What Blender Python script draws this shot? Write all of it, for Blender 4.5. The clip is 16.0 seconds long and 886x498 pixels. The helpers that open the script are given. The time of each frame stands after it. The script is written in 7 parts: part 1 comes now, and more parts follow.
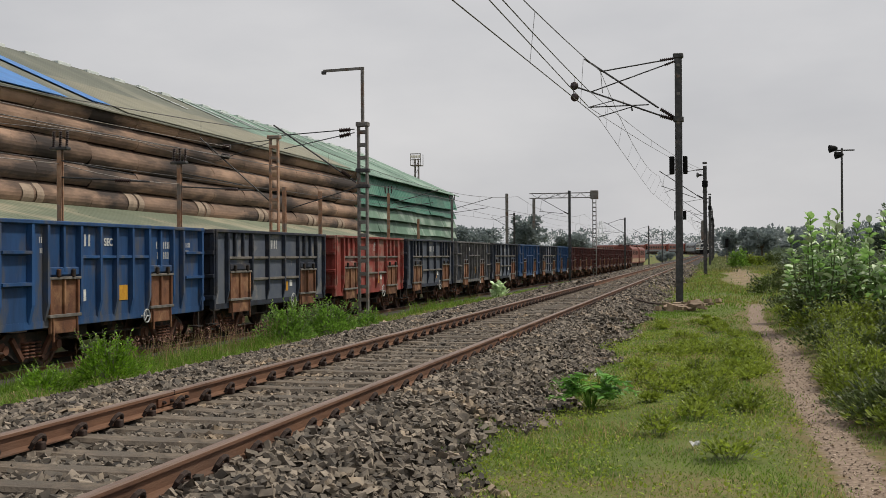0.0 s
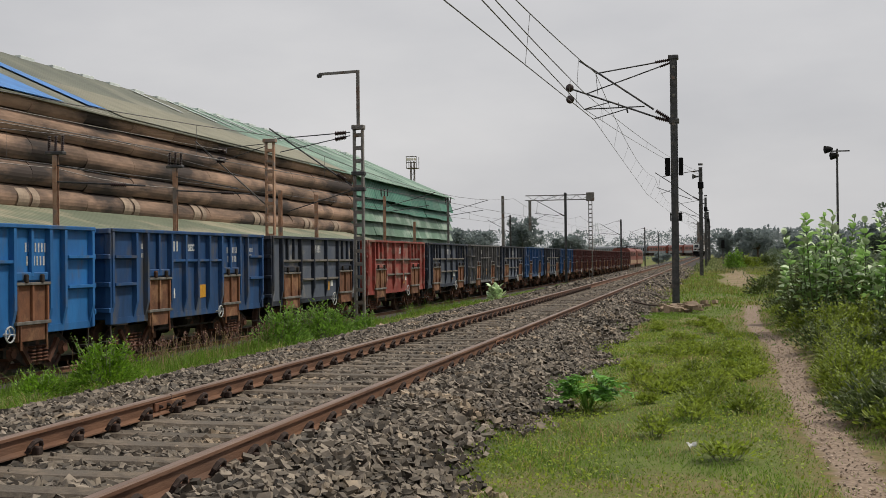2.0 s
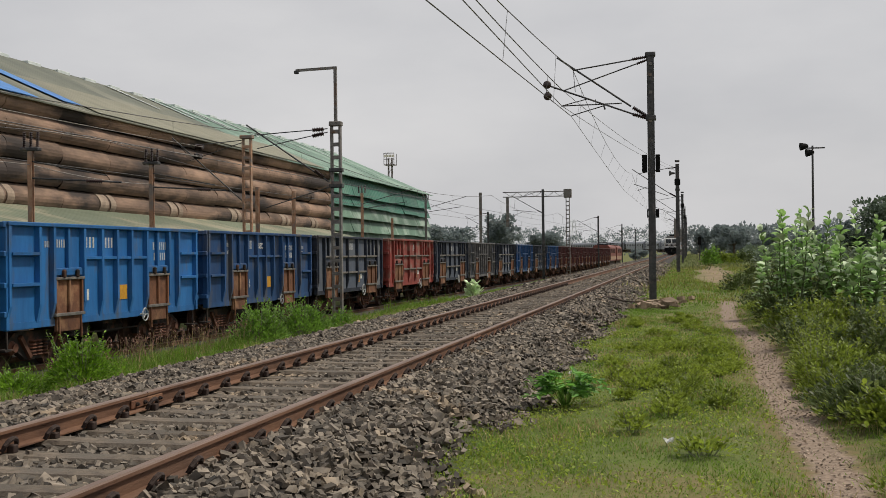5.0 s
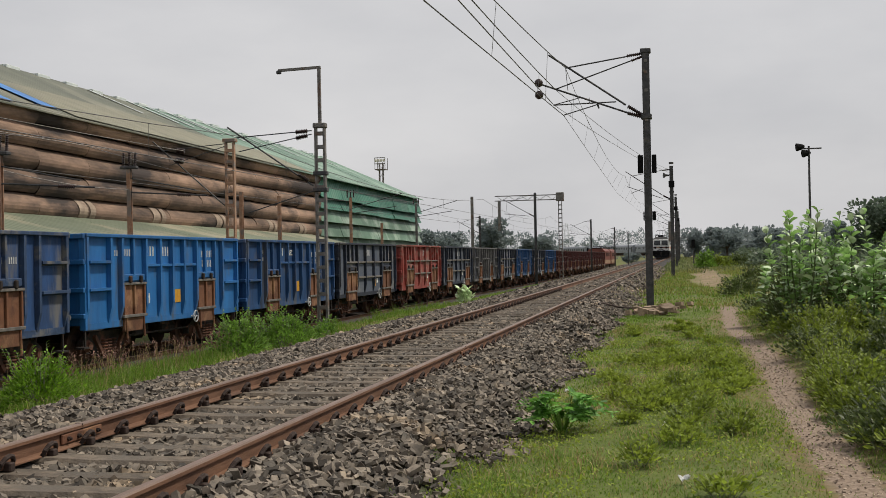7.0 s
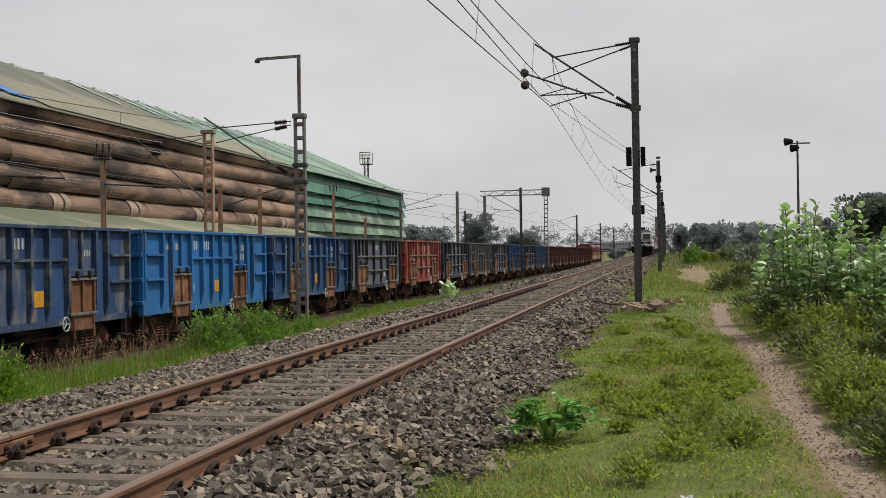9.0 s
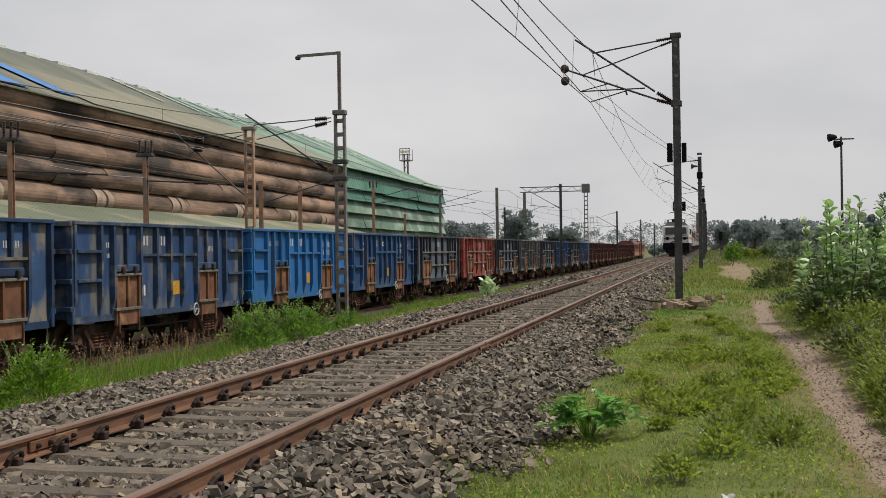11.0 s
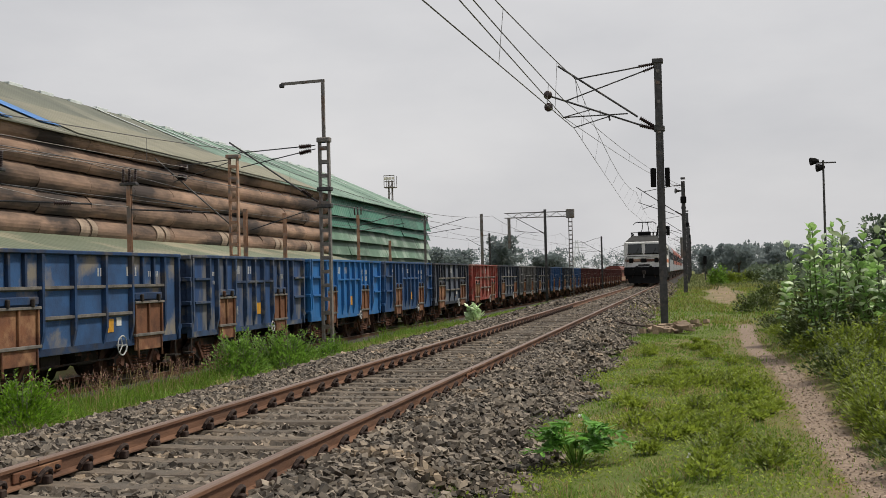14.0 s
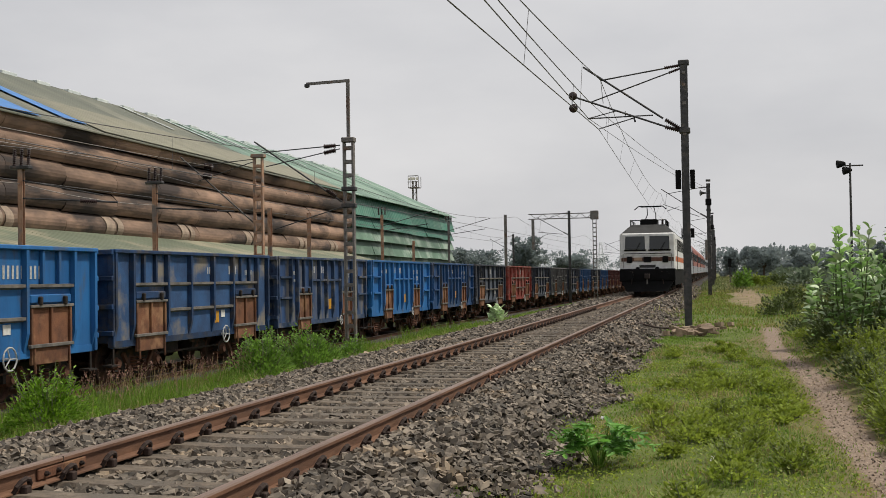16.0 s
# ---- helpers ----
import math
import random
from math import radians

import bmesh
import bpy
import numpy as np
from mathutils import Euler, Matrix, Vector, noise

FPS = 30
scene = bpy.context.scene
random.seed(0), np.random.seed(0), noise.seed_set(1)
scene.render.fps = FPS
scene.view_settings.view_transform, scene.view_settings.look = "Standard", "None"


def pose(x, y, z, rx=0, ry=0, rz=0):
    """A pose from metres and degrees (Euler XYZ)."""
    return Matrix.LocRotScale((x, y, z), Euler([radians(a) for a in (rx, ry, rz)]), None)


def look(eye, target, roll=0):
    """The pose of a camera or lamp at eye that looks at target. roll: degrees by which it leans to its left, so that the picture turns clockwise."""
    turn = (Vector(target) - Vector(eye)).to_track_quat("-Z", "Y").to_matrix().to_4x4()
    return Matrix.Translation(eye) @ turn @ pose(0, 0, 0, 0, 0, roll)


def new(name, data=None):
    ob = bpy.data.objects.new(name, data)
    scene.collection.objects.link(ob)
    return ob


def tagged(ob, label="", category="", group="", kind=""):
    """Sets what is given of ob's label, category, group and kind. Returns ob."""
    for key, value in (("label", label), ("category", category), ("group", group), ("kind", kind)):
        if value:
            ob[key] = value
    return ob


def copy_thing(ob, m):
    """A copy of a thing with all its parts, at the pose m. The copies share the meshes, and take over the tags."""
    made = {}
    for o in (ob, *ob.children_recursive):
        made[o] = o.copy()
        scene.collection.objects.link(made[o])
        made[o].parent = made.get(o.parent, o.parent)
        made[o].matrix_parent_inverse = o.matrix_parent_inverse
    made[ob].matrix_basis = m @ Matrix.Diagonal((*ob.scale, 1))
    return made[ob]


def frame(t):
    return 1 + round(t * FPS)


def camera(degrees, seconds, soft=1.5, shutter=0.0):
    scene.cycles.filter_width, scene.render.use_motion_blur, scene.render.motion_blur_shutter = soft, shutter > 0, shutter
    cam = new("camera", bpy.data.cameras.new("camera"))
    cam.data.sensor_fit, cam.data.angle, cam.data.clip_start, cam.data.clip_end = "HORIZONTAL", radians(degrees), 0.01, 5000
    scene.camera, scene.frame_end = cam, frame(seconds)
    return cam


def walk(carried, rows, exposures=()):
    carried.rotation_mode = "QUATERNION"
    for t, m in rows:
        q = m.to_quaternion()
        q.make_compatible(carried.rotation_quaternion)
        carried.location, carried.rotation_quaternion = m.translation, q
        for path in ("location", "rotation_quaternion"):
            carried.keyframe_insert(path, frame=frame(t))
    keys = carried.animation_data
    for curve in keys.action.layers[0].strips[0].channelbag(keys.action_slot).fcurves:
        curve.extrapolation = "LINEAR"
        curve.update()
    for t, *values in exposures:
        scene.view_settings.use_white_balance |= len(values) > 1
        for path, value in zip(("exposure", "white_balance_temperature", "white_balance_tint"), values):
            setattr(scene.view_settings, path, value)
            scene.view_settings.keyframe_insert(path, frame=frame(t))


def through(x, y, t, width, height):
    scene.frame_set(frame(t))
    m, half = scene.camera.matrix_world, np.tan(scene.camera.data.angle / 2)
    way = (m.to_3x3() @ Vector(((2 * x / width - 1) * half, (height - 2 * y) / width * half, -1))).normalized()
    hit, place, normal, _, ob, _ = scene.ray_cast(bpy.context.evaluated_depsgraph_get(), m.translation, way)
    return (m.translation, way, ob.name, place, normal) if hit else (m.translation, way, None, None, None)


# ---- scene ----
# ---------------------------------------------------------------- camera
cam = camera(40.94, 16.0, 0.6)
PATH = [
    (0, pose(0.181, -1.444, 1.309, 90.139, 0.339, 13.070)),
    (0.5, pose(0.181, -1.444, 1.309, 90.150, 0.585, 12.639)),
    (1, pose(0.181, -1.444, 1.309, 90.223, 0.591, 12.922)),
    (1.5, pose(0.181, -1.444, 1.309, 90.423, 0.719, 12.935)),
    (2, pose(0.181, -1.444, 1.309, 90.264, 0.623, 12.890)),
    (2.5, pose(0.181, -1.444, 1.309, 90.183, 0.335, 12.822)),
    (3, pose(0.181, -1.444, 1.309, 89.946, 0.520, 12.672)),
    (3.5, pose(0.181, -1.444, 1.309, 90.062, 0.577, 12.089)),
    (4, pose(0.181, -1.444, 1.309, 90.151, 0.865, 12.096)),
    (4.2, pose(0.181, -1.444, 1.309, 89.964, 0.586, 11.803)),
    (6.5, pose(0.181, -1.444, 1.309, 90.424, 1.027, 11.686)),
    (7, pose(0.000, 0.000, 1.334, 90.307, 1.087, 11.454)),
    (7.5, pose(0.000, 0.000, 1.334, 89.433, 0.649, 10.654)),
    (8, pose(-0.124, 1.049, 1.305, 89.993, 1.031, 11.028)),
    (8.5, pose(-0.124, 1.049, 1.305, 90.419, 1.153, 10.700)),
    (9, pose(-0.124, 1.049, 1.305, 90.076, 0.940, 10.757)),
    (11.5, pose(-0.124, 1.049, 1.305, 89.952, 0.874, 12.845)),
    (12, pose(-0.124, 1.049, 1.305, 90.304, 1.040, 12.116)),
    (12.5, pose(-0.124, 1.049, 1.305, 90.851, 1.070, 12.434)),
    (13, pose(-0.124, 1.049, 1.305, 91.182, 0.923, 11.941)),
    (13.5, pose(-0.124, 1.049, 1.305, 91.384, 1.027, 11.991)),
    (14, pose(-0.124, 1.049, 1.305, 91.189, 1.341, 11.951)),
    (14.5, pose(-0.124, 1.049, 1.305, 91.360, 1.307, 12.140)),
    (15, pose(-0.124, 1.049, 1.305, 91.480, 1.287, 11.376)),
    (15.5, pose(-0.124, 1.049, 1.305, 91.018, 1.035, 12.542)),
    (16, pose(-0.124, 1.049, 1.305, 91.236, 0.890, 13.083)),
]

walk(cam, PATH, [(0.0, -0.09), (4.2, -0.09), (6.5, -0.06), (8.0, -0.02), (12.0, 0.01), (16.0, 0.02)])

# ---------------------------------------------------------------- light
SUN_EL, SUN_AZ = 57.0, 66.0  # azimuth clockwise from the track's direction
world = bpy.data.worlds.new("overcast_sky")
scene.world = world
world.use_nodes = True
wn, wl = world.node_tree.nodes, world.node_tree.links
bg = wn["Background"]
sky = wn.new("ShaderNodeTexSky")
sky.sky_type, sky.sun_disc = "NISHITA", False
sky.sun_elevation, sky.sun_rotation = radians(SUN_EL), radians(SUN_AZ)
sky.dust_density, sky.air_density = 4.0, 1.0
coord = wn.new("ShaderNodeTexCoord")
stretch = wn.new("ShaderNodeMapping")
stretch.inputs["Scale"].default_value = (1.0, 1.0, 2.6)
cloud = wn.new("ShaderNodeTexNoise")
cloud.inputs["Scale"].default_value, cloud.inputs["Detail"].default_value, cloud.inputs["Roughness"].default_value = 2.4, 7.0, 0.52
tone = wn.new("ShaderNodeValToRGB")
tone.color_ramp.elements[0].position, tone.color_ramp.elements[0].color = 0.34, (5.6, 5.6, 5.78, 1)
tone.color_ramp.elements[1].position, tone.color_ramp.elements[1].color = 0.66, (7.15, 7.05, 7.08, 1)
veil = wn.new("ShaderNodeMix")
veil.data_type = "RGBA"
veil.inputs[0].default_value = 0.93
wl.new(coord.outputs["Generated"], stretch.inputs[0])
wl.new(stretch.outputs[0], cloud.inputs[0])
wl.new(cloud.outputs["Fac"], tone.inputs[0])
wl.new(sky.outputs[0], veil.inputs[6])
wl.new(tone.outputs[0], veil.inputs[7])
wl.new(veil.outputs[2], bg.inputs[0])
bg.inputs[1].default_value = 0.105
sun = new("sun", bpy.data.lights.new("sun", "SUN"))
sun.data.energy, sun.data.angle, sun.data.color = 3.3, radians(4.5), (1.0, 0.93, 0.80)
az = radians(SUN_AZ)
sun.matrix_world = look((300 * math.sin(az), 300 * math.cos(az), 300 * math.tan(radians(SUN_EL))), (0, 0, 0))


# ---------------------------------------------------------------- materials
def material(name, colour, dark=None, rough=0.8, metal=0.0, scale=4.0, bump=0.3, bump_scale=40.0, stain=None, stain_scale=0.8,
             stain_amount=0.5, stretch=(1, 1, 1), vary=0.0, island=0.0, spec=0.35, world_space=False):
    """A surface with grain, stains of a second colour, relief and a tone that differs from piece to piece."""
    m = bpy.data.materials.new(name)
    m.use_nodes = True
    n, l = m.node_tree.nodes, m.node_tree.links
    b = n["Principled BSDF"]
    b.inputs["Roughness"].default_value, b.inputs["Metallic"].default_value = rough, metal
    b.inputs["Specular IOR Level"].default_value = spec
    tc = n.new("ShaderNodeTexCoord")
    mp = n.new("ShaderNodeMapping")
    mp.inputs["Scale"].default_value = stretch
    if world_space:
        geo = n.new("ShaderNodeNewGeometry")
        l.new(geo.outputs["Position"], mp.inputs[0])
    else:
        l.new(tc.outputs["Object"], mp.inputs[0])
    a = n.new("ShaderNodeTexNoise")
    a.inputs["Scale"].default_value, a.inputs["Detail"].default_value, a.inputs["Roughness"].default_value = scale, 8, 0.65
    l.new(mp.outputs[0], a.inputs[0])
    mix = n.new("ShaderNodeMix")
    mix.data_type = "RGBA"
    dark = dark or tuple(c * 0.62 for c in colour)
    mix.inputs[6].default_value, mix.inputs[7].default_value = (*dark, 1), (*colour, 1)
    r = n.new("ShaderNodeMapRange")
    r.inputs[1].default_value, r.inputs[2].default_value = 0.36, 0.62
    l.new(a.outputs["Fac"], r.inputs[0])
    l.new(r.outputs[0], mix.inputs[0])
    out = mix.outputs[2]
    if stain:
        s = n.new("ShaderNodeTexNoise")
        s.inputs["Scale"].default_value, s.inputs["Detail"].default_value, s.inputs["Roughness"].default_value = stain_scale, 6, 0.6
        l.new(mp.outputs[0], s.inputs[0])
        r2 = n.new("ShaderNodeMapRange")
        edge = 0.62 - 0.25 * stain_amount
        r2.inputs[1].default_value, r2.inputs[2].default_value = edge, edge + 0.14
        l.new(s.outputs["Fac"], r2.inputs[0])
        m2 = n.new("ShaderNodeMix")
        m2.data_type = "RGBA"
        m2.inputs[7].default_value = (*stain, 1)
        l.new(r2.outputs[0], m2.inputs[0])
        l.new(out, m2.inputs[6])
        out = m2.outputs[2]
    if vary or island:
        if island:
            rnd = n.new("ShaderNodeNewGeometry").outputs["Random Per Island"]
        else:
            rnd = n.new("ShaderNodeObjectInfo").outputs["Random"]
        amount = vary or island
        vr = n.new("ShaderNodeMapRange")
        vr.inputs[3].default_value, vr.inputs[4].default_value = 1 - amount, 1 + amount
        l.new(rnd, vr.inputs[0])
        hsv = n.new("ShaderNodeHueSaturation")
        l.new(vr.outputs[0], hsv.inputs["Value"])
        l.new(out, hsv.inputs["Color"])
        out = hsv.outputs[0]
    l.new(out, b.inputs["Base Color"])
    if bump:
        c = n.new("ShaderNodeTexNoise")
        c.inputs["Scale"].default_value, c.inputs["Detail"].default_value = bump_scale, 4
        l.new(mp.outputs[0], c.inputs[0])
        bm_ = n.new("ShaderNodeBump")
        bm_.inputs["Strength"].default_value, bm_.inputs["Distance"].default_value = bump, 0.02
        l.new(c.outputs["Fac"], bm_.inputs["Height"])
        l.new(bm_.outputs[0], b.inputs["Normal"])
    return m


def leafy(name, light, dark, through=0.25, spread=0.38, whole=0.0):
    """Leaves: each one of its own tone, letting some light through."""
    m = material(name, light, dark, 0.5, 0, 6, 0.0, island=0.0 if whole else spread, vary=whole)
    b = m.node_tree.nodes["Principled BSDF"]
    n, l = m.node_tree.nodes, m.node_tree.links
    tr = n.new("ShaderNodeBsdfTranslucent")
    src = b.inputs["Base Color"].links[0].from_socket
    l.new(src, tr.inputs["Color"])
    ms = n.new("ShaderNodeMixShader")
    ms.inputs[0].default_value = through
    l.new(b.outputs[0], ms.inputs[1])
    l.new(tr.outputs[0], ms.inputs[2])
    l.new(ms.outputs[0], n["Material Output"].inputs[0])
    return m


def corrugated(m, pitch, axis, depth=0.03):
    """Adds the waves of profiled sheet to a material's relief."""
    n, l = m.node_tree.nodes, m.node_tree.links
    geo = n.new("ShaderNodeNewGeometry")
    w = n.new("ShaderNodeTexWave")
    w.wave_type, w.bands_direction, w.wave_profile = "BANDS", axis, "SIN"
    w.inputs["Scale"].default_value = 0.314 / pitch * 1.0
    l.new(geo.outputs["Position"], w.inputs[0])
    b = n.new("ShaderNodeBump")
    b.inputs["Strength"].default_value, b.inputs["Distance"].default_value = 0.8, depth
    l.new(w.outputs["Fac"], b.inputs["Height"])
    p = n["Principled BSDF"]
    if p.inputs["Normal"].links:
        l.new(p.inputs["Normal"].links[0].from_socket, b.inputs["Normal"])
    l.new(b.outputs[0], p.inputs["Normal"])
    return m


RUST, SOOT = (0.16, 0.065, 0.03), (0.03, 0.028, 0.027)
M = {}
M["rail_side"] = material("rail_side", (0.165, 0.085, 0.05), (0.085, 0.042, 0.026), 0.9, 0, 6, 0.3, 60, stain=(0.05, 0.035, 0.03), stain_scale=1.5, stain_amount=0.3, stretch=(1, 0.2, 1))
M["rail_head"] = material("rail_head", (0.21, 0.145, 0.115), (0.13, 0.082, 0.06), 0.5, 0.2, 3, 0.1, 60, stretch=(3, 0.15, 1))
M["clip"] = material("clip", (0.045, 0.026, 0.02), (0.014, 0.010, 0.009), 0.8)
M["concrete"] = material("concrete", (0.165, 0.132, 0.1), (0.075, 0.06, 0.047), 0.9, 0, 6, 0.5, 50, stain=(0.1, 0.085, 0.07), stain_scale=2.0, vary=0.18)
M["stone"] = material("stone", (0.178, 0.148, 0.116), (0.068, 0.057, 0.046), 0.7, 0, 6.0, 0.0, 40, stain=(0.26, 0.195, 0.13), stain_scale=1.1, stain_amount=0.25, island=0.7)
M["blue"] = material("blue", (0.014, 0.068, 0.195), (0.009, 0.036, 0.105), 0.66, 0, 1.2, 0.25, 5, stain=(0.075, 0.078, 0.09), stain_scale=1.3, stain_amount=0.5, vary=0.22, stretch=(1, 1.4, 0.4))
M["blue_bright"] = material("blue_bright", (0.016, 0.125, 0.34), (0.011, 0.08, 0.23), 0.6, 0, 1.2, 0.25, 5, stain=(0.055, 0.08, 0.13), stain_scale=1.3, stain_amount=0.35, vary=0.15, stretch=(1, 1.4, 0.4))
M["blue_worn"] = material("blue_worn", (0.028, 0.085, 0.21), (0.022, 0.05, 0.12), 0.75, 0, 1.4, 0.25, 25, stain=(0.19, 0.17, 0.145), stain_scale=0.9, stain_amount=0.5, vary=0.22)
M["navy"] = material("navy", (0.02, 0.028, 0.05), (0.012, 0.014, 0.02), 0.8, 0, 2, 0.2, 25, stain=(0.05, 0.045, 0.045), stain_scale=1.5, stain_amount=0.4, vary=0.2)
M["grey_worn"] = material("grey_worn", (0.10, 0.11, 0.13), (0.06, 0.075, 0.11), 0.8, 0, 1.0, 0.25, 25, stain=(0.27, 0.25, 0.22), stain_scale=0.8, stain_amount=0.35, vary=0.2)
M["red"] = material("red", (0.25, 0.042, 0.034), (0.13, 0.028, 0.022), 0.75, 0, 1.4, 0.25, 25, stain=(0.21, 0.125, 0.10), stain_scale=1.5, stain_amount=0.5, vary=0.12)
M["rust_dark"] = material("rust_dark", (0.12, 0.05, 0.03), (0.055, 0.026, 0.018), 0.9, 0, 3, 0.3, 30)
M["green_pale"] = material("green_pale", (0.11, 0.19, 0.135), (0.07, 0.13, 0.09), 0.6, 0, 0.6, 0.1, 10, stain=(0.26, 0.33, 0.27), stain_scale=0.4, vary=0.2, world_space=True)
M["maroon"] = material("maroon", (0.08, 0.021, 0.02), (0.045, 0.014, 0.014), 0.8, 0, 1.4, 0.2, 25, stain=(0.05, 0.03, 0.03), vary=0.2)
M["rust"] = material("rust", (0.165, 0.072, 0.038), (0.08, 0.036, 0.023), 0.9, 0, 2.2, 0.35, 30, stain=(0.24, 0.13, 0.07), stain_scale=1.7, stain_amount=0.5, vary=0.25)
M["under"] = material("under", (0.032, 0.024, 0.021), (0.014, 0.012, 0.011), 0.9, 0, 3, 0.3, 30, stain=(0.12, 0.05, 0.03), stain_scale=2.2, stain_amount=0.4)
M["wheel"] = material("wheel", (0.10, 0.05, 0.035), (0.035, 0.025, 0.022), 0.8, 0.2, 4)
M["white"] = material("white", (0.62, 0.62, 0.60), (0.45, 0.45, 0.44), 0.7, 0, 8, 0.1)
M["yellow"] = material("yellow", (0.52, 0.27, 0.02), (0.38, 0.18, 0.015), 0.7, 0, 8, 0.1)
M["louvre"] = material("louvre", (0.315, 0.205, 0.145), (0.095, 0.064, 0.048), 0.8, 0, 0.8, 0.15, 12, stain=(0.04, 0.03, 0.027), stain_scale=0.55, stain_amount=0.62, stretch=(1, 0.3, 1), vary=0.22, world_space=True)
M["louvre_patch"] = material("louvre_patch", (0.32, 0.25, 0.19), (0.2, 0.15, 0.115), 0.8, 0, 2, 0.1, vary=0.1)
# near-black colour in place of shade, behind the cladding and under the lean-to
M["interior_shade"] = material("interior_shade", (0.035, 0.028, 0.026), (0.02, 0.017, 0.016), 0.95)
M["green_sheet"] = corrugated(material("green_sheet", (0.042, 0.165, 0.115), (0.03, 0.115, 0.08), 0.55, 0, 0.5, 0.1, 10, stain=(0.085, 0.17, 0.125), stain_scale=0.25, vary=0.25, world_space=True), 0.5, "Y", 0.02)
M["green_roof"] = corrugated(material("green_roof", (0.125, 0.215, 0.16), (0.095, 0.165, 0.12), 0.5, 0, 0.4, 0.1, 10, stain=(0.2, 0.3, 0.23), stain_scale=0.2, vary=0.1, world_space=True), 0.6, "Y", 0.03)
M["olive_roof"] = corrugated(material("olive_roof", (0.115, 0.122, 0.09), (0.08, 0.088, 0.066), 0.6, 0, 0.35, 0.1, 10, stain=(0.19, 0.185, 0.14), stain_scale=0.18, stretch=(0.4, 1, 1), vary=0.1, world_space=True), 0.6, "Y", 0.03)
M["blue_roof"] = material("blue_roof", (0.05, 0.20, 0.50), (0.035, 0.14, 0.38), 0.5, 0, 1, 0.1, 10)
M["skylight"] = material("skylight", (0.62, 0.66, 0.65), (0.45, 0.5, 0.5), 0.4, 0, 2, 0.05)
M["mast"] = material("mast", (0.075, 0.075, 0.078), (0.042, 0.042, 0.044), 0.55, 0.4, 5, 0.15, 40, stain=(0.12, 0.10, 0.085), stain_scale=2.5, stain_amount=0.25)
M["mast_grey"] = material("mast_grey", (0.21, 0.20, 0.19), (0.12, 0.11, 0.105), 0.6, 0.3, 5, 0.15, 40, stain=(0.13, 0.075, 0.05), stain_scale=2.5, stain_amount=0.35)
M["mast_rust"] = material("mast_rust", (0.42, 0.27, 0.18), (0.28, 0.15, 0.09), 0.85, 0, 4, 0.2, 40, stain=(0.2, 0.17, 0.15), stain_scale=2.0)
M["insulator"] = material("insulator", (0.045, 0.028, 0.026), (0.03, 0.02, 0.02), 0.25, 0, 6, 0.0)
M["wire"] = material("wire", (0.16, 0.15, 0.15), (0.10, 0.095, 0.095), 0.5, 0.5, 3, 0.0)
M["wire_pale"] = material("wire_pale", (0.34, 0.31, 0.28), (0.22, 0.2, 0.18), 0.5, 0.4, 3, 0.0)
# pylon steel whitened: the haze before the horizon is painted into it
M["hazy_steel"] = material("hazy_steel", (0.7, 0.72, 0.74), (0.6, 0.62, 0.64), 0.7, 0, 2, 0.0)
M["loco_white"] = material("loco_white", (0.70, 0.70, 0.69), (0.52, 0.52, 0.52), 0.45, 0, 2, 0.05, stain=(0.42, 0.40, 0.38), stain_scale=0.9, stain_amount=0.2)
M["loco_dark"] = material("loco_dark", (0.008, 0.008, 0.009), (0.005, 0.005, 0.005), 0.8, 0, 3, 0.1, spec=0.1)
M["loco_roof"] = material("loco_roof", (0.035, 0.035, 0.035), (0.018, 0.018, 0.018), 0.7, 0, 3, 0.1)
M["orange"] = material("orange", (0.50, 0.13, 0.035), (0.36, 0.09, 0.03), 0.5, 0, 2, 0.05)
M["coach_red"] = material("coach_red", (0.30, 0.085, 0.055), (0.20, 0.06, 0.045), 0.5, 0, 1.5, 0.05, vary=0.15)
M["coach_grey"] = material("coach_grey", (0.27, 0.29, 0.32), (0.19, 0.2, 0.225), 0.5, 0, 1.5, 0.05)
M["lamp"] = material("lamp", (0.7, 0.68, 0.6), (0.6, 0.58, 0.5), 0.3, 0, 2, 0.0)
glass = bpy.data.materials.new("glass")
glass.use_nodes = True
g = glass.node_tree.nodes["Principled BSDF"]
g.inputs["Base Color"].default_value, g.inputs["Roughness"].default_value = (0.02, 0.024, 0.028, 1), 0.12
M["glass"] = glass
M["bark"] = material("bark", (0.13, 0.10, 0.075), (0.07, 0.055, 0.042), 0.9, 0, 8, 0.5, 30, stretch=(1, 1, 0.3))
# distance haze is put into these two leaf colours, paler and bluer
M["leaf_tree_haze"] = leafy("leaf_tree_haze", (0.235, 0.28, 0.28), (0.18, 0.22, 0.225), 0.5, 0.14)
M["leaf_far_haze"] = leafy("leaf_far_haze", (0.245, 0.285, 0.29), (0.195, 0.23, 0.238), 0.5, 0.12)
M["leaf_near"] = leafy("leaf_near", (0.11, 0.15, 0.10), (0.07, 0.10, 0.07), 0.4, 0.25)
M["leaf_bush"] = leafy("leaf_bush", (0.225, 0.39, 0.036), (0.10, 0.20, 0.02), 0.45)
# pale leaf, whitened further: the sheen of its top is put into the colour
M["leaf_calo_sheen"] = leafy("leaf_calo_sheen", (0.60, 0.69, 0.50), (0.40, 0.53, 0.29), 0.15, whole=0.3)
M["leaf_calo_deep"] = leafy("leaf_calo_deep", (0.29, 0.46, 0.15), (0.17, 0.31, 0.08), 0.35, whole=0.45)
M["leaf_herb"] = leafy("leaf_herb", (0.24, 0.305, 0.04), (0.12, 0.165, 0.026), 0.45)
M["leaf_bright"] = leafy("leaf_bright", (0.215, 0.37, 0.06), (0.10, 0.20, 0.03), 0.42)
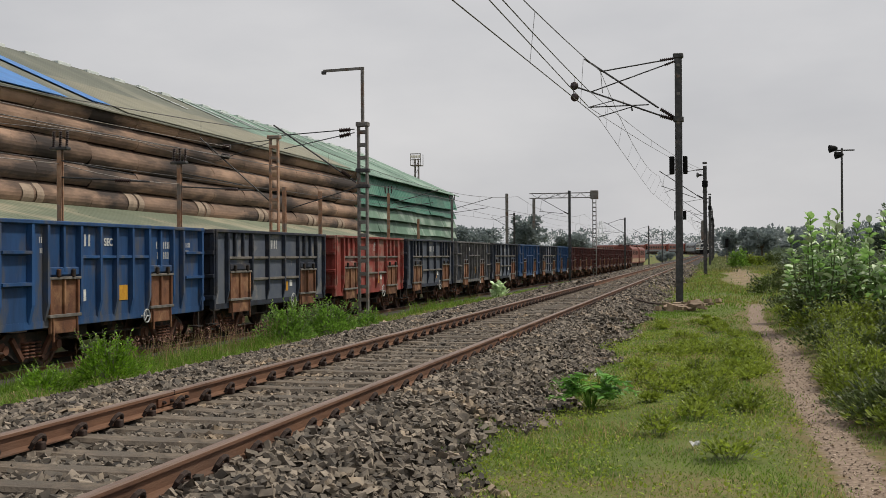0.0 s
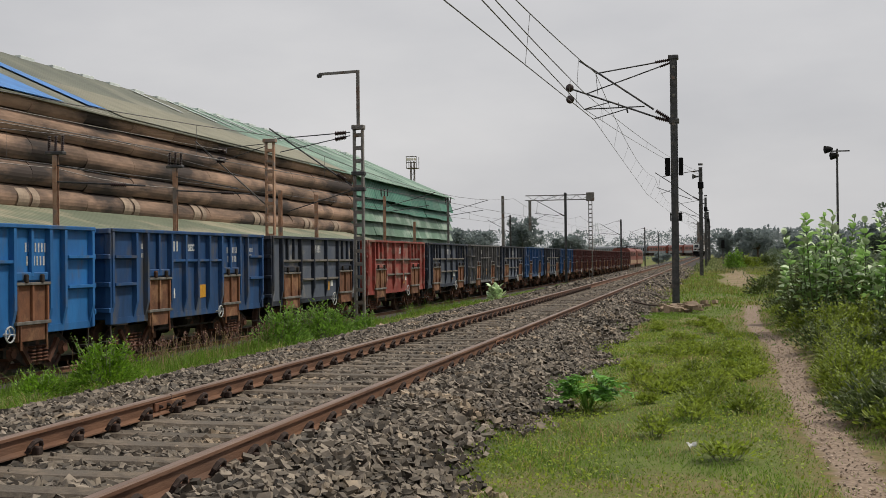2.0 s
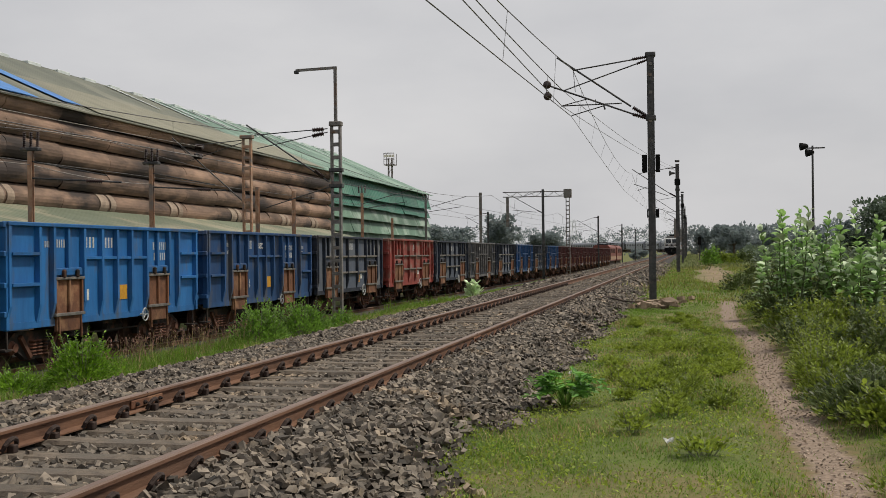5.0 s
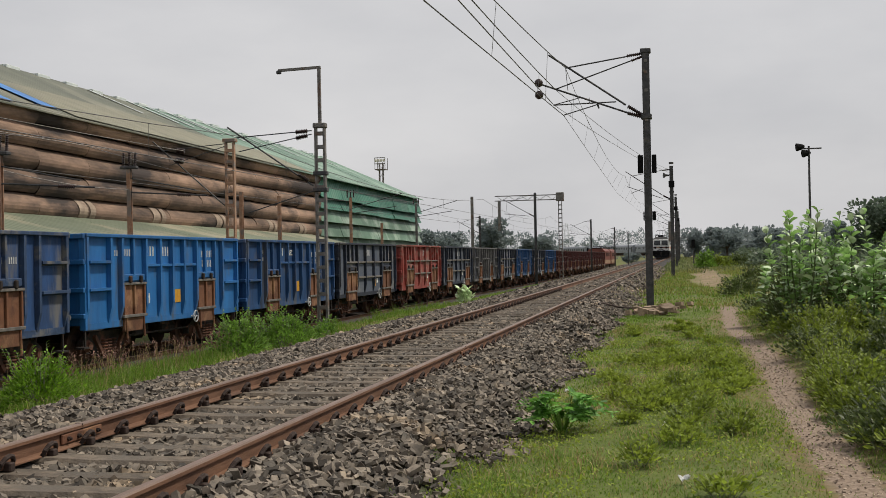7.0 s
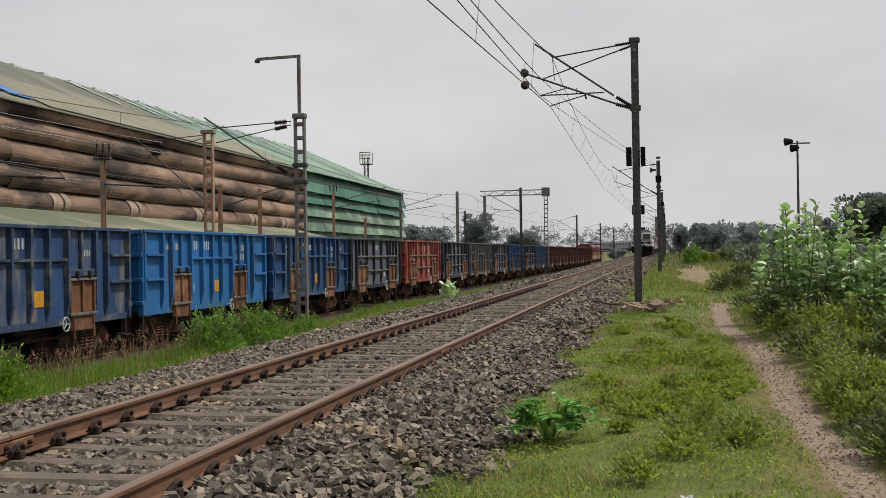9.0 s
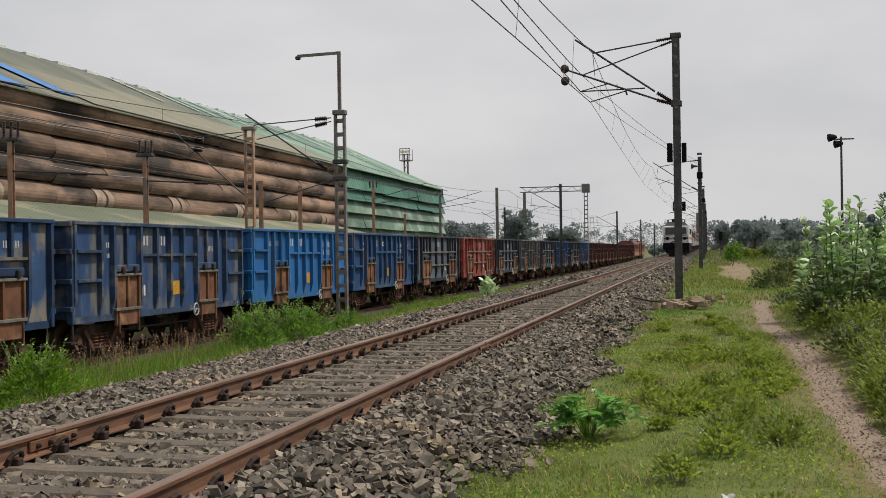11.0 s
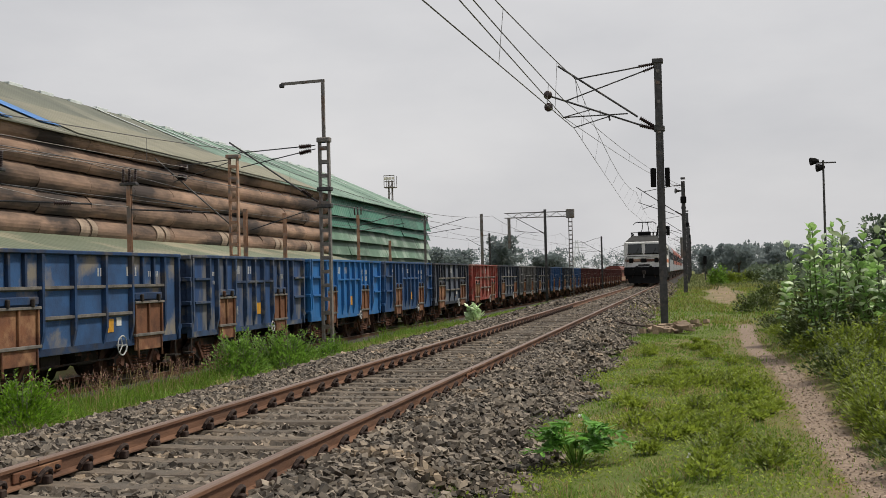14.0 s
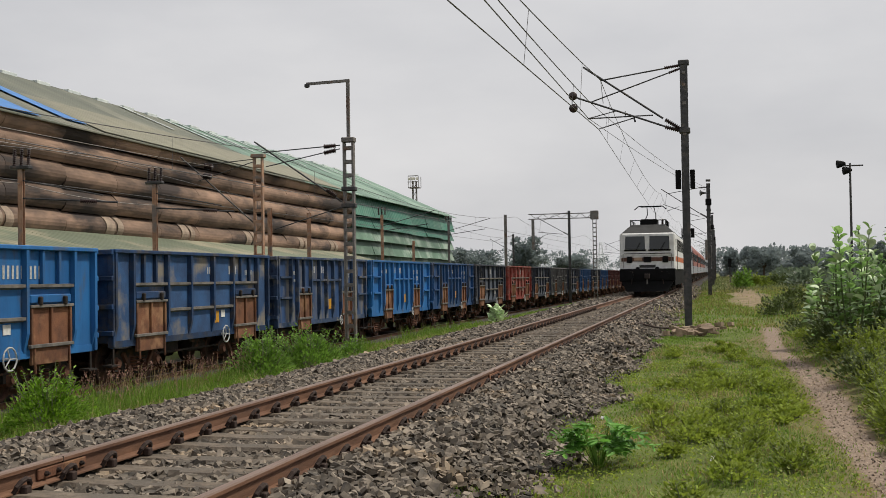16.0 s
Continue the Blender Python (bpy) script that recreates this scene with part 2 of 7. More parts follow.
M["grass"] = leafy("grass", (0.19, 0.305, 0.038), (0.10, 0.18, 0.022), 0.45)
M["straw"] = leafy("straw", (0.42, 0.34, 0.16), (0.28, 0.22, 0.10), 0.3)
M["plume"] = leafy("plume", (0.27, 0.15, 0.115), (0.18, 0.095, 0.075), 0.3)
M["slab"] = material("slab", (0.30, 0.22, 0.155), (0.17, 0.125, 0.09), 0.9, 0, 5, 0.5, 30, vary=0.25)
M["gravel"] = material("gravel", (0.36, 0.285, 0.225), (0.24, 0.185, 0.145), 0.85, 0, 6.0, 0.0, island=0.6)
M["paper"] = material("paper", (0.75, 0.75, 0.74), (0.6, 0.6, 0.6), 0.6, 0, 20, 0.1)


# ---------------------------------------------------------------- mesh helpers
class Shape:
    """Collects corners and faces of one mesh."""

    def __init__(self):
        self.v, self.f = [], []

    def add(self, verts, faces):
        k = len(self.v)
        self.v += [tuple(p) for p in verts]
        self.f += [tuple(k + i for i in q) for q in faces]
        return self

    def box(self, x0, x1, y0, y1, z0, z1, bevel=0.0):
        if bevel:
            b, pts = bevel, []
            for z, o in ((z0, b), (z0 + b, 0), (z1 - b, 0), (z1, b)):
                xa, xb, ya, yb = x0 + o, x1 - o, y0 + o, y1 - o
                c = b if not o else b * 0.5
                pts += [(xa + c, ya, z), (xb - c, ya, z), (xb, ya + c, z), (xb, yb - c, z), (xb - c, yb, z), (xa + c, yb, z), (xa, yb - c, z), (xa, ya + c, z)]
            fs = [tuple(range(7, -1, -1)), tuple(range(24, 32))]
            for r in range(3):
                fs += [(r * 8 + i, r * 8 + (i + 1) % 8, r * 8 + 8 + (i + 1) % 8, r * 8 + 8 + i) for i in range(8)]
            return self.add(pts, fs)
        p = [(x, y, z) for z in (z0, z1) for x, y in ((x0, y0), (x1, y0), (x1, y1), (x0, y1))]
        return self.add(p, [(3, 2, 1, 0), (4, 5, 6, 7), (0, 1, 5, 4), (1, 2, 6, 5), (2, 3, 7, 6), (3, 0, 4, 7)])

    def tube(self, a, b, r, n=8, r2=None, caps=True):
        a, b = Vector(a), Vector(b)
        d = (b - a).normalized()
        u = d.cross(Vector((0, 0, 1)) if abs(d.z) < 0.9 else Vector((1, 0, 0))).normalized()
        w = d.cross(u)
        r2 = r if r2 is None else r2
        pts = [p + (u * math.cos(2 * math.pi * i / n) + w * math.sin(2 * math.pi * i / n)) * q for p, q in ((a, r), (b, r2)) for i in range(n)]
        fs = [(i, (i + 1) % n, n + (i + 1) % n, n + i) for i in range(n)]
        if caps:
            fs += [tuple(range(n - 1, -1, -1)), tuple(range(n, 2 * n))]
        return self.add(pts, fs)

    def bar(self, a, b, w, h):
        """A square bar from a to b."""
        a, b = Vector(a), Vector(b)
        d = (b - a).normalized()
        u = d.cross(Vector((0, 0, 1)) if abs(d.z) < 0.95 else Vector((0, 1, 0))).normalized() * w / 2
        k = d.cross(u).normalized() * h / 2
        p = [q + s * u + t * k for q in (a, b) for s, t in ((-1, -1), (1, -1), (1, 1), (-1, 1))]
        return self.add(p, [(3, 2, 1, 0), (4, 5, 6, 7), (0, 1, 5, 4), (1, 2, 6, 5), (2, 3, 7, 6), (3, 0, 4, 7)])

    def lathe(self, a, d, rings, n=12):
        """Rings (distance along d, radius) round the axis from a."""
        a, d = Vector(a), Vector(d).normalized()
        u = d.cross(Vector((0, 0, 1)) if abs(d.z) < 0.9 else Vector((1, 0, 0))).normalized()
        w = d.cross(u)
        pts = [a + d * s + (u * math.cos(2 * math.pi * i / n) + w * math.sin(2 * math.pi * i / n)) * r for s, r in rings for i in range(n)]
        fs = [(k * n + i, k * n + (i + 1) % n, k * n + n + (i + 1) % n, k * n + n + i) for k in range(len(rings) - 1) for i in range(n)]
        m = (len(rings) - 1) * n
        fs += [tuple(range(n - 1, -1, -1)), tuple(range(m, m + n))]
        return self.add(pts, fs)

    def run(self, profile, y0, y1, closed=True, steps=1, curve=None):
        """A profile in x, z drawn along y."""
        n = len(profile)
        pts = []
        for s in range(steps + 1):
            y = y0 + (y1 - y0) * s / steps
            o = curve(y) if curve else 0
            pts += [(x + o, y, z) for x, z in profile]
        fs = []
        for s in range(steps):
            for i in range(n if closed else n - 1):
                j = (i + 1) % n
                fs.append((s * n + i, s * n + j, s * n + n + j, s * n + n + i))
        if closed:
            fs += [tuple(range(n - 1, -1, -1)), tuple(range(steps * n, steps * n + n))]
        return self.add(pts, fs)

    def pipe(self, pts, r, n=5):
        """One unbroken tube through a row of points."""
        pts = [Vector(p) for p in pts]
        ring = []
        for i, p in enumerate(pts):
            d = (pts[min(i + 1, len(pts) - 1)] - pts[max(i - 1, 0)]).normalized()
            u = d.cross(Vector((0, 0, 1)) if abs(d.z) < 0.9 else Vector((1, 0, 0))).normalized()
            w = d.cross(u)
            ring += [p + (u * math.cos(2 * math.pi * k / n) + w * math.sin(2 * math.pi * k / n)) * r for k in range(n)]
        fs = [(i * n + k, i * n + (k + 1) % n, i * n + n + (k + 1) % n, i * n + n + k) for i in range(len(pts) - 1) for k in range(n)]
        m = (len(pts) - 1) * n
        return self.add(ring, fs + [tuple(range(n - 1, -1, -1)), tuple(range(m, m + n))])

    def mesh(self, name, mat, smooth=False):
        me = bpy.data.meshes.new(name)
        me.from_pydata(self.v, [], self.f)
        if mat:
            me.materials.append(mat)
        if smooth:
            me.polygons.foreach_set("use_smooth", [True] * len(me.polygons))
        me.update()
        return me


def part(name, shape, mat, parent=None, label="", at=None, smooth=False):
    """One mesh object from a shape or a mesh, under a thing or a part."""
    ob = new(name, shape if isinstance(shape, bpy.types.Mesh) else shape.mesh(name, mat, smooth))
    ob.parent = parent
    if at is not None:
        ob.matrix_basis = at
    return tagged(ob, label)


def thing(name, label, category, at=None, group="", kind=""):
    ob = new(name)
    ob.empty_display_size = 0.2
    if at is not None:
        ob.matrix_basis = at
    return tagged(ob, label, category, group, kind)


def bulk(name, verts, tris, mat, label, category="", smooth=False, kind="stuff"):
    """One mesh from numpy arrays."""
    verts, tris = np.asarray(verts, np.float32), np.asarray(tris, np.int32)
    k = tris.shape[1]
    me = bpy.data.meshes.new(name)
    me.vertices.add(len(verts))
    me.vertices.foreach_set("co", verts.ravel())
    me.loops.add(tris.size)
    me.loops.foreach_set("vertex_index", tris.ravel())
    me.polygons.add(len(tris))
    me.polygons.foreach_set("loop_start", np.arange(0, tris.size, k, dtype=np.int32))
    me.polygons.foreach_set("loop_total", np.full(len(tris), k, np.int32))
    me.materials.append(mat)
    me.update(calc_edges=True)
    me.polygons.foreach_set("use_smooth", [bool(smooth)] * len(tris))
    return tagged(new(name, me), label, category, "", kind)


def turns(n, rng):
    """n random rotation matrices."""
    q = rng.normal(size=(n, 4))
    q /= np.linalg.norm(q, axis=1)[:, None]
    w, x, y, z = q.T
    return np.stack([np.stack([1 - 2 * (y * y + z * z), 2 * (x * y - z * w), 2 * (x * z + y * w)], -1),
                     np.stack([2 * (x * y + z * w), 1 - 2 * (x * x + z * z), 2 * (y * z - x * w)], -1),
                     np.stack([2 * (x * z - y * w), 2 * (y * z + x * w), 1 - 2 * (x * x + y * y)], -1)], 1)


# ---------------------------------------------------------------- the lie of the land
TRACK, FREIGHT, FREIGHT_RAIL, FALL = -4.04, -15.3, -1.2, 0.0035  # the goods line falls gently away
SECTION_X = [-4000, -400, -60, -40, -22, -17.6, -16.9, -13.7, -13.0, -11.0, -8.9, -6.9, -6.2, -5.4, -5.05, -4.8, -4.04, -3.28, -3.03, -2.7, -2.35, -1.75, -0.9, 0.5, 0.95, 1.4, 1.9, 4, 8, 20, 60, 400, 4000]
SECTION_Z = [-1.3, -1.3, -1.3, -1.3, -1.3, -1.25, -1.33, -1.33, -1.3, -1.15, -0.82, -0.3, -0.2, -0.17, -0.165, -0.21, -0.215, -0.21, -0.165, -0.17, -0.21, -0.5, -0.44, -0.4, -0.43, -0.43, -0.36, -0.3, -0.3, -0.3, -0.5, -1, -1]


def land(x, y):
    return np.interp(x, SECTION_X, SECTION_Z) - FALL * np.clip((-9.0 - x) / 3.0, 0, 1) * np.clip(y - 30, -60, 300) + np.where((x > -1.9) & (x < 40), 0.05 * np.sin(x * 1.3 + y * 0.37) * np.cos(y * 0.21 - x * 0.4) * np.clip(x + 2.0, 0, 1), 0)


PATH_LINE = [(0, 1.28), (8.5, 1.26), (10.7, 1.22), (12.9, 1.17), (14.3, 1.2), (16, 1.25), (18.4, 1.33), (21.5, 1.31), (25.8, 1.08), (31, 1.09), (37, 1.32), (40, 1.4)]  # the trodden path's centre, x at y


def build_ground():
    xs = np.unique(np.concatenate([np.array(SECTION_X), np.arange(-20, 8, 0.4)]))
    ys = np.concatenate([[-4000, -400, -60, -20], np.arange(-8, 60, 0.8), np.arange(60, 200, 5), [220, 260, 320, 420, 600, 1000, 2000, 4500]])
    X, Y = np.meshgrid(xs, ys)
    V = np.stack([X, Y, land(X, Y)], -1).reshape(-1, 3)
    nx = len(xs)
    i, j = np.meshgrid(np.arange(nx - 1), np.arange(len(ys) - 1))
    a = (j * nx + i).ravel()
    m = material("earth", (0.115, 0.14, 0.03), (0.075, 0.098, 0.02), 0.95, 0, 1.3, 0.6, 18, stain=(0.17, 0.13, 0.06), stain_scale=0.25, stain_amount=0.5, world_space=True)
    n, l = m.node_tree.nodes, m.node_tree.links
    b = n["Principled BSDF"]
    grass = b.inputs["Base Color"].links[0].from_socket
    geo = n.new("ShaderNodeNewGeometry")
    sep = n.new("ShaderNodeSeparateXYZ")
    l.new(geo.outputs["Position"], sep.inputs[0])
    wob = n.new("ShaderNodeTexNoise")
    wob.inputs["Scale"].default_value, wob.inputs["Detail"].default_value = 0.9, 5
    l.new(geo.outputs["Position"], wob.inputs[0])
    off = n.new("ShaderNodeMath")
    off.operation = "MULTIPLY_ADD"
    off.inputs[1].default_value, off.inputs[2].default_value = 0.9, -0.45
    l.new(wob.outputs["Fac"], off.inputs[0])
    xx = n.new("ShaderNodeMath")
    l.new(sep.outputs["X"], xx.inputs[0])
    l.new(off.outputs[0], xx.inputs[1])

    def band(centre, half, soft):
        d = n.new("ShaderNodeMath")
        d.operation = "SUBTRACT"
        d.inputs[1].default_value = centre
        l.new(xx.outputs[0], d.inputs[0])
        ab = n.new("ShaderNodeMath")
        ab.operation = "ABSOLUTE"
        l.new(d.outputs[0], ab.inputs[0])
        r = n.new("ShaderNodeMapRange")
        r.inputs[1].default_value, r.inputs[2].default_value = half + soft, half
        l.new(ab.outputs[0], r.inputs[0])
        return r.outputs[0]

    def over(under, fac, colours, scale):
        t = n.new("ShaderNodeTexNoise")
        t.inputs["Scale"].default_value, t.inputs["Detail"].default_value = scale, 6
        l.new(geo.outputs["Position"], t.inputs[0])
        c = n.new("ShaderNodeValToRGB")
        c.color_ramp.elements[0].position, c.color_ramp.elements[1].position = 0.36, 0.64
        c.color_ramp.elements[0].color, c.color_ramp.elements[1].color = (*colours[0], 1), (*colours[1], 1)
        l.new(t.outputs["Fac"], c.inputs[0])
        x = n.new("ShaderNodeMix")
        x.data_type = "RGBA"
        l.new(fac, x.inputs[0])
        l.new(under, x.inputs[6])
        l.new(c.outputs[0], x.inputs[7])
        return x.outputs[2]

    # the path winds: its centre line along y
    far_y = n.new("ShaderNodeMapRange")
    far_y.inputs[1].default_value, far_y.inputs[2].default_value = 0, 40
    l.new(sep.outputs["Y"], far_y.inputs[0])
    wind = n.new("ShaderNodeValToRGB")
    wind.color_ramp.interpolation = "B_SPLINE"
    ramp = wind.color_ramp.elements
    ramp[0].position, ramp[1].position = 0.0, 1.0
    for y, x in PATH_LINE:
        e = ramp[0] if y == 0 else ramp[-1] if y == 40 else ramp.new(y / 40.0)
        e.color = (x / 2, x / 2, x / 2, 1)
    l.new(far_y.outputs[0], wind.inputs[0])
    mid = n.new("ShaderNodeMath")
    mid.operation = "MULTIPLY"
    mid.inputs[1].default_value = 2.0
    l.new(wind.outputs[0], mid.inputs[0])
    fine = n.new("ShaderNodeTexNoise")
    fine.inputs["Scale"].default_value, fine.inputs["Detail"].default_value = 2.6, 6
    l.new(geo.outputs["Position"], fine.inputs[0])
    frayed = n.new("ShaderNodeMath")
    frayed.operation = "MULTIPLY_ADD"
    frayed.inputs[1].default_value, frayed.inputs[2].default_value = 0.34, -0.17
    l.new(fine.outputs["Fac"], frayed.inputs[0])
    gap = n.new("ShaderNodeMath")
    gap.operation = "SUBTRACT"
    l.new(sep.outputs["X"], gap.inputs[0])
    l.new(mid.outputs[0], gap.inputs[1])
    away = n.new("ShaderNodeMath")
    away.operation = "ABSOLUTE"
    l.new(gap.outputs[0], away.inputs[0])
    edge_ = n.new("ShaderNodeMath")
    l.new(away.outputs[0], edge_.inputs[0])
    l.new(frayed.outputs[0], edge_.inputs[1])
    near = n.new("ShaderNodeMapRange")
    near.inputs[1].default_value, near.inputs[2].default_value, near.inputs[4].default_value = 40, 36, 1.0
    l.new(sep.outputs["Y"], near.inputs[0])

    def beside(inner, outer):
        r = n.new("ShaderNodeMapRange")
        r.inputs[1].default_value, r.inputs[2].default_value = outer, inner
        l.new(edge_.outputs[0], r.inputs[0])
        k = n.new("ShaderNodeMath")
        k.operation = "MULTIPLY"
        l.new(r.outputs[0], k.inputs[0])
        l.new(near.outputs[0], k.inputs[1])
        return k.outputs[0]

    grass = over(grass, beside(0.2, 0.62), ((0.10, 0.095, 0.03), (0.17, 0.115, 0.06)), 9)
    trod = beside(0.15, 0.24)
    out = over(grass, trod, ((0.15, 0.108, 0.08), (0.27, 0.205, 0.155)), 26)
    far = n.new("ShaderNodeMapRange")
    far.inputs[1].default_value, far.inputs[2].default_value = 50, 66
    l.new(sep.outputs["Y"], far.inputs[0])
    bare = n.new("ShaderNodeMath")
    bare.operation = "MULTIPLY"
    l.new(band(1.7, 0.5, 1.2), bare.inputs[0])
    l.new(far.outputs[0], bare.inputs[1])
    out = over(out, bare.outputs[0], ((0.14, 0.12, 0.055), (0.26, 0.185, 0.12)), 0.8)
    # ballast bed: the shade between the stones is painted as near-black ground
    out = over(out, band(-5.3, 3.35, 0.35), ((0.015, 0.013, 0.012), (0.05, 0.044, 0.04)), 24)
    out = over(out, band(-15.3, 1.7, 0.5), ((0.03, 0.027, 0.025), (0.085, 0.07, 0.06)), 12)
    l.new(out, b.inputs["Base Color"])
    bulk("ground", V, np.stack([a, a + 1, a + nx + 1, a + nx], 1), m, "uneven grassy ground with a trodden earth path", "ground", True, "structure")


# ---------------------------------------------------------------- railway track
RAIL_PROFILE = [(-0.068, -0.156), (0.068, -0.156), (0.068, -0.145), (0.012, -0.128), (0.009, -0.04), (0.034, -0.03), (0.034, -0.008), (0.026, 0.0),
                (-0.026, 0.0), (-0.034, -0.008), (-0.034, -0.03), (-0.009, -0.04), (-0.012, -0.128), (-0.068, -0.145)]


def far_bend(y):
    """The line swings away to the left far off."""
    return -((y - 380) ** 2) / 420.0 if y > 380 else 0.0


def rail(x, z, label, y0=-30, y1=720, joint=None, fall=0.0):
    root = thing("rail", label, "rail", pose(x, 30.0 if fall else 0.0, z, -math.degrees(fall)), "rails")
    body, head = Shape(), Shape()
    body.run([(a, b) for a, b in RAIL_PROFILE], y0, y1, True, 110, far_bend)
    head.run([(-0.026, 0.0012), (0.026, 0.0012), (0.0335, -0.007), (0.0335, -0.0065), (0.026, 0.004), (-0.026, 0.004), (-0.0335, -0.0065), (-0.0335, -0.007)], y0, y1, True, 110, far_bend)
    part("rail_body", body, M["rail_side"], root)
    part("running_surface", head, M["rail_head"], root, "worn shiny running surface")
    if joint is not None:
        for side in (-1, 1):
            s = Shape()
            a, b = (0.013, 0.034) if side > 0 else (-0.034, -0.013)
            s.box(a, b, joint - 0.33, joint + 0.33, -0.122, -0.042, 0.008)
            plate = part("fishplate", s, M["rust"], root, "rusty fishplate over the rail joint")
            for k in (-0.24, -0.08, 0.08, 0.24):
                t = Shape().lathe((side * 0.034, joint + k, -0.083), (side, 0, 0), [(0, 0.02), (0.02, 0.02), (0.02, 0.011), (0.035, 0.011)], 6)
                part("bolt", t, M["clip"], plate)
        s = Shape().box(-0.036, 0.036, joint - 0.003, joint + 0.003, -0.04, 0.0048)
        part("joint_gap", s, M["clip"], root)
    return root


def build_track():
    rail(TRACK - 0.873, 0, "rusty steel rail with a polished head on concrete sleepers", joint=9.0)
    rail(TRACK + 0.873, 0, "rusty steel rail with a polished head on concrete sleepers", joint=17.0)
    bed = thing("sleeper_track", "prestressed concrete sleepers half buried in ballast", "sleepers", pose(TRACK, 0, 0), kind="structure")
    sl = Shape()
    prof = [(-1.37, -0.36), (-1.37, -0.185), (-1.33, -0.163), (-0.6, -0.163), (-0.45, -0.172), (0.45, -0.172), (0.6, -0.163), (1.33, -0.163), (1.37, -0.185), (1.37, -0.36)]
    n = len(prof)
    pts = []
    for y, ins in ((-0.13, 1), (-0.105, 0), (0.105, 0), (0.13, 1)):
        pts += [(x, y, z - (0.03 if ins and z > -0.3 else 0)) for x, z in prof]
    fs = [(k * n + i, k * n + (i + 1) % n, k * n + n + (i + 1) % n, k * n + n + i) for k in range(3) for i in range(n)]
    fs += [tuple(range(n - 1, -1, -1)), tuple(range(3 * n, 4 * n))]
    sl.add(pts, fs)
    mesh = sl.mesh("sleeper", M["concrete"])
    cl = Shape()
    # a sprung clip: a bent bar over the rail foot
    for side in (-1, 1):
        arch = [(0.06, -0.085, -0.15), (0.085, -0.08, -0.105), (0.1, -0.045, -0.07), (0.105, 0.0, -0.058), (0.1, 0.045, -0.07), (0.085, 0.08, -0.105), (0.06, 0.085, -0.15)]
        cl.pipe([(side * a, b, c) for a, b, c in arch], 0.019, 6)
        cl.box(min(side * 0.07, side * 0.13), max(side * 0.07, side * 0.13), -0.035, 0.035, -0.17, -0.105, 0.008)
    clip_mesh = cl.mesh("rail_clip", M["clip"])
    rest = Shape()
    rng = random.Random(4)
    for i in range(255):
        y = -12.0 + i * 0.6
        part("sleeper", mesh, None, bed, at=pose(0, y, rng.uniform(-0.012, 0.012), 0, 0, rng.uniform(-0.7, 0.7)))
        if i < 100:
            for s in (-0.873, 0.873):
                part("rail_clip", clip_mesh, None, bed, at=pose(s, y, 0))
    # the freight line, lower down
    for s in (-0.873, 0.873):
        rail(FREIGHT + s, FREIGHT_RAIL, "dull rusty rail of the goods line", y0=-50, y1=300, fall=FALL)


# ---------------------------------------------------------------- goods wagons
WL, WH, WB = 9.62, 3.2, 0.92  # body length, top and lower edge over the rail
HALF = 1.6


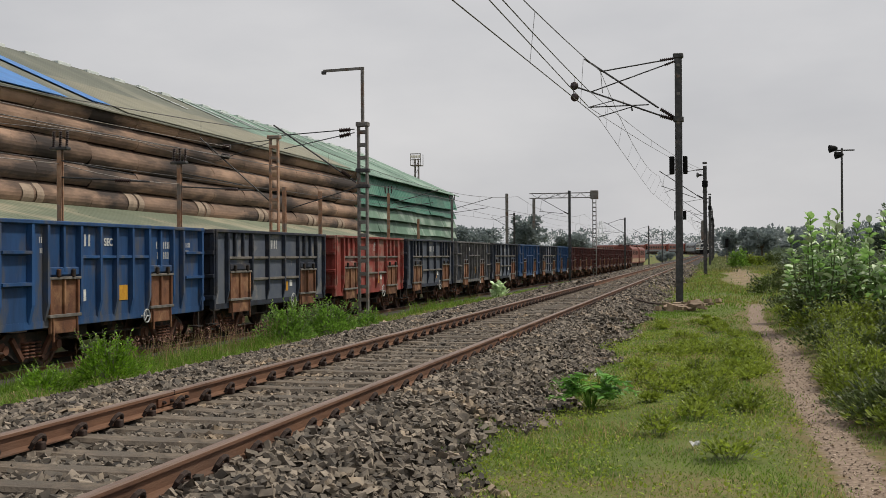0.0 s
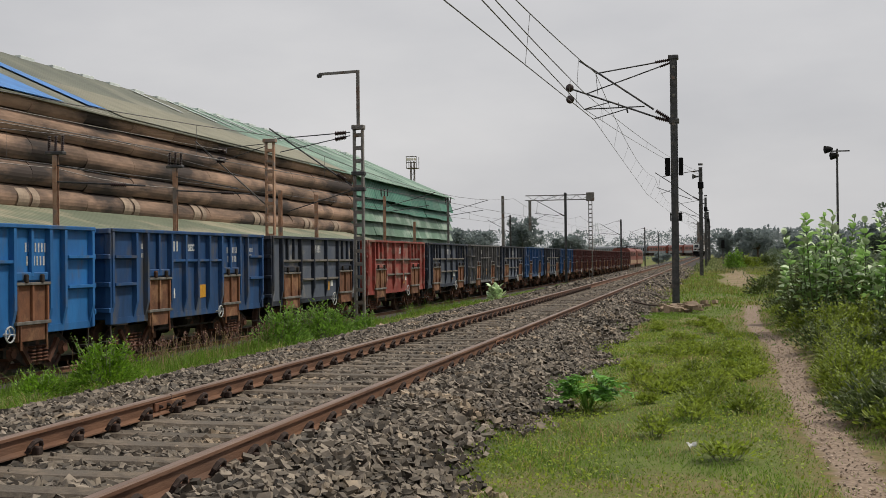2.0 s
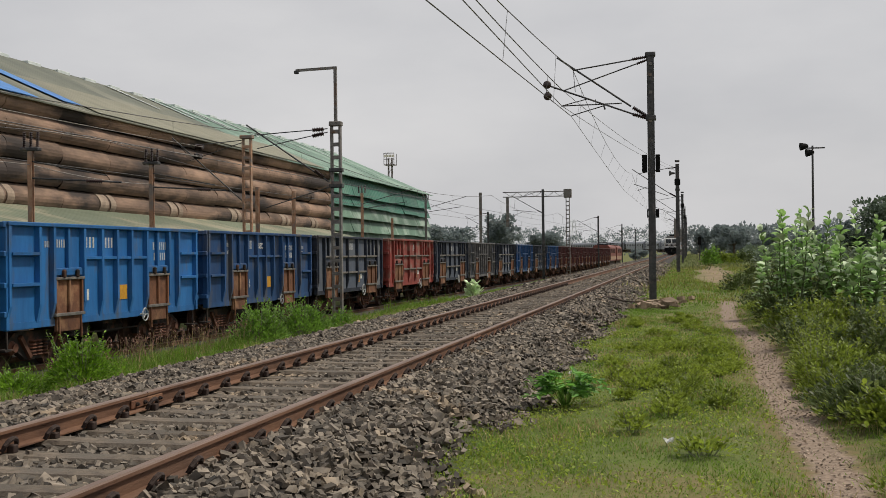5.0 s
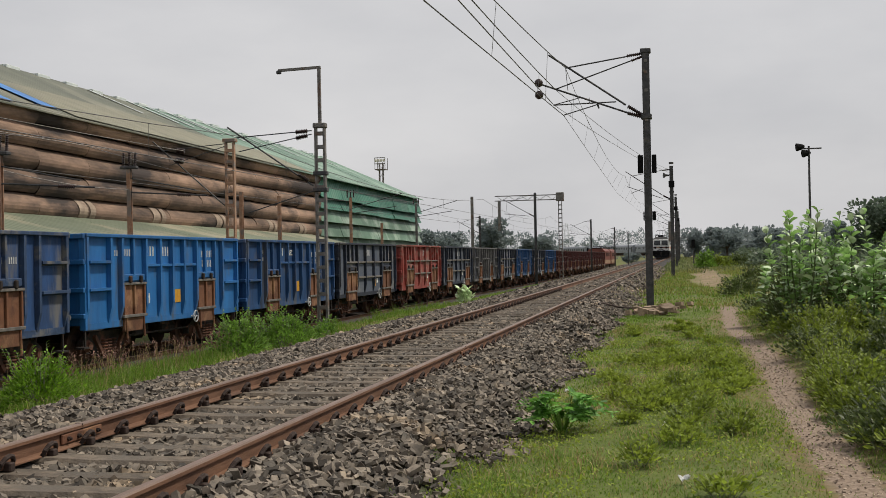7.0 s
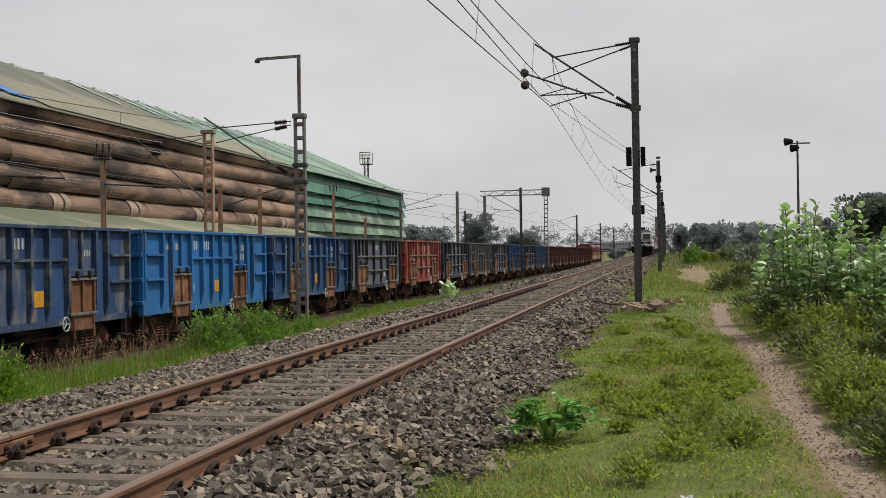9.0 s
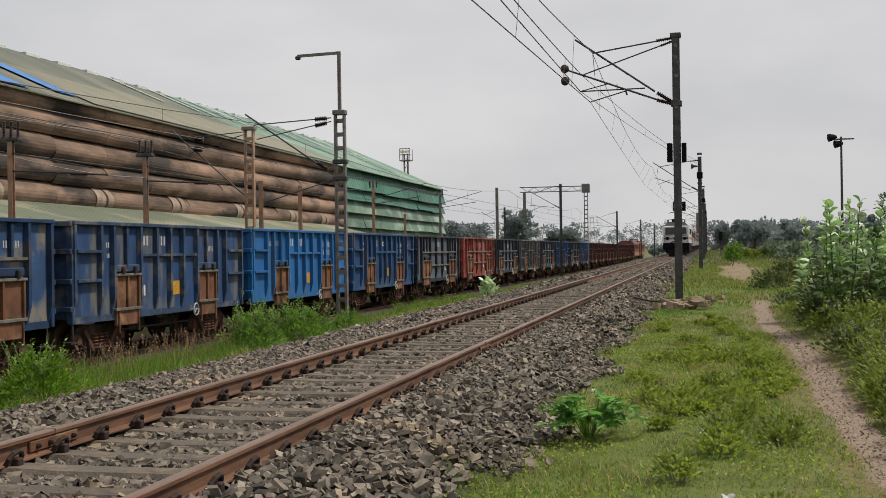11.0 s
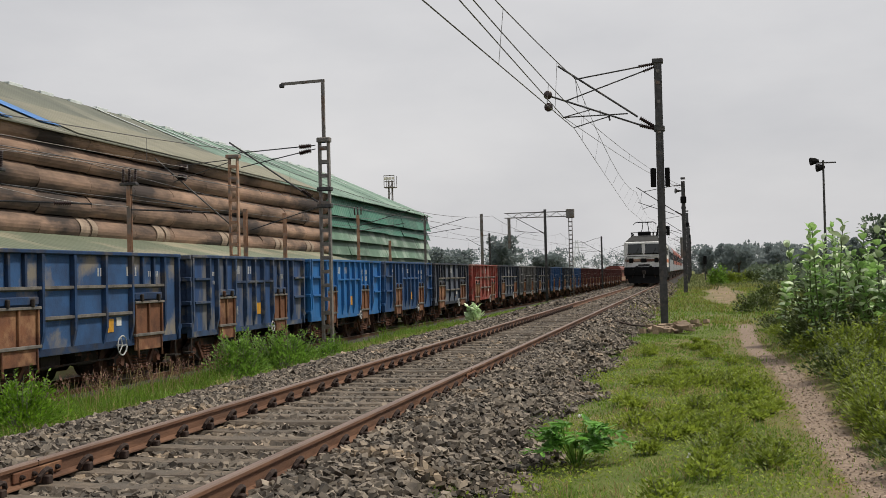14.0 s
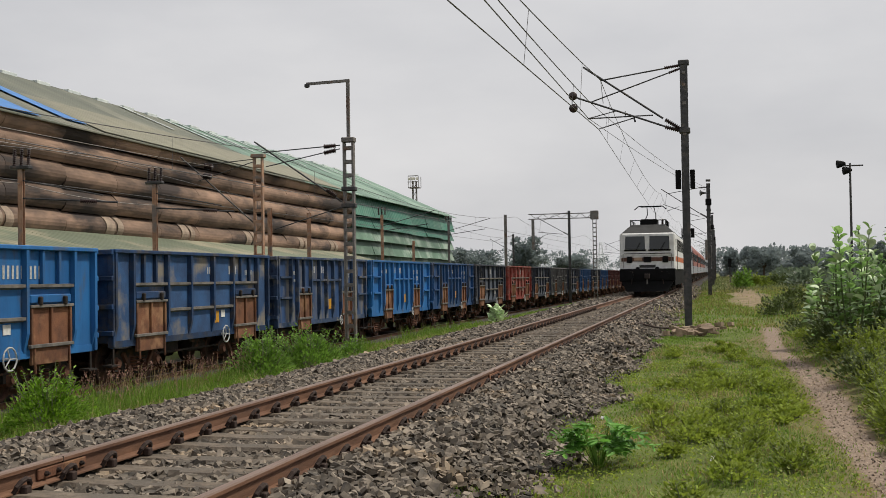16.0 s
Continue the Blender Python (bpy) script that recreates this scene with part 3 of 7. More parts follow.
def wagon_side(sign, style, root, sheet, paint, label=""):
    """One flank: sheet, stanchions, rails, doors."""
    x0 = sign * (HALF - 0.10)

    def xr(a, b):
        return (min(sign * a, sign * b), max(sign * a, sign * b))

    s = Shape()
    s.box(*xr(HALF - 0.13, HALF - 0.10), -WL / 2, WL / 2, WB - 0.02, WH - 0.04)
    part("side_sheet", s, sheet, root, label)
    s = Shape()
    s.box(*xr(HALF - 0.15, HALF + 0.03), -WL / 2 - 0.02, WL / 2 + 0.02, WH - 0.09, WH, 0.015)
    part("top_rail", s, paint, root)
    s = Shape()
    s.box(*xr(HALF - 0.2, HALF - 0.085), -WL / 2 + 0.01, WL / 2 - 0.01, WB - 0.01, WB + 0.14)
    part("sole_bar", s, paint, root)
    k = WL / 10.0
    if style == "tall":
        full = [0.06, 1.28, 1.9, 3.3, 4.2, 5.0, 5.8, 6.7, 8.1, 8.72, 9.94]
        doors = [(1.98, 3.22), (6.78, 8.02)]
        ledges = [(0.1, 1.22, 2.52), (0.1, 1.22, 1.86), (3.35, 6.65, 2.42), (8.78, 9.9, 2.52), (8.78, 9.9, 1.86)]
        halfs = [2.6, 7.4]
    else:
        full = [0.06, 0.95, 2.85, 4.25, 5.75, 7.15, 9.05, 9.94]
        doors = [(1.1, 2.7), (7.3, 8.9)]
        ledges = [(0.95, 9.05, 2.38), (2.85, 7.15, 1.72)]
        halfs = [1.55, 2.2, 7.8, 8.45]
    for p in full:
        y = (p - 5) * k
        r = Shape()
        # pressed stanchion, tapering in at its foot
        pts = []
        for z, d, w in ((WB + 0.1, 0.02, 0.05), (WB + 0.5, 0.115, 0.065), (WH - 0.09, 0.115, 0.065)):
            pts += [(sign * (HALF - 0.10), y - w, z), (sign * (HALF - 0.10 + d), y - w * 0.75, z), (sign * (HALF - 0.10 + d), y + w * 0.75, z), (sign * (HALF - 0.10), y + w, z)]
        fs = [(a * 4 + i, a * 4 + (i + 1) % 4, a * 4 + 4 + (i + 1) % 4, a * 4 + 4 + i) for a in range(2) for i in range(4)] + [(3, 2, 1, 0), (8, 9, 10, 11)]
        if sign < 0:
            fs = [tuple(reversed(q)) for q in fs]
        r.add(pts, fs)
        part("stanchion", r, paint, root)
    for p in halfs:
        y = (p - 5) * k
        r = Shape().box(*xr(HALF - 0.10, HALF - 0.01), y - 0.045, y + 0.045, 2.1 if style == "tall" else 2.38, WH - 0.09, 0.01)
        part("stanchion", r, paint, root)
    for a, b, z in ledges:
        r = Shape()
        ya, yb = (a - 5) * k, (b - 5) * k
        d = 0.15 if (a < 0.5 or b > 9.5) else 0.1
        r.add([(sign * (HALF - 0.10), y, z + dz) if not o else (sign * (HALF - 0.10 + d), y, z + dz) for y in (ya, yb) for o, dz in ((0, -0.07), (1, -0.03), (1, 0.03), (0, 0.035))],
              [(0, 1, 5, 4), (1, 2, 6, 5), (2, 3, 7, 6), (3, 0, 4, 7), (3, 2, 1, 0), (4, 5, 6, 7)] if sign > 0 else [(4, 5, 1, 0), (5, 6, 2, 1), (6, 7, 3, 2), (7, 4, 0, 3), (0, 1, 2, 3), (7, 6, 5, 4)])
        part("side_ledge", r, M["dusty"] if style != "tall" else paint, root)
    for a, b in doors:
        ya, yb = (a - 5) * k, (b - 5) * k
        top, low = 1.96, 0.84
        dr = Shape().box(*xr(HALF - 0.10, HALF - 0.06), ya, yb, low + 0.3, top, 0.01)
        door = part("flap_door", dr, M["rust"], root, "rusty brown bottom flap door")
        for ys in (ya + 0.03, (ya + yb) / 2, yb - 0.03):
            part("door_rib", Shape().box(*xr(HALF - 0.06, HALF + 0.0), ys - 0.035, ys + 0.035, low + 0.28, top + 0.02, 0.008), M["rust"], door)
        part("door_rail", Shape().box(*xr(HALF - 0.06, HALF + 0.02), ya - 0.05, yb + 0.05, low + 0.27, low + 0.34, 0.008), M["dusty"], door)
        part("door_rail", Shape().box(*xr(HALF - 0.06, HALF + 0.02), ya - 0.05, yb + 0.05, top - 0.03, top + 0.03, 0.008), M["dusty"], door)
        part("door_sill", Shape().box(*xr(HALF - 0.11, HALF - 0.03), ya + 0.06, yb - 0.06, low - 0.08, low + 0.28, 0.012), M["rust"], door)
        part("hinge_plate", Shape().box(*xr(HALF - 0.10, HALF - 0.015), ya, yb, top + 0.06, top + 0.24, 0.02), paint, door)
        for ys in (ya + 0.3, yb - 0.3):
            part("hinge", Shape().box(*xr(HALF - 0.02, HALF + 0.06), ys - 0.05, ys + 0.05, top + 0.02, top + 0.2, 0.02), M["under"], door)
        for ys in (ya + 0.12, yb - 0.1):
            h = Shape().tube((sign * (HALF - 0.02), ys, low + 0.3), (sign * (HALF - 0.0), ys, low - 0.25), 0.025, 6)
            part("door_hook", h, M["rust"], door)


def bogie(root, y):
    b = Shape()
    for sx in (-1, 1):
        x0, x1 = (1.05, 1.2) if sx > 0 else (-1.2, -1.05)
        b.add([(x, y + p, z) for x in (x0, x1) for p, z in ((-1.25, 0.62), (-0.9, 0.82), (0.9, 0.82), (1.25, 0.62), (1.25, 0.42), (0.85, 0.42), (0.45, 0.2), (-0.45, 0.2), (-0.85, 0.42), (-1.25, 0.42))],
              [tuple(range(9, -1, -1)), tuple(range(10, 20))] + [(i, (i + 1) % 10, 10 + (i + 1) % 10, 10 + i) for i in range(10)])
    b.box(-1.1, 1.1, y - 0.25, y + 0.25, 0.5, 0.78, 0.02)
    bg_ = part("bogie", b, M["under"], root, "rust-stained cast bogie frame")
    for sx in (-1, 1):
        for k in (-0.24, 0.0, 0.24):
            sp = Shape()
            for j in range(5):
                sp.lathe((sx * 1.21, y + k, 0.27 + j * 0.075), (0, 0, 1), [(0, 0.085), (0.025, 0.11), (0.05, 0.085)], 8)
            part("coil_spring", sp, M["rust_dark"], bg_)
        for k in (-1.0, 1.0):
            part("axle_box", Shape().lathe((sx * 1.0, y + k, 0.5), (sx, 0, 0), [(0, 0.16), (0.2, 0.16), (0.25, 0.1), (0.29, 0.1)], 10), M["rust_dark"], bg_)
        part("strut", Shape().bar((sx * 1.24, y - 0.75, 0.72), (sx * 1.24, y - 0.35, 0.25), 0.08, 0.1), M["rust_dark"], bg_)
        part("strut", Shape().bar((sx * 1.24, y + 0.75, 0.72), (sx * 1.24, y + 0.35, 0.25), 0.08, 0.1), M["rust_dark"], bg_)
    for k in (-1.0, 1.0):
        w = Shape()
        for sx in (-1, 1):
            w.lathe((sx * 0.80, 0, 0), (sx, 0, 0), [(-0.03, 0.53), (0.0, 0.53), (0.002, 0.5), (0.12, 0.495), (0.12, 0.42), (0.08, 0.40), (0.07, 0.2), (0.13, 0.15), (0.13, 0.09)], 20)
        w.tube((-1.0, 0, 0), (1.0, 0, 0), 0.08, 10)
        part("wheelset", w, M["wheel"], root, at=pose(0, y + k, 0.5))


def wagon(style, sheet, label, marks=(), frame_paint=None):
    root = thing("goods_wagon", label, "wagon", group="wagons of the goods train")
    paint = frame_paint or sheet
    wagon_side(1, style, root, sheet, paint)
    wagon_side(-1, style, root, sheet, paint)
    f = Shape().box(-HALF + 0.14, HALF - 0.14, -WL / 2 + 0.04, WL / 2 - 0.04, 1.15, 1.25)
    part("floor_plate", f, M["under"], root)
    for e in (-1, 1):
        s = Shape()
        ya, yb = sorted((e * WL / 2, e * (WL / 2 - 0.03)))
        s.box(-HALF + 0.135, HALF - 0.135, ya, yb, WB + 0.1, WH - 0.05)
        end = part("end_sheet", s, paint, root)
        for z in (1.25, 1.86, 2.52, 3.13):
            ya, yb = sorted((e * WL / 2, e * (WL / 2 + 0.12)))
            part("end_ledge", Shape().box(-HALF + 0.02, HALF - 0.02, ya, yb, z - 0.06, z + 0.06, 0.015), paint, end)
        for x in (-HALF + 0.1, HALF - 0.1):
            part("corner_post", Shape().box(x - 0.08, x + 0.08, min(e * (WL / 2 - 0.06), e * (WL / 2 + 0.05)), max(e * (WL / 2 - 0.06), e * (WL / 2 + 0.05)), WB, WH - 0.05, 0.012), paint, end)
        c = Shape().box(-0.12, 0.12, min(e * WL / 2, e * (WL / 2 + 0.42)), max(e * WL / 2, e * (WL / 2 + 0.42)), 0.98, 1.2, 0.03)
        part("coupler", c, M["under"], root)
        for x in (-0.3, 0.35):
            h = Shape().tube((x, e * WL / 2, 1.0), (x, e * (WL / 2 + 0.2), 0.6), 0.03, 6).tube((x, e * (WL / 2 + 0.2), 0.6), (x, e * (WL / 2 + 0.42), 0.62), 0.03, 6)
            part("brake_hose", h, M["clip"], root)
        part("foot_step", Shape().bar((HALF - 0.12, e * (WL / 2 - 0.1), 0.92), (HALF - 0.12, e * (WL / 2 - 0.1), 0.5), 0.03, 0.05).box(HALF - 0.3, HALF - 0.05, e * (WL / 2 - 0.1) - 0.18, e * (WL / 2 - 0.1) + 0.18, 0.48, 0.52), M["under"], root)
    u = Shape().box(-0.3, 0.3, -WL / 2, WL / 2, 0.85, 1.15).box(-1.3, 1.3, -0.25, 0.25, 0.8, 1.1).box(0.5, 1.1, -1.4, -0.5, 0.55, 0.95, 0.05)
    u.lathe((0.75, 0.6, 0.7), (0, 1, 0), [(0, 0.1), (0.06, 0.2), (0.9, 0.2), (0.96, 0.1)], 12)
    u.tube((1.2, -2.0, 0.62), (1.2, 2.0, 0.62), 0.025, 6)
    part("underframe", u, M["under"], root)
    bogie(root, -WL / 2 + 1.75)
    bogie(root, WL / 2 - 1.75)
    w = Shape()
    cy, cz, x = 1.35, 0.95, HALF + 0.06
    size = 0.16 if style == "tall" else 0.23
    ring = [(cy + size * math.cos(a * math.pi / 8), cz + size * math.sin(a * math.pi / 8)) for a in range(16)]
    w.pipe([(x, *ring[i % 16]) for i in range(18)], 0.018, 6)
    for i in (0, 5, 10):
        w.tube((x, cy, cz), (x, *ring[i]), 0.014, 6)
    w.tube((x - 0.25, cy, cz), (x, cy, cz), 0.03, 6)
    part("brake_wheel", w, M["white_worn"], root, "spoked hand-brake wheel")
    if style == "tall":
        part("inventory_plate", Shape().box(HALF - 0.1, HALF - 0.085, -1.55, -1.3, 1.42, 1.68), M["white"], root, "white paper panel")
        part("warning_plate", Shape().box(HALF - 0.1, HALF - 0.085, 0.22, 0.64, 1.38, 1.74), M["yellow"], root, "yellow painted panel")
    else:
        part("inventory_plate", Shape().box(HALF - 0.1, HALF - 0.085, 1.35, 1.6, 1.42, 1.62), M["white"], root, "white paper panel")
        part("warning_plate", Shape().box(HALF - 0.1, HALF - 0.085, 0.85, 1.2, 1.28, 1.6), M["yellow"], root, "yellow painted panel")
    for y, z, w_, h_ in marks:
        if isinstance(w_, str):
            cu = bpy.data.curves.new("lettering", "FONT")
            cu.body, cu.size, cu.extrude, cu.offset = w_, h_, 0.003, 0.004
            cu.align_x = "CENTER"
            tmp = bpy.data.objects.new("tmp", cu)
            me = bpy.data.meshes.new_from_object(tmp)
            me.materials.clear()
            me.materials.append(M["white"])
            bpy.data.objects.remove(tmp)
            part("lettering", me, None, root, "white painted lettering", at=Matrix.Translation((HALF - 0.092, y, z)) @ pose(0, 0, 0, 90, 0, 90))
        else:
            # unreadable figures: a row of plain upright bars
            s = Shape()
            n = max(2, int(w_ / (h_ * 0.5)))
            for i in range(n):
                a = y - w_ / 2 + (i + 0.15) * w_ / n
                s.box(HALF - 0.1, HALF - 0.092, a, a + w_ / n * 0.45, z, z + h_ * 0.9)
            part("marking", s, M["white_worn"], root, "worn white painted marking")
    return root


M["blue_dark"] = material("blue_dark", (0.012, 0.045, 0.125), (0.01, 0.022, 0.055), 0.75, 0, 1.8, 0.2, 25, stain=(0.06, 0.055, 0.055), stain_scale=1.2, stain_amount=0.35, vary=0.2)
M["blue_old"] = material("blue_old", (0.017, 0.055, 0.155), (0.011, 0.028, 0.075), 0.75, 0, 1.4, 0.25, 8, stain=(0.10, 0.10, 0.105), stain_scale=1.1, stain_amount=0.5, vary=0.2, stretch=(1, 1.4, 0.4))
M["blue_ribs"] = material("blue_ribs", (0.03, 0.06, 0.13), (0.016, 0.03, 0.065), 0.8, 0, 2.0, 0.2, 20, stain=(0.13, 0.125, 0.12), stain_scale=1.6, stain_amount=0.5)
M["rib_grey"] = material("rib_grey", (0.13, 0.125, 0.125), (0.05, 0.05, 0.055), 0.8, 0, 2, 0.2, 25, vary=0.2)
M["dusty"] = material("dusty", (0.17, 0.155, 0.14), (0.08, 0.075, 0.072), 0.9, 0, 3, 0.3, 30)
M["white_worn"] = material("white_worn", (0.5, 0.5, 0.49), (0.27, 0.28, 0.3), 0.8, 0, 14, 0.1)

PITCH, SPEED, HEAD = 10.45, 2.373, 24.22  # spacing, m/s, centre of the third lettered blue wagon at the start
WAGONS = []


def on_goods_line(y):
    return pose(FREIGHT, y, FREIGHT_RAIL - FALL * (y - 30), -math.degrees(FALL))


def place_wagon(ob, slot):
    """slot counts forward along the train from the blue lettered wagon."""
    y = HEAD + slot * PITCH + (0.45 if slot >= 2 else 0.0)
    WAGONS.append((ob, y))
    ob.matrix_basis = on_goods_line(y)
    return ob


def build_goods_train():
    sec = [(-0.27, 2.68, "SEC", 0.25), (-1.3, 2.66, 0.55, 0.3), (2.55, 2.62, 0.8, 0.2), (2.55, 2.36, 0.7, 0.2), (-3.05, 2.72, 0.3, 0.14), (-3.05, 2.5, 0.25, 0.12), (3.95, 2.66, 0.45, 0.14), (3.95, 2.5, 0.35, 0.1), (-2.1, 1.5, 0.12, 0.1)]
    a = wagon("tall", M["blue"], "blue open goods wagon with ribbed sides, rusty doors and white lettering", sec)
    place_wagon(a, 0)
    b = wagon("tall", M["blue_bright"], "bright blue open goods wagon with ribbed sides and rusty doors", [(-1.2, 2.66, 0.5, 0.28), (-0.35, 2.66, 0.6, 0.28), (2.55, 2.62, 0.85, 0.22), (2.55, 2.34, 0.75, 0.22), (-3.05, 2.66, 0.4, 0.16), (-2.55, 2.66, 0.4, 0.2)])
    place_wagon(b, -1)
    c = wagon("tall", M["blue_old"], "dull dark blue open goods wagon with faded marks and dusty ribs", [(-1.3, 2.66, 0.5, 0.26), (-0.35, 2.66, 0.5, 0.26), (-3.05, 2.6, 0.35, 0.14), (-3.05, 2.36, 0.3, 0.12), (2.55, 2.5, 0.6, 0.16)], M["blue_ribs"])
    place_wagon(c, -2)
    d = wagon("cells", M["blue_worn"], "weathered dark blue goods wagon with framed panels and rusty flap doors", [(2.2, 2.62, 0.6, 0.26), (3.4, 2.6, 0.6, 0.16), (0.7, 2.62, 0.5, 0.22)], M["blue_dark"])
    place_wagon(d, -3)
    e = wagon("cells", M["blue_bright"], "bright blue goods wagon with framed panels and a white painted number", [(1.8, 2.52, 1.9, 0.3)])
    place_wagon(e, -4)
    f = wagon("cells", M["grey_worn"], "sooty grey goods wagon with framed panels and peeling paint", [(-0.2, 2.66, 0.9, 0.3)], M["navy"])
    place_wagon(f, 1)
    g = wagon("cells", M["red"], "faded red goods wagon with framed panels and rusty flap doors", [(0.7, 2.62, 0.6, 0.3), (0.7, 2.85, 0.5, 0.15)])
    place_wagon(g, 2)
    h = wagon("cells", M["grey_worn"], "sooty dark blue goods wagon with pale worn panels", [(-0.2, 2.62, 0.8, 0.3), (0.9, 2.62, 0.7, 0.3)], M["navy"])
    place_wagon(h, 3)
    i = wagon("tall", M["navy"], "grimy dark goods wagon with closely spaced ribs", [(-0.9, 2.66, 0.5, 0.26)], M["rib_grey"])
    place_wagon(i, 4)
    for slot, src in ((5, h), (6, a), (7, h), (8, a)):
        place_wagon(copy_thing(src, pose(0, 0, 0)), slot)
    r = wagon("tall", M["maroon"], "dark maroon goods wagon with ribbed sides", [])
    place_wagon(r, 9)
    for slot in range(10, 17):
        place_wagon(copy_thing(r, pose(0, 0, 0)), slot)
    # its two electric engines at the front, far off
    for k, slot in enumerate((17.25, 19.1)):
        ob = goods_engine()
        place_wagon(ob, slot)


def goods_engine():
    root = thing("goods_locomotive", "red-brown and cream electric goods locomotive with roof gear", "locomotive", group="engines of the goods train")
    s = Shape().add([(x, y, z) for y in (-8.2, 8.2) for x, z in ((-1.55, 1.0), (1.55, 1.0), (1.55, 3.4), (1.1, 3.85), (-1.1, 3.85), (-1.55, 3.4))],
                    [tuple(range(5, -1, -1)), tuple(range(6, 12))] + [(i, (i + 1) % 6, 6 + (i + 1) % 6, 6 + i) for i in range(6)])
    part("body", s, M["engine_red"], root)
    for sx in (1.552, -1.552):
        part("stripe", Shape().box(min(sx, sx * 1.004), max(sx, sx * 1.004), -8.2, 8.2, 1.2, 1.8), M["cream"], root, "cream lower stripe")
        for y in (-5, -3, -1, 1, 3, 5):
            part("grille", Shape().box(min(sx, sx * 1.004), max(sx, sx * 1.004), y - 0.6, y + 0.6, 2.45, 3.15), M["loco_dark"], root)
    part("underframe", Shape().box(-1.3, 1.3, -7.8, 7.8, 0.35, 1.0, 0.05), M["under"], root)
    g = Shape()
    for y in (-4.5, 4.5):
        g.bar((-0.8, y - 1, 4.0), (-0.8, y + 1, 4.3), 0.06, 0.06).bar((0.8, y - 1, 4.0), (0.8, y + 1, 4.3), 0.06, 0.06).bar((-0.9, y + 1, 4.3), (0.9, y + 1, 4.3), 0.06, 0.06).box(-0.9, 0.9, y - 1.2, y + 1.2, 3.85, 4.0)
    part("pantograph", g, M["loco_dark"], root)
    for y in (-8.21, 8.21):
        for x in (-0.75, 0.75):
            part("windscreen", Shape().box(x - 0.55, x + 0.55, y - 0.02, y + 0.02, 2.5, 3.2), M["glass"], root)
    return root


M["engine_red"] = material("engine_red", (0.19, 0.06, 0.045), (0.12, 0.04, 0.03), 0.6, 0, 1.5, 0.05)
M["cream"] = material("cream", (0.36, 0.25, 0.17), (0.25, 0.17, 0.115), 0.6, 0, 1.5, 0.05)


# ---------------------------------------------------------------- the long shed beyond the goods line
SHED_X, SHED_Y0, SHED_Y1, EAVE, RIDGE, RIDGE_X = -25.6, -10.0, 114.0, 7.25, 11.45, -35.0
GREEN_FROM = 81.0


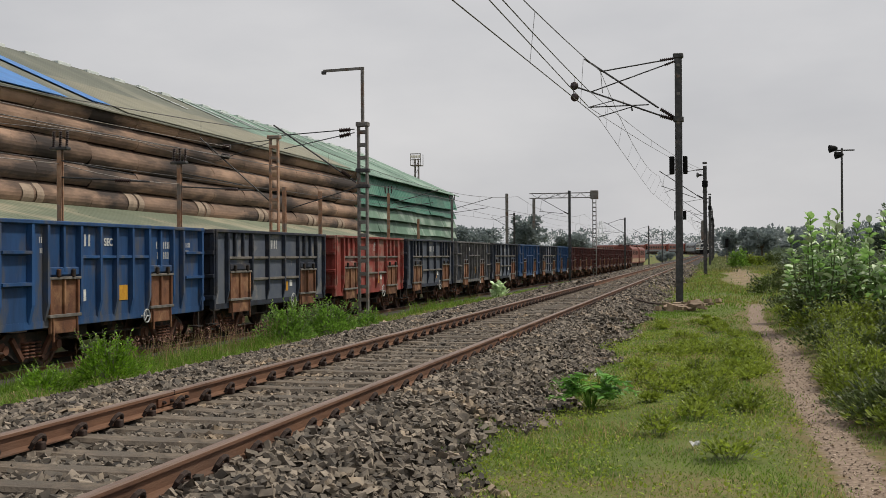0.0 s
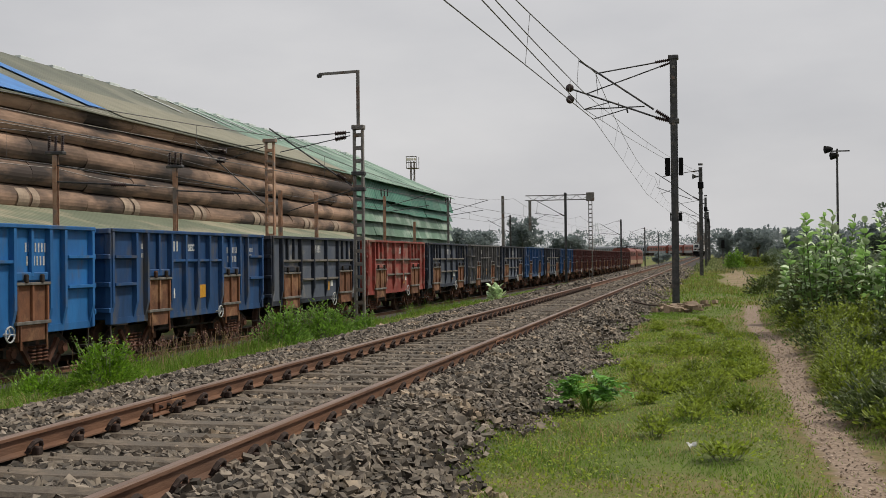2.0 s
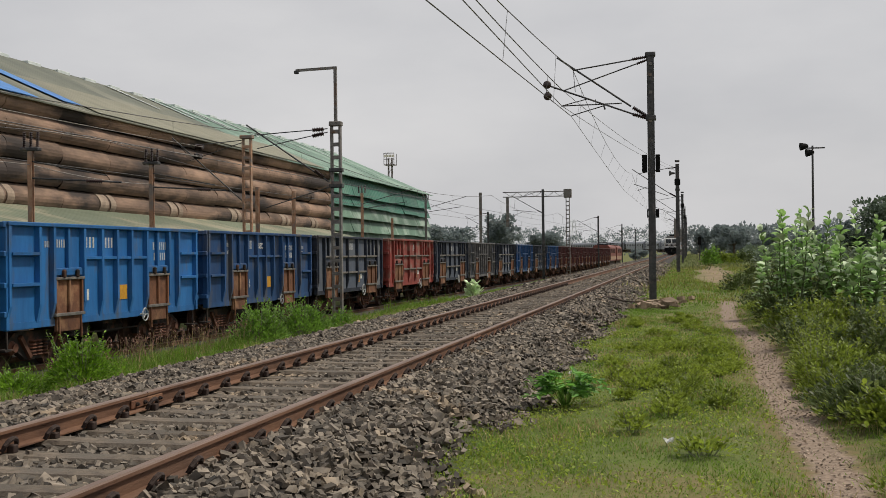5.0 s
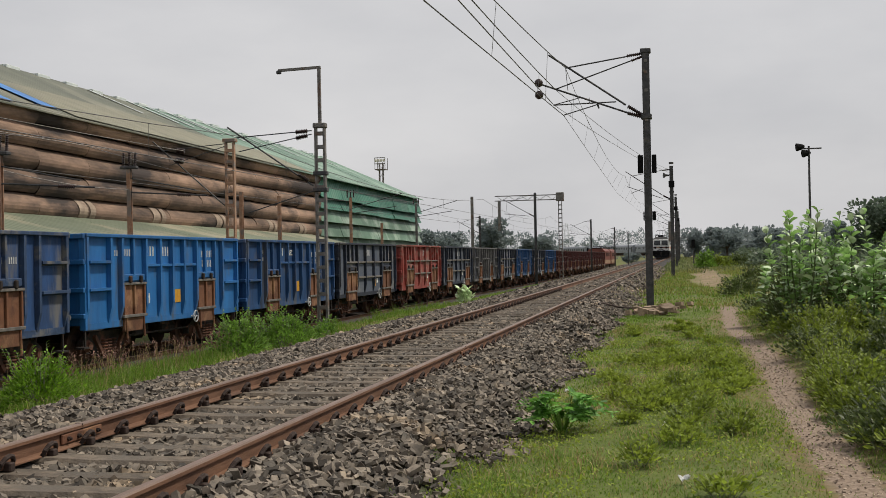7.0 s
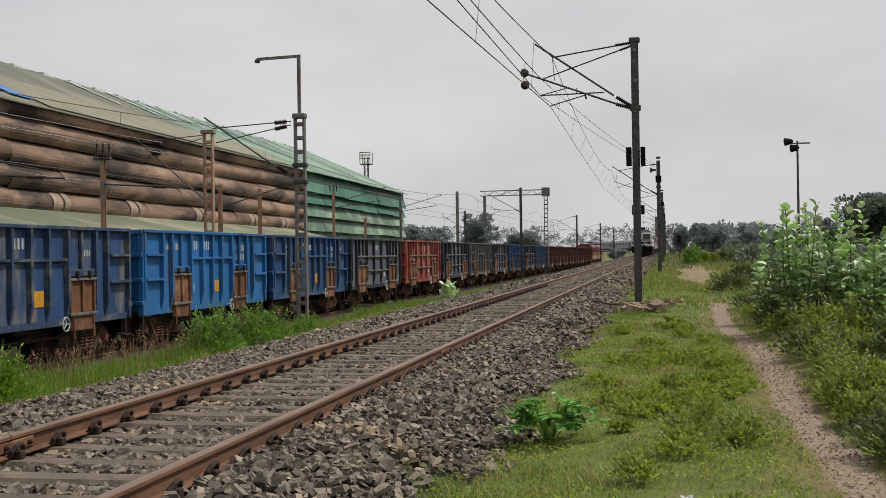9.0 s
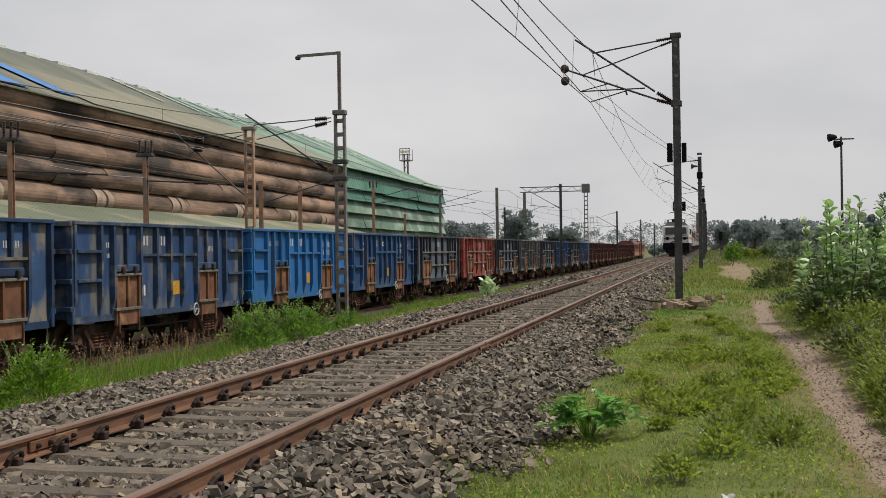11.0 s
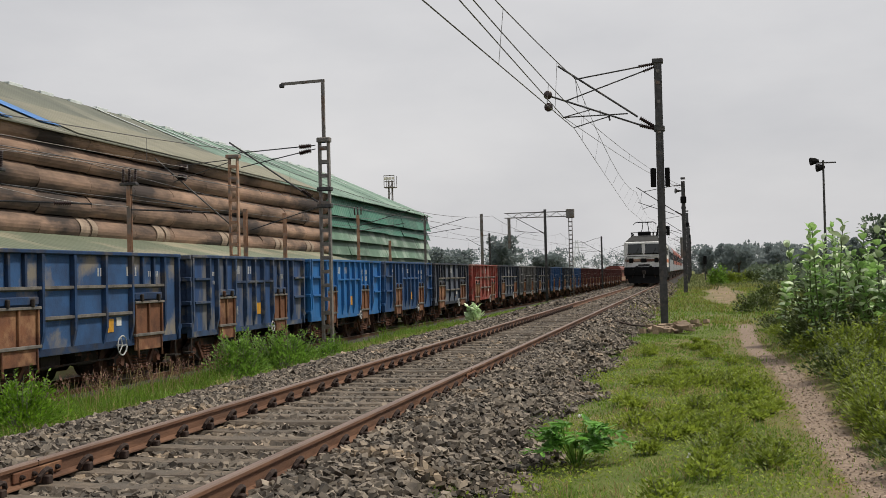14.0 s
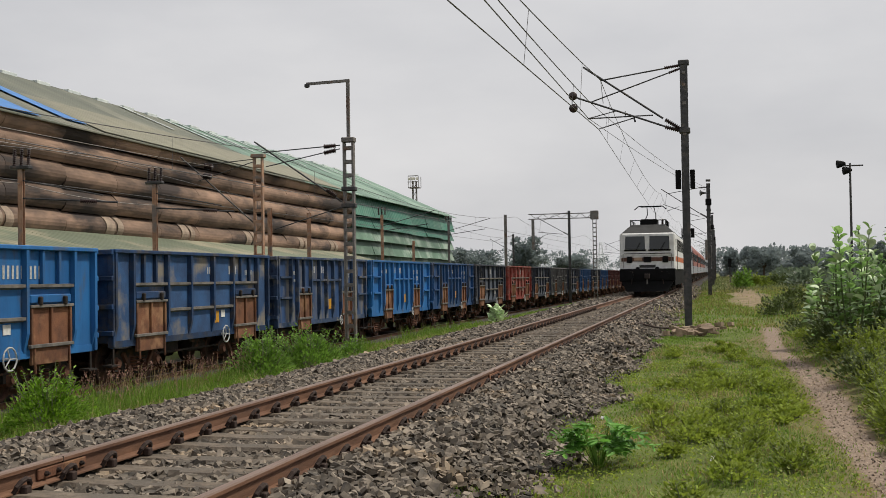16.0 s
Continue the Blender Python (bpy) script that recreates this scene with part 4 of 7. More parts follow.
def build_shed():
    root = thing("storage_shed", "long storage shed with dirty curved cladding and green sheet roof", "shed", pose(0, 75.0, 0.2, -0.487) @ pose(0, -75.0, 0))
    rng = random.Random(8)
    # roof: slopes in bays of sheet
    bay = 6.2
    y = SHED_Y0
    slope = Vector((RIDGE_X - SHED_X, 0, RIDGE - EAVE))
    back = 2 * RIDGE_X - SHED_X
    while y < SHED_Y1 - 0.1:
        y1 = min(y + bay, SHED_Y1)
        mat = M["green_roof"] if y >= 68 else M["olive_roof"]
        for xe in (SHED_X + 0.62, back - 0.62):
            ze = EAVE - 0.28
            s = Shape().add([(xe, y, ze), (xe, y1 + 0.05, ze), (RIDGE_X, y1 + 0.05, RIDGE), (RIDGE_X, y, RIDGE), (xe, y, ze - 0.06), (xe, y1 + 0.05, ze - 0.06), (RIDGE_X, y1 + 0.05, RIDGE - 0.06), (RIDGE_X, y, RIDGE - 0.06)],
                            [(0, 1, 2, 3), (7, 6, 5, 4), (0, 4, 5, 1), (1, 5, 6, 2), (2, 6, 7, 3), (3, 7, 4, 0)])
            part("roof_sheet", s, mat, root, at=pose(0, 0, rng.uniform(-0.012, 0.012)))
        y = y1
    nrm = slope.cross(Vector((0, 1, 0))).normalized()
    nrm = nrm if nrm.z > 0 else -nrm

    def strip(name, mat, a, b, y0, y1, lift, label):
        pa = Vector((SHED_X, 0, EAVE)) + slope * a + nrm * lift
        pb = Vector((SHED_X, 0, EAVE)) + slope * b + nrm * lift
        s = Shape().add([(pa.x, y0, pa.z), (pa.x, y1, pa.z), (pb.x, y1, pb.z), (pb.x, y0, pb.z)], [(0, 1, 2, 3)])
        s.add([(p[0], p[1], p[2] - 0.03) for p in s.v[:4]], [(3, 2, 1, 0)])
        return part(name, s, mat, root, label)

    strip("roof_patch", M["blue_roof"], -0.05, 0.5, 30.0, 41.4, 0.06, "bright blue replacement roof sheet")
    strip("roof_patch", M["blue_roof"], 0.02, 0.99, 44.4, 46.0, 0.06, "bright blue replacement roof sheet")
    strip("roof_patch", M["olive_pale"], -0.05, 0.42, 46.2, 66.0, 0.05, "pale weathered roof sheet")
    strip("roof_patch", M["olive_pale"], -0.05, 0.34, 66.0, 79.0, 0.045, "pale weathered roof sheet")
    for y in (65.0, 70.1, 72.6, 76.0, 77.6, 82.0, 88.0, 94.0, 100.0, 106.0):
        strip("skylight_strip", M["skylight"], 0.6, 0.97, y, y + 0.45, 0.06, "translucent roof light strip")
    for k in range(40):
        yy = SHED_Y0 + 1.5 + k * 3.1
        part("ridge_cap", Shape().box(RIDGE_X - 0.25, RIDGE_X + 0.25, yy, yy + 1.3, RIDGE - 0.2, RIDGE + 0.06, 0.02), M["skylight"], root)
    # cladding: five bulging bands of curved sheet, lapped like louvres
    bands = 5
    z0, h = 2.68, 0.95
    for i in range(bands):
        zb = z0 + i * h
        y = SHED_Y0
        while y < GREEN_FROM - 0.2:
            length = 4.1
            y1 = min(y + length, GREEN_FROM)
            prof = []
            n = 8
            sag = rng.uniform(-0.045, 0.045)
            for k in range(n + 1):
                a = k / n
                bulge = math.sin(a * math.pi) ** 0.8 * 0.36
                prof.append((SHED_X + 0.30 * (1 - a) + bulge - 0.1, min(zb + sag + a * h * 1.08, 7.08 + 0.01 * a)))
            prof += [(x - 0.03, z) for x, z in reversed(prof)]
            mat = M["louvre"]
            if not (i == 1 and 29.5 < y < 30.0):
                part("cladding_sheet", Shape().run(prof, y, y1 - 0.015), mat, root, smooth=False)
            y = y1
    # newer flat green sheets on the far part, lapped in five courses
    for za, zb, mat in ((7.05, 5.5, M["green_sheet"]), (5.6, 4.7, M["green_sheet"]), (4.8, 3.75, M["green_pale"]), (3.85, 2.8, M["green_pale"]), (2.9, 0.6, M["green_pale"])):
        y = GREEN_FROM
        while y < SHED_Y1 - 0.2:
            y1 = min(y + 5.5, SHED_Y1)
            out = 0.42 + rng.uniform(-0.05, 0.05)
            sg = rng.uniform(-0.06, 0.06)
            part("cladding_sheet", Shape().run([(SHED_X + 0.02, za), (SHED_X + out, zb + sg), (SHED_X + out - 0.03, zb + sg), (SHED_X - 0.01, za)], y, y1 - 0.01), mat, root)
            y = y1
    # pale patches riveted over the lowest band
    for y in (38.2, 46.4, 53.6, 61.6, 70.0, 76.0):
        prof = []
        for k in range(9):
            a = k / 8
            prof.append((SHED_X + 0.30 * (1 - a) + math.sin(a * math.pi) ** 0.8 * 0.36 - 0.055, z0 + a * h * 1.06 + 0.012))
        prof += [(x - 0.02, z) for x, z in reversed(prof)]
        part("cladding_patch", Shape().run(prof, y, y + 0.75), M["louvre_patch"], root, "pale replacement patch on the cladding")
        part("cladding_patch", Shape().run(prof, y + 0.95, y + 1.45), M["louvre_patch"], root, "pale replacement patch on the cladding")
    # dark gaps behind the bands: a backing sheet coloured as the unlit inside
    part("gap_shade_backing", Shape().box(SHED_X - 0.55, SHED_X - 0.4, SHED_Y0, SHED_Y1 - 0.3, -1.8, 7.0), M["interior_shade"], root)
    # gable
    s = Shape()
    s.add([(SHED_X, SHED_Y1, -1.8), (SHED_X, SHED_Y1, EAVE), (RIDGE_X, SHED_Y1, RIDGE - 0.1), (back, SHED_Y1, EAVE), (back, SHED_Y1, -1.8)], [(4, 3, 2, 1, 0)])
    s.add([(x, y - 0.2, z) for x, y, z in s.v[:5]], [(0, 1, 2, 3, 4)])
    part("gable_wall", s, M["green_sheet"], root)
    s = Shape()
    s.add([(x, SHED_Y0 + 0.1, z) for x, z in ((SHED_X, -1.3), (SHED_X, EAVE), (RIDGE_X, RIDGE - 0.1), (back, EAVE), (back, -1.3))], [(0, 1, 2, 3, 4)])
    part("gable_wall", s, M["green_sheet"], root)
    part("back_wall", Shape().box(back - 0.1, back + 0.1, SHED_Y0 + 0.2, SHED_Y1 - 0.3, -1.8, EAVE - 0.2), M["green_sheet"], root)
    # the low lean-to roof along its foot; an added dark sheet makes its shade
    part("lean_to_shade_sheet", Shape().box(-20.75, -20.6, SHED_Y0, 79.0, -2.4, 1.5), M["interior_shade"], root)
    y = SHED_Y0
    while y < 78:
        y1 = min(y + 6.2, 79.0)
        s = Shape().add([(-20.3, y, 1.55), (-20.3, y1 - 0.02, 1.55), (SHED_X + 0.3, y1 - 0.02, 2.8), (SHED_X + 0.3, y, 2.8), (-20.3, y, 1.49), (-20.3, y1 - 0.02, 1.49), (SHED_X + 0.3, y1 - 0.02, 2.74), (SHED_X + 0.3, y, 2.74)],
                        [(0, 1, 2, 3), (7, 6, 5, 4), (0, 4, 5, 1), (1, 5, 6, 2), (2, 6, 7, 3), (3, 7, 4, 0)])
        part("lean_to_sheet", s, M["lean_to"], root)
        part("lean_to_post", Shape().box(-20.55, -20.4, y + 0.1, y + 0.25, -2.0, 1.53), M["mast_grey"], root)
        y = y1


M["olive_pale"] = corrugated(material("olive_pale", (0.22, 0.21, 0.15), (0.16, 0.155, 0.11), 0.6, 0, 0.5, 0.1, 10, vary=0.1, world_space=True), 0.6, "Y", 0.03)
M["lean_to"] = corrugated(material("lean_to", (0.155, 0.18, 0.125), (0.115, 0.135, 0.095), 0.6, 0, 0.5, 0.1, 10, stain=(0.27, 0.25, 0.18), stain_scale=0.3, vary=0.1, world_space=True), 0.5, "Y", 0.03)


# ---------------------------------------------------------------- masts and wires
def insulator(root, a, d, length=0.5, r=0.07, name="insulator"):
    rings = []
    k = int(length / 0.06)
    for i in range(k):
        rings += [(i * 0.06, r * 0.5), (i * 0.06 + 0.02, r), (i * 0.06 + 0.045, r * 0.55)]
    return part(name, Shape().lathe(a, d, rings, 10), M["insulator"], root, "ribbed brown porcelain insulator", smooth=False)


def h_beam(root, x, y, z0, z1, w=0.2, mat=None, name="post"):
    h, t = w / 2, 0.02
    ring = [(-h, -h), (h, -h), (h, -h + t), (t / 2, -h + t), (t / 2, h - t), (h, h - t), (h, h), (-h, h), (-h, h - t), (-t / 2, h - t), (-t / 2, -h + t), (-h, -h + t)]
    s = Shape().add([(x + a, y + b, z) for z in (z0, z1) for a, b in ring], [tuple(range(11, -1, -1)), tuple(range(12, 24))] + [(i, (i + 1) % 12, 12 + (i + 1) % 12, 12 + i) for i in range(12)])
    return part(name, s, mat or M["mast"], root)


def lattice(root, x, y, z0, z1, w=0.32, mat=None, step=0.45, along_y=0.18):
    """Two channels laced with flat battens."""
    mat = mat or M["mast_grey"]
    for sx in (-1, 1):
        c = Shape().box(x + sx * w / 2 - 0.035, x + sx * w / 2 + 0.035, y - along_y / 2, y + along_y / 2, z0, z1)
        part("channel", c, mat, root)
    z = z0 + 0.3
    while z < z1 - 0.1:
        for sy in (-1, 1):
            b = Shape().box(x - w / 2 + 0.03, x + w / 2 - 0.03, y + sy * along_y / 2 - 0.012, y + sy * along_y / 2 + 0.012, z, z + 0.12)
            part("batten", b, mat, root)
        z += step


def cantilever(root, x, y, z_low, z_high, reach, wire, side=-1, r=0.022, stay=True):
    """The hinged bracket that holds the wires over the track; side is the way it points."""
    X = x + side * 0.12
    end = x + side * reach
    contact, catenary = wire
    t = Shape().tube((X + side * 0.5, y, z_low + 0.28), (end - side * 0.0, y, catenary + 0.35), r * 1.3, 8)
    part("bracket_tube", t, M["mast"], root)
    insulator(root, (X, y, z_low), Vector((side * 0.5, 0, 0.28)), 0.56, 0.075)
    if stay:
        t = Shape().tube((X + side * 0.55, y, z_high - 0.04), (end + side * -0.45, y, catenary + 0.03), r, 8)
        part("stay_tube", t, M["mast"], root)
        insulator(root, (X, y, z_high), Vector((side * 1.0, 0, -0.08)), 0.55, 0.06)
    reg = Shape().tube((X + side * 0.5, y, z_low + 0.05), (end - side * 0.1, y, contact + 0.5), r, 8)
    part("register_tube", reg, M["mast"], root)
    arm = Shape().tube((x + side * reach * 0.62, y, contact + 0.33), (x + side * (reach - 0.35), y, contact + 0.02), r * 0.8, 6)
    part("steady_arm", arm, M["mast"], root)
    dr = Shape().tube((end - side * 0.35, y, catenary), (end - side * 0.25, y, contact + 0.5), r * 0.5, 6)
    part("drop_rod", dr, M["mast"], root)


def hung(a, b, sag, n=14):
    """Points of a wire from a to b."""
    a, b = Vector(a), Vector(b)
    return [a.lerp(b, i / n) - Vector((0, 0, sag * (1 - (2 * i / n - 1) ** 2))) for i in range(n + 1)]


def overhead(label, cat, con, every=2, r=0.013):
    root = thing("overhead_wire", label, "overhead wire", group="overhead line")
    part("catenary_wire", Shape().pipe(cat, r), M["wire"], root)
    part("contact_wire", Shape().pipe(con, r), M["wire"], root)
    for i in range(1, len(cat) - 1, every):
        part("dropper", Shape().tube(cat[i], con[i], r * 0.45, 4), M["wire"], root)
    return root


def build_wires():
    """Catenary, contact wire and droppers over the running line, sagging from mast to mast."""
    label = "overhead contact wire hung by droppers from a sagging catenary wire"
    overhead(label, hung((-5.0, -18.0, 7.3), (-3.46, 36.6, 7.05), 0.62), hung((-5.3, -18.0, 5.5), (-3.53, 36.6, 5.57), 0.02))
    overhead(label, hung((-3.46, 36.6, 7.05), (-3.9, 84.0, 6.64), 0.75), hung((-3.53, 36.6, 5.57), (-4.45, 84.0, 5.45), 0.03), 2, 0.009)
    at = (-3.9, 84.0, 6.64), (-4.45, 84.0, 5.45)
    for k, y in enumerate((132.0, 180.0, 230.0, 290.0)):
        sx = 0.2 if k % 2 else -0.2
        to = (TRACK + sx, y, 6.7), (TRACK + sx, y, 5.4)
        overhead(label, hung(at[0], to[0], 0.65), hung(at[1], to[1], 0.0), 2, 0.009)
        at = to
    # a second pair, lifted out of running to be anchored at the next mast
    label = "second pair of overhead wires leading away to an anchor"
    overhead(label, hung((-4.1, -18.0, 6.9), (-3.79, 36.6, 6.40), 0.42), hung((-4.0, -18.0, 5.95), (-3.84, 36.6, 5.92), 0.0), 4)
    overhead(label, hung((-3.79, 36.6, 6.40), (-0.9, 83.9, 7.0), 0.3), hung((-3.84, 36.6, 5.92), (-0.9, 83.9, 6.8), 0.2), 4, 0.009)
    # feeder wires strung along the shed, ending at the rust-coloured mast
    root = thing("feeder_wire", "thin pale feeder wires strung along the shed front", "wire", group="overhead line")
    for p, q, sag in (((-20.2, -5.0, 5.75), (-20.2, 46.0, 5.45), 0.25), ((-20.2, -5.0, 6.35), (-20.15, 46.0, 5.85), 0.3), ((-18.9, -5.0, 4.2), (-18.9, 30.4, 4.0), 0.2), ((-18.9, 30.4, 4.0), (-18.6, 37.8, 3.8), 0.12)):
        part("wire", Shape().pipe(hung(p, q, sag), 0.012), M["wire_pale"], root)
    # wires over the goods line and the siding beyond it
    for x, zc, zm in ((FREIGHT + 0.6, 4.3, 5.5), (-21.0, 4.4, 5.6)):
        root = thing("overhead_wire", "overhead wires above the goods line", "overhead wire", group="overhead line")
        for ya, yb in ((-30, 37.9), (37.9, 88), (88, 134), (134, 184), (184, 240), (240, 300)):
            s = Shape()
            pts = [Vector((x, ya + (yb - ya) * i / 10, zm - 0.8 * (1 - (i / 5 - 1) ** 2))) for i in range(11)]
            s.pipe(pts, 0.012)
            part("catenary_wire", s, M["wire"], root)
            part("contact_wire", Shape().tube((x, ya, zc), (x, yb, zc), 0.012, 5), M["wire"], root)
            for i in range(1, 10, 2):
                part("dropper", Shape().tube(pts[i], (x, pts[i].y, zc), 0.006, 4), M["wire"], root)


def running_mast(y, detail=True):
    root = thing("overhead_mast", "dark steel overhead-line mast with a hinged bracket and signal box", "mast", group="masts beside the running line")
    x = -1.02 if detail else -0.72
    z0 = float(land(np.array(x), np.array(y)))
    h_beam(root, x, y, z0 - 0.1, 7.5 if detail else 7.25, 0.22 if detail else 0.26)
    if not detail:
        cantilever(root, x, y, 4.95, 7.0, 3.15, (5.4, 6.6))
    part("clamp", Shape().box(x - 0.16, x + 0.16, y - 0.14, y + 0.14, 5.36, 5.52, 0.02), M["mast"], root)
    part("clamp", Shape().box(x - 0.16, x + 0.16, y - 0.14, y + 0.14, 7.38, 7.52, 0.02), M["mast"], root)
    if detail:
        # hinged bracket: sloping tube, two stays, a long arm with two round insulators, register tube and steady arms
        part("bracket_tube", Shape().tube((x - 0.62, y, 5.83), (-3.98, y, 7.48), 0.03, 8), M["mast"], root)
        insulator(root, (x - 0.12, y, 5.5), Vector((-0.5, 0, 0.33)), 0.56, 0.075)
        part("stay_tube", Shape().tube((x - 0.35, y, 7.34), (-3.46, y, 7.05), 0.022, 8), M["mast"], root)
        insulator(root, (x - 0.1, y, 7.38), Vector((-1.0, 0, -0.12)), 0.5, 0.06)
        part("stay_tube", Shape().tube((x - 0.4, y - 0.03, 7.18), (-3.79, y - 0.03, 6.40), 0.02, 8), M["mast"], root)
        insulator(root, (x - 0.1, y - 0.03, 7.28), Vector((-1.0, 0, -0.34)), 0.4, 0.05)
        part("long_arm", Shape().tube((x - 0.5, y - 0.02, 5.56), (-4.42, y - 0.02, 6.65), 0.028, 8), M["mast"], root)
        insulator(root, (x - 0.12, y - 0.02, 5.44), Vector((-0.5, 0, 0.15)), 0.5, 0.075)
        part("register_tube", Shape().tube((-1.93, y, 5.94), (-3.86, y, 5.92), 0.02, 8), M["mast"], root)
        part("steady_arm", Shape().tube((-3.86, y, 5.92), (-3.0, y, 6.12), 0.016, 6), M["mast"], root)
        part("steady_arm", Shape().tube((-3.53, y, 5.6), (-2.5, y, 5.88), 0.018, 6).tube((-2.5, y, 5.9), (-2.46, y, 5.76), 0.03, 6), M["mast"], root)
        part("drop_rod", Shape().tube((-3.46, y, 7.05), (-3.4, y, 6.35), 0.01, 5), M["mast"], root)
        part("drop_rod", Shape().tube((-2.75, y, 6.1), (-2.75, y, 5.93), 0.012, 5), M["mast"], root)
        part("drop_rod", Shape().tube((-4.33, y, 6.6), (-4.33, y, 6.28), 0.012, 5), M["mast"], root)
        for z, xx in ((6.62, -4.31), (6.25, -4.30)):
            part("insulator", Shape().lathe((xx, y - 0.12, z), (0.1, 1, 0), [(0, 0.04), (0.03, 0.12), (0.1, 0.135), (0.17, 0.12), (0.2, 0.04)], 14), M["insulator"], root, "round brown insulator", smooth=True)
        part("weight_box", Shape().box(x - 0.29, x - 0.13, y - 0.2, y + 0.05, 3.72, 4.27, 0.015), M["loco_dark"], root)
        part("weight_box", Shape().box(x + 0.13, x + 0.27, y - 0.2, y + 0.05, 3.72, 4.27, 0.015), M["loco_dark"], root)
        part("number_plate", Shape().box(x - 0.15, x - 0.12, y - 0.15, y + 0.1, 2.28, 2.55), M["loco_dark"], root)
        part("number_plate", Shape().box(x + 0.12, x + 0.22, y - 0.15, y + 0.1, 2.28, 2.55), M["loco_dark"], root)
        for z in (6.2, 6.75, 5.3, 7.1):
            part("bolt_plate", Shape().box(x - 0.05, x + 0.05, y - 0.125, y - 0.11, z, z + 0.09), M["mast_grey"], root)
    else:
        part("weight_box", Shape().box(x - 0.2, x + 0.2, y - 0.22, y - 0.12, 5.75, 6.2, 0.02), M["loco_dark"], root)
        part("weight_box", Shape().box(x - 0.28, x - 0.12, y - 0.2, y + 0.1, 2.0, 3.4, 0.02), M["mast_grey"], root)
        part("horn", Shape().lathe((x - 0.15, y, 6.6), (-1, -0.3, 0), [(0, 0.05), (0.25, 0.09), (0.4, 0.2)], 10), M["mast"], root)
    return root


def build_masts():
    running_mast(36.7)
    running_mast(84.0, False)
    for y in (132.0, 180.0, 230.0):
        running_mast(y, False)
    # braced mast between the lines, with a lamp bracket
    r = thing("lattice_mast", "grey battened steel mast with a tall lamp bracket", "mast")
    x, y = -11.9, 38.3
    lattice(r, x, y, -1.6, 5.75, 0.3)
    part("cap", Shape().box(x - 0.22, x + 0.22, y - 0.14, y + 0.14, 5.7, 5.86, 0.02), M["mast_grey"], r)
    part("lamp_pole", Shape().bar((x, y, 5.8), (x, y, 7.78), 0.1, 0.1), M["mast_grey"], r)
    part("lamp_arm", Shape().bar((x + 0.06, y, 7.74), (x - 1.4, y - 0.1, 7.68), 0.08, 0.09), M["mast_grey"], r)
    part("lamp_hook", Shape().box(x - 1.46, x - 1.3, y - 0.16, y - 0.04, 7.56, 7.68, 0.02), M["mast"], r)
    part("top_stay", Shape().tube((x - 0.3, y, 5.62), (x - 3.0, y, 5.48), 0.02, 6), M["mast"], r)
    part("bracket_tube", Shape().tube((x - 0.25, y, 3.75), (x - 3.3, y, 5.85), 0.028, 8), M["mast"], r)
    part("stay_tube", Shape().tube((x - 0.3, y, 5.5), (x - 2.9, y, 5.0), 0.018, 6), M["mast"], r)
    for z, d in ((5.62, (-1, 0, -0.05)), (5.5, (-1, 0, -0.19)), (3.8, (-0.82, 0, 0.57))):
        insulator(r, (x - 0.45, y, z + 0.45 * d[2] * 0.5), Vector(d), 0.45, 0.085)
    part("register_tube", Shape().tube((x - 0.2, y, 3.6), (x - 2.6, y, 2.9), 0.02, 6), M["mast"], r)
    for z in (3.55, 4.1):
        part("clamp", Shape().box(x - 0.24, x + 0.24, y - 0.13, y + 0.13, z, z + 0.14, 0.02), M["mast"], r)
    # rust-coloured masts of the siding in front of the shed
    for (x, y, top, w) in ((-18.2, 46.1, 6.2, 0.34),):
        r = thing("lattice_mast", "rust-coloured battened steel mast by the shed", "mast", group="masts of the siding")
        lattice(r, x, y, -2.2, top, w, M["mast_rust"])
        part("cap", Shape().box(x - 0.28, x + 0.28, y - 0.16, y + 0.16, top - 0.05, top + 0.1, 0.02), M["mast_rust"], r)
        part("top_stay", Shape().tube((x - 0.2, y, top - 0.1), (x - 3.0, y, top - 0.3), 0.02, 6), M["mast"], r)
        part("bracket_tube", Shape().tube((x - 0.2, y, top - 2.7), (x - 3.4, y, top + 0.1), 0.028, 8), M["mast"], r)
        part("stay_tube", Shape().tube((x - 0.2, y, top - 0.2), (x - 2.6, y, top - 0.9), 0.018, 6), M["mast"], r)
        for z, xx in ((top - 0.35, x - 2.0), (top - 0.75, x - 2.05)):
            insulator(r, (xx, y, z), Vector((-1, 0, 0.1)), 0.36, 0.13)
    for (x, y, top) in ((-18.9, 30.4, 4.4), (-18.6, 37.8, 4.5)):
        r = thing("switch_post", "rusty steel post carrying insulators and a switch arm", "post", group="posts of the siding")
        h_beam(r, x, y, -2.2, top, 0.14, M["mast_rust"])
        part("cross_head", Shape().box(x - 0.3, x + 0.3, y - 0.12, y + 0.12, top, top + 0.1, 0.02), M["mast"], r)
        for dx in (-0.22, 0, 0.22):
            insulator(r, (x + dx, y, top + 0.1), Vector((0.05, 0, 1)), 0.5, 0.06)
        part("arm", Shape().tube((x, y, top - 0.8), (x + 2.6, y + 0.6, top - 0.95), 0.03, 6), M["mast"], r)
        part("arm", Shape().tube((x, y, top - 0.3), (x + 2.2, y + 0.5, top - 0.75), 0.022, 6), M["mast"], r)
        insulator(r, (x + 1.6, y + 0.35, top - 0.9), Vector((1, 0.2, -0.05)), 0.5, 0.07)
        part("clamp", Shape().box(x - 0.14, x + 0.14, y - 0.13, y + 0.13, 1.9, 2.05), M["mast"], r)
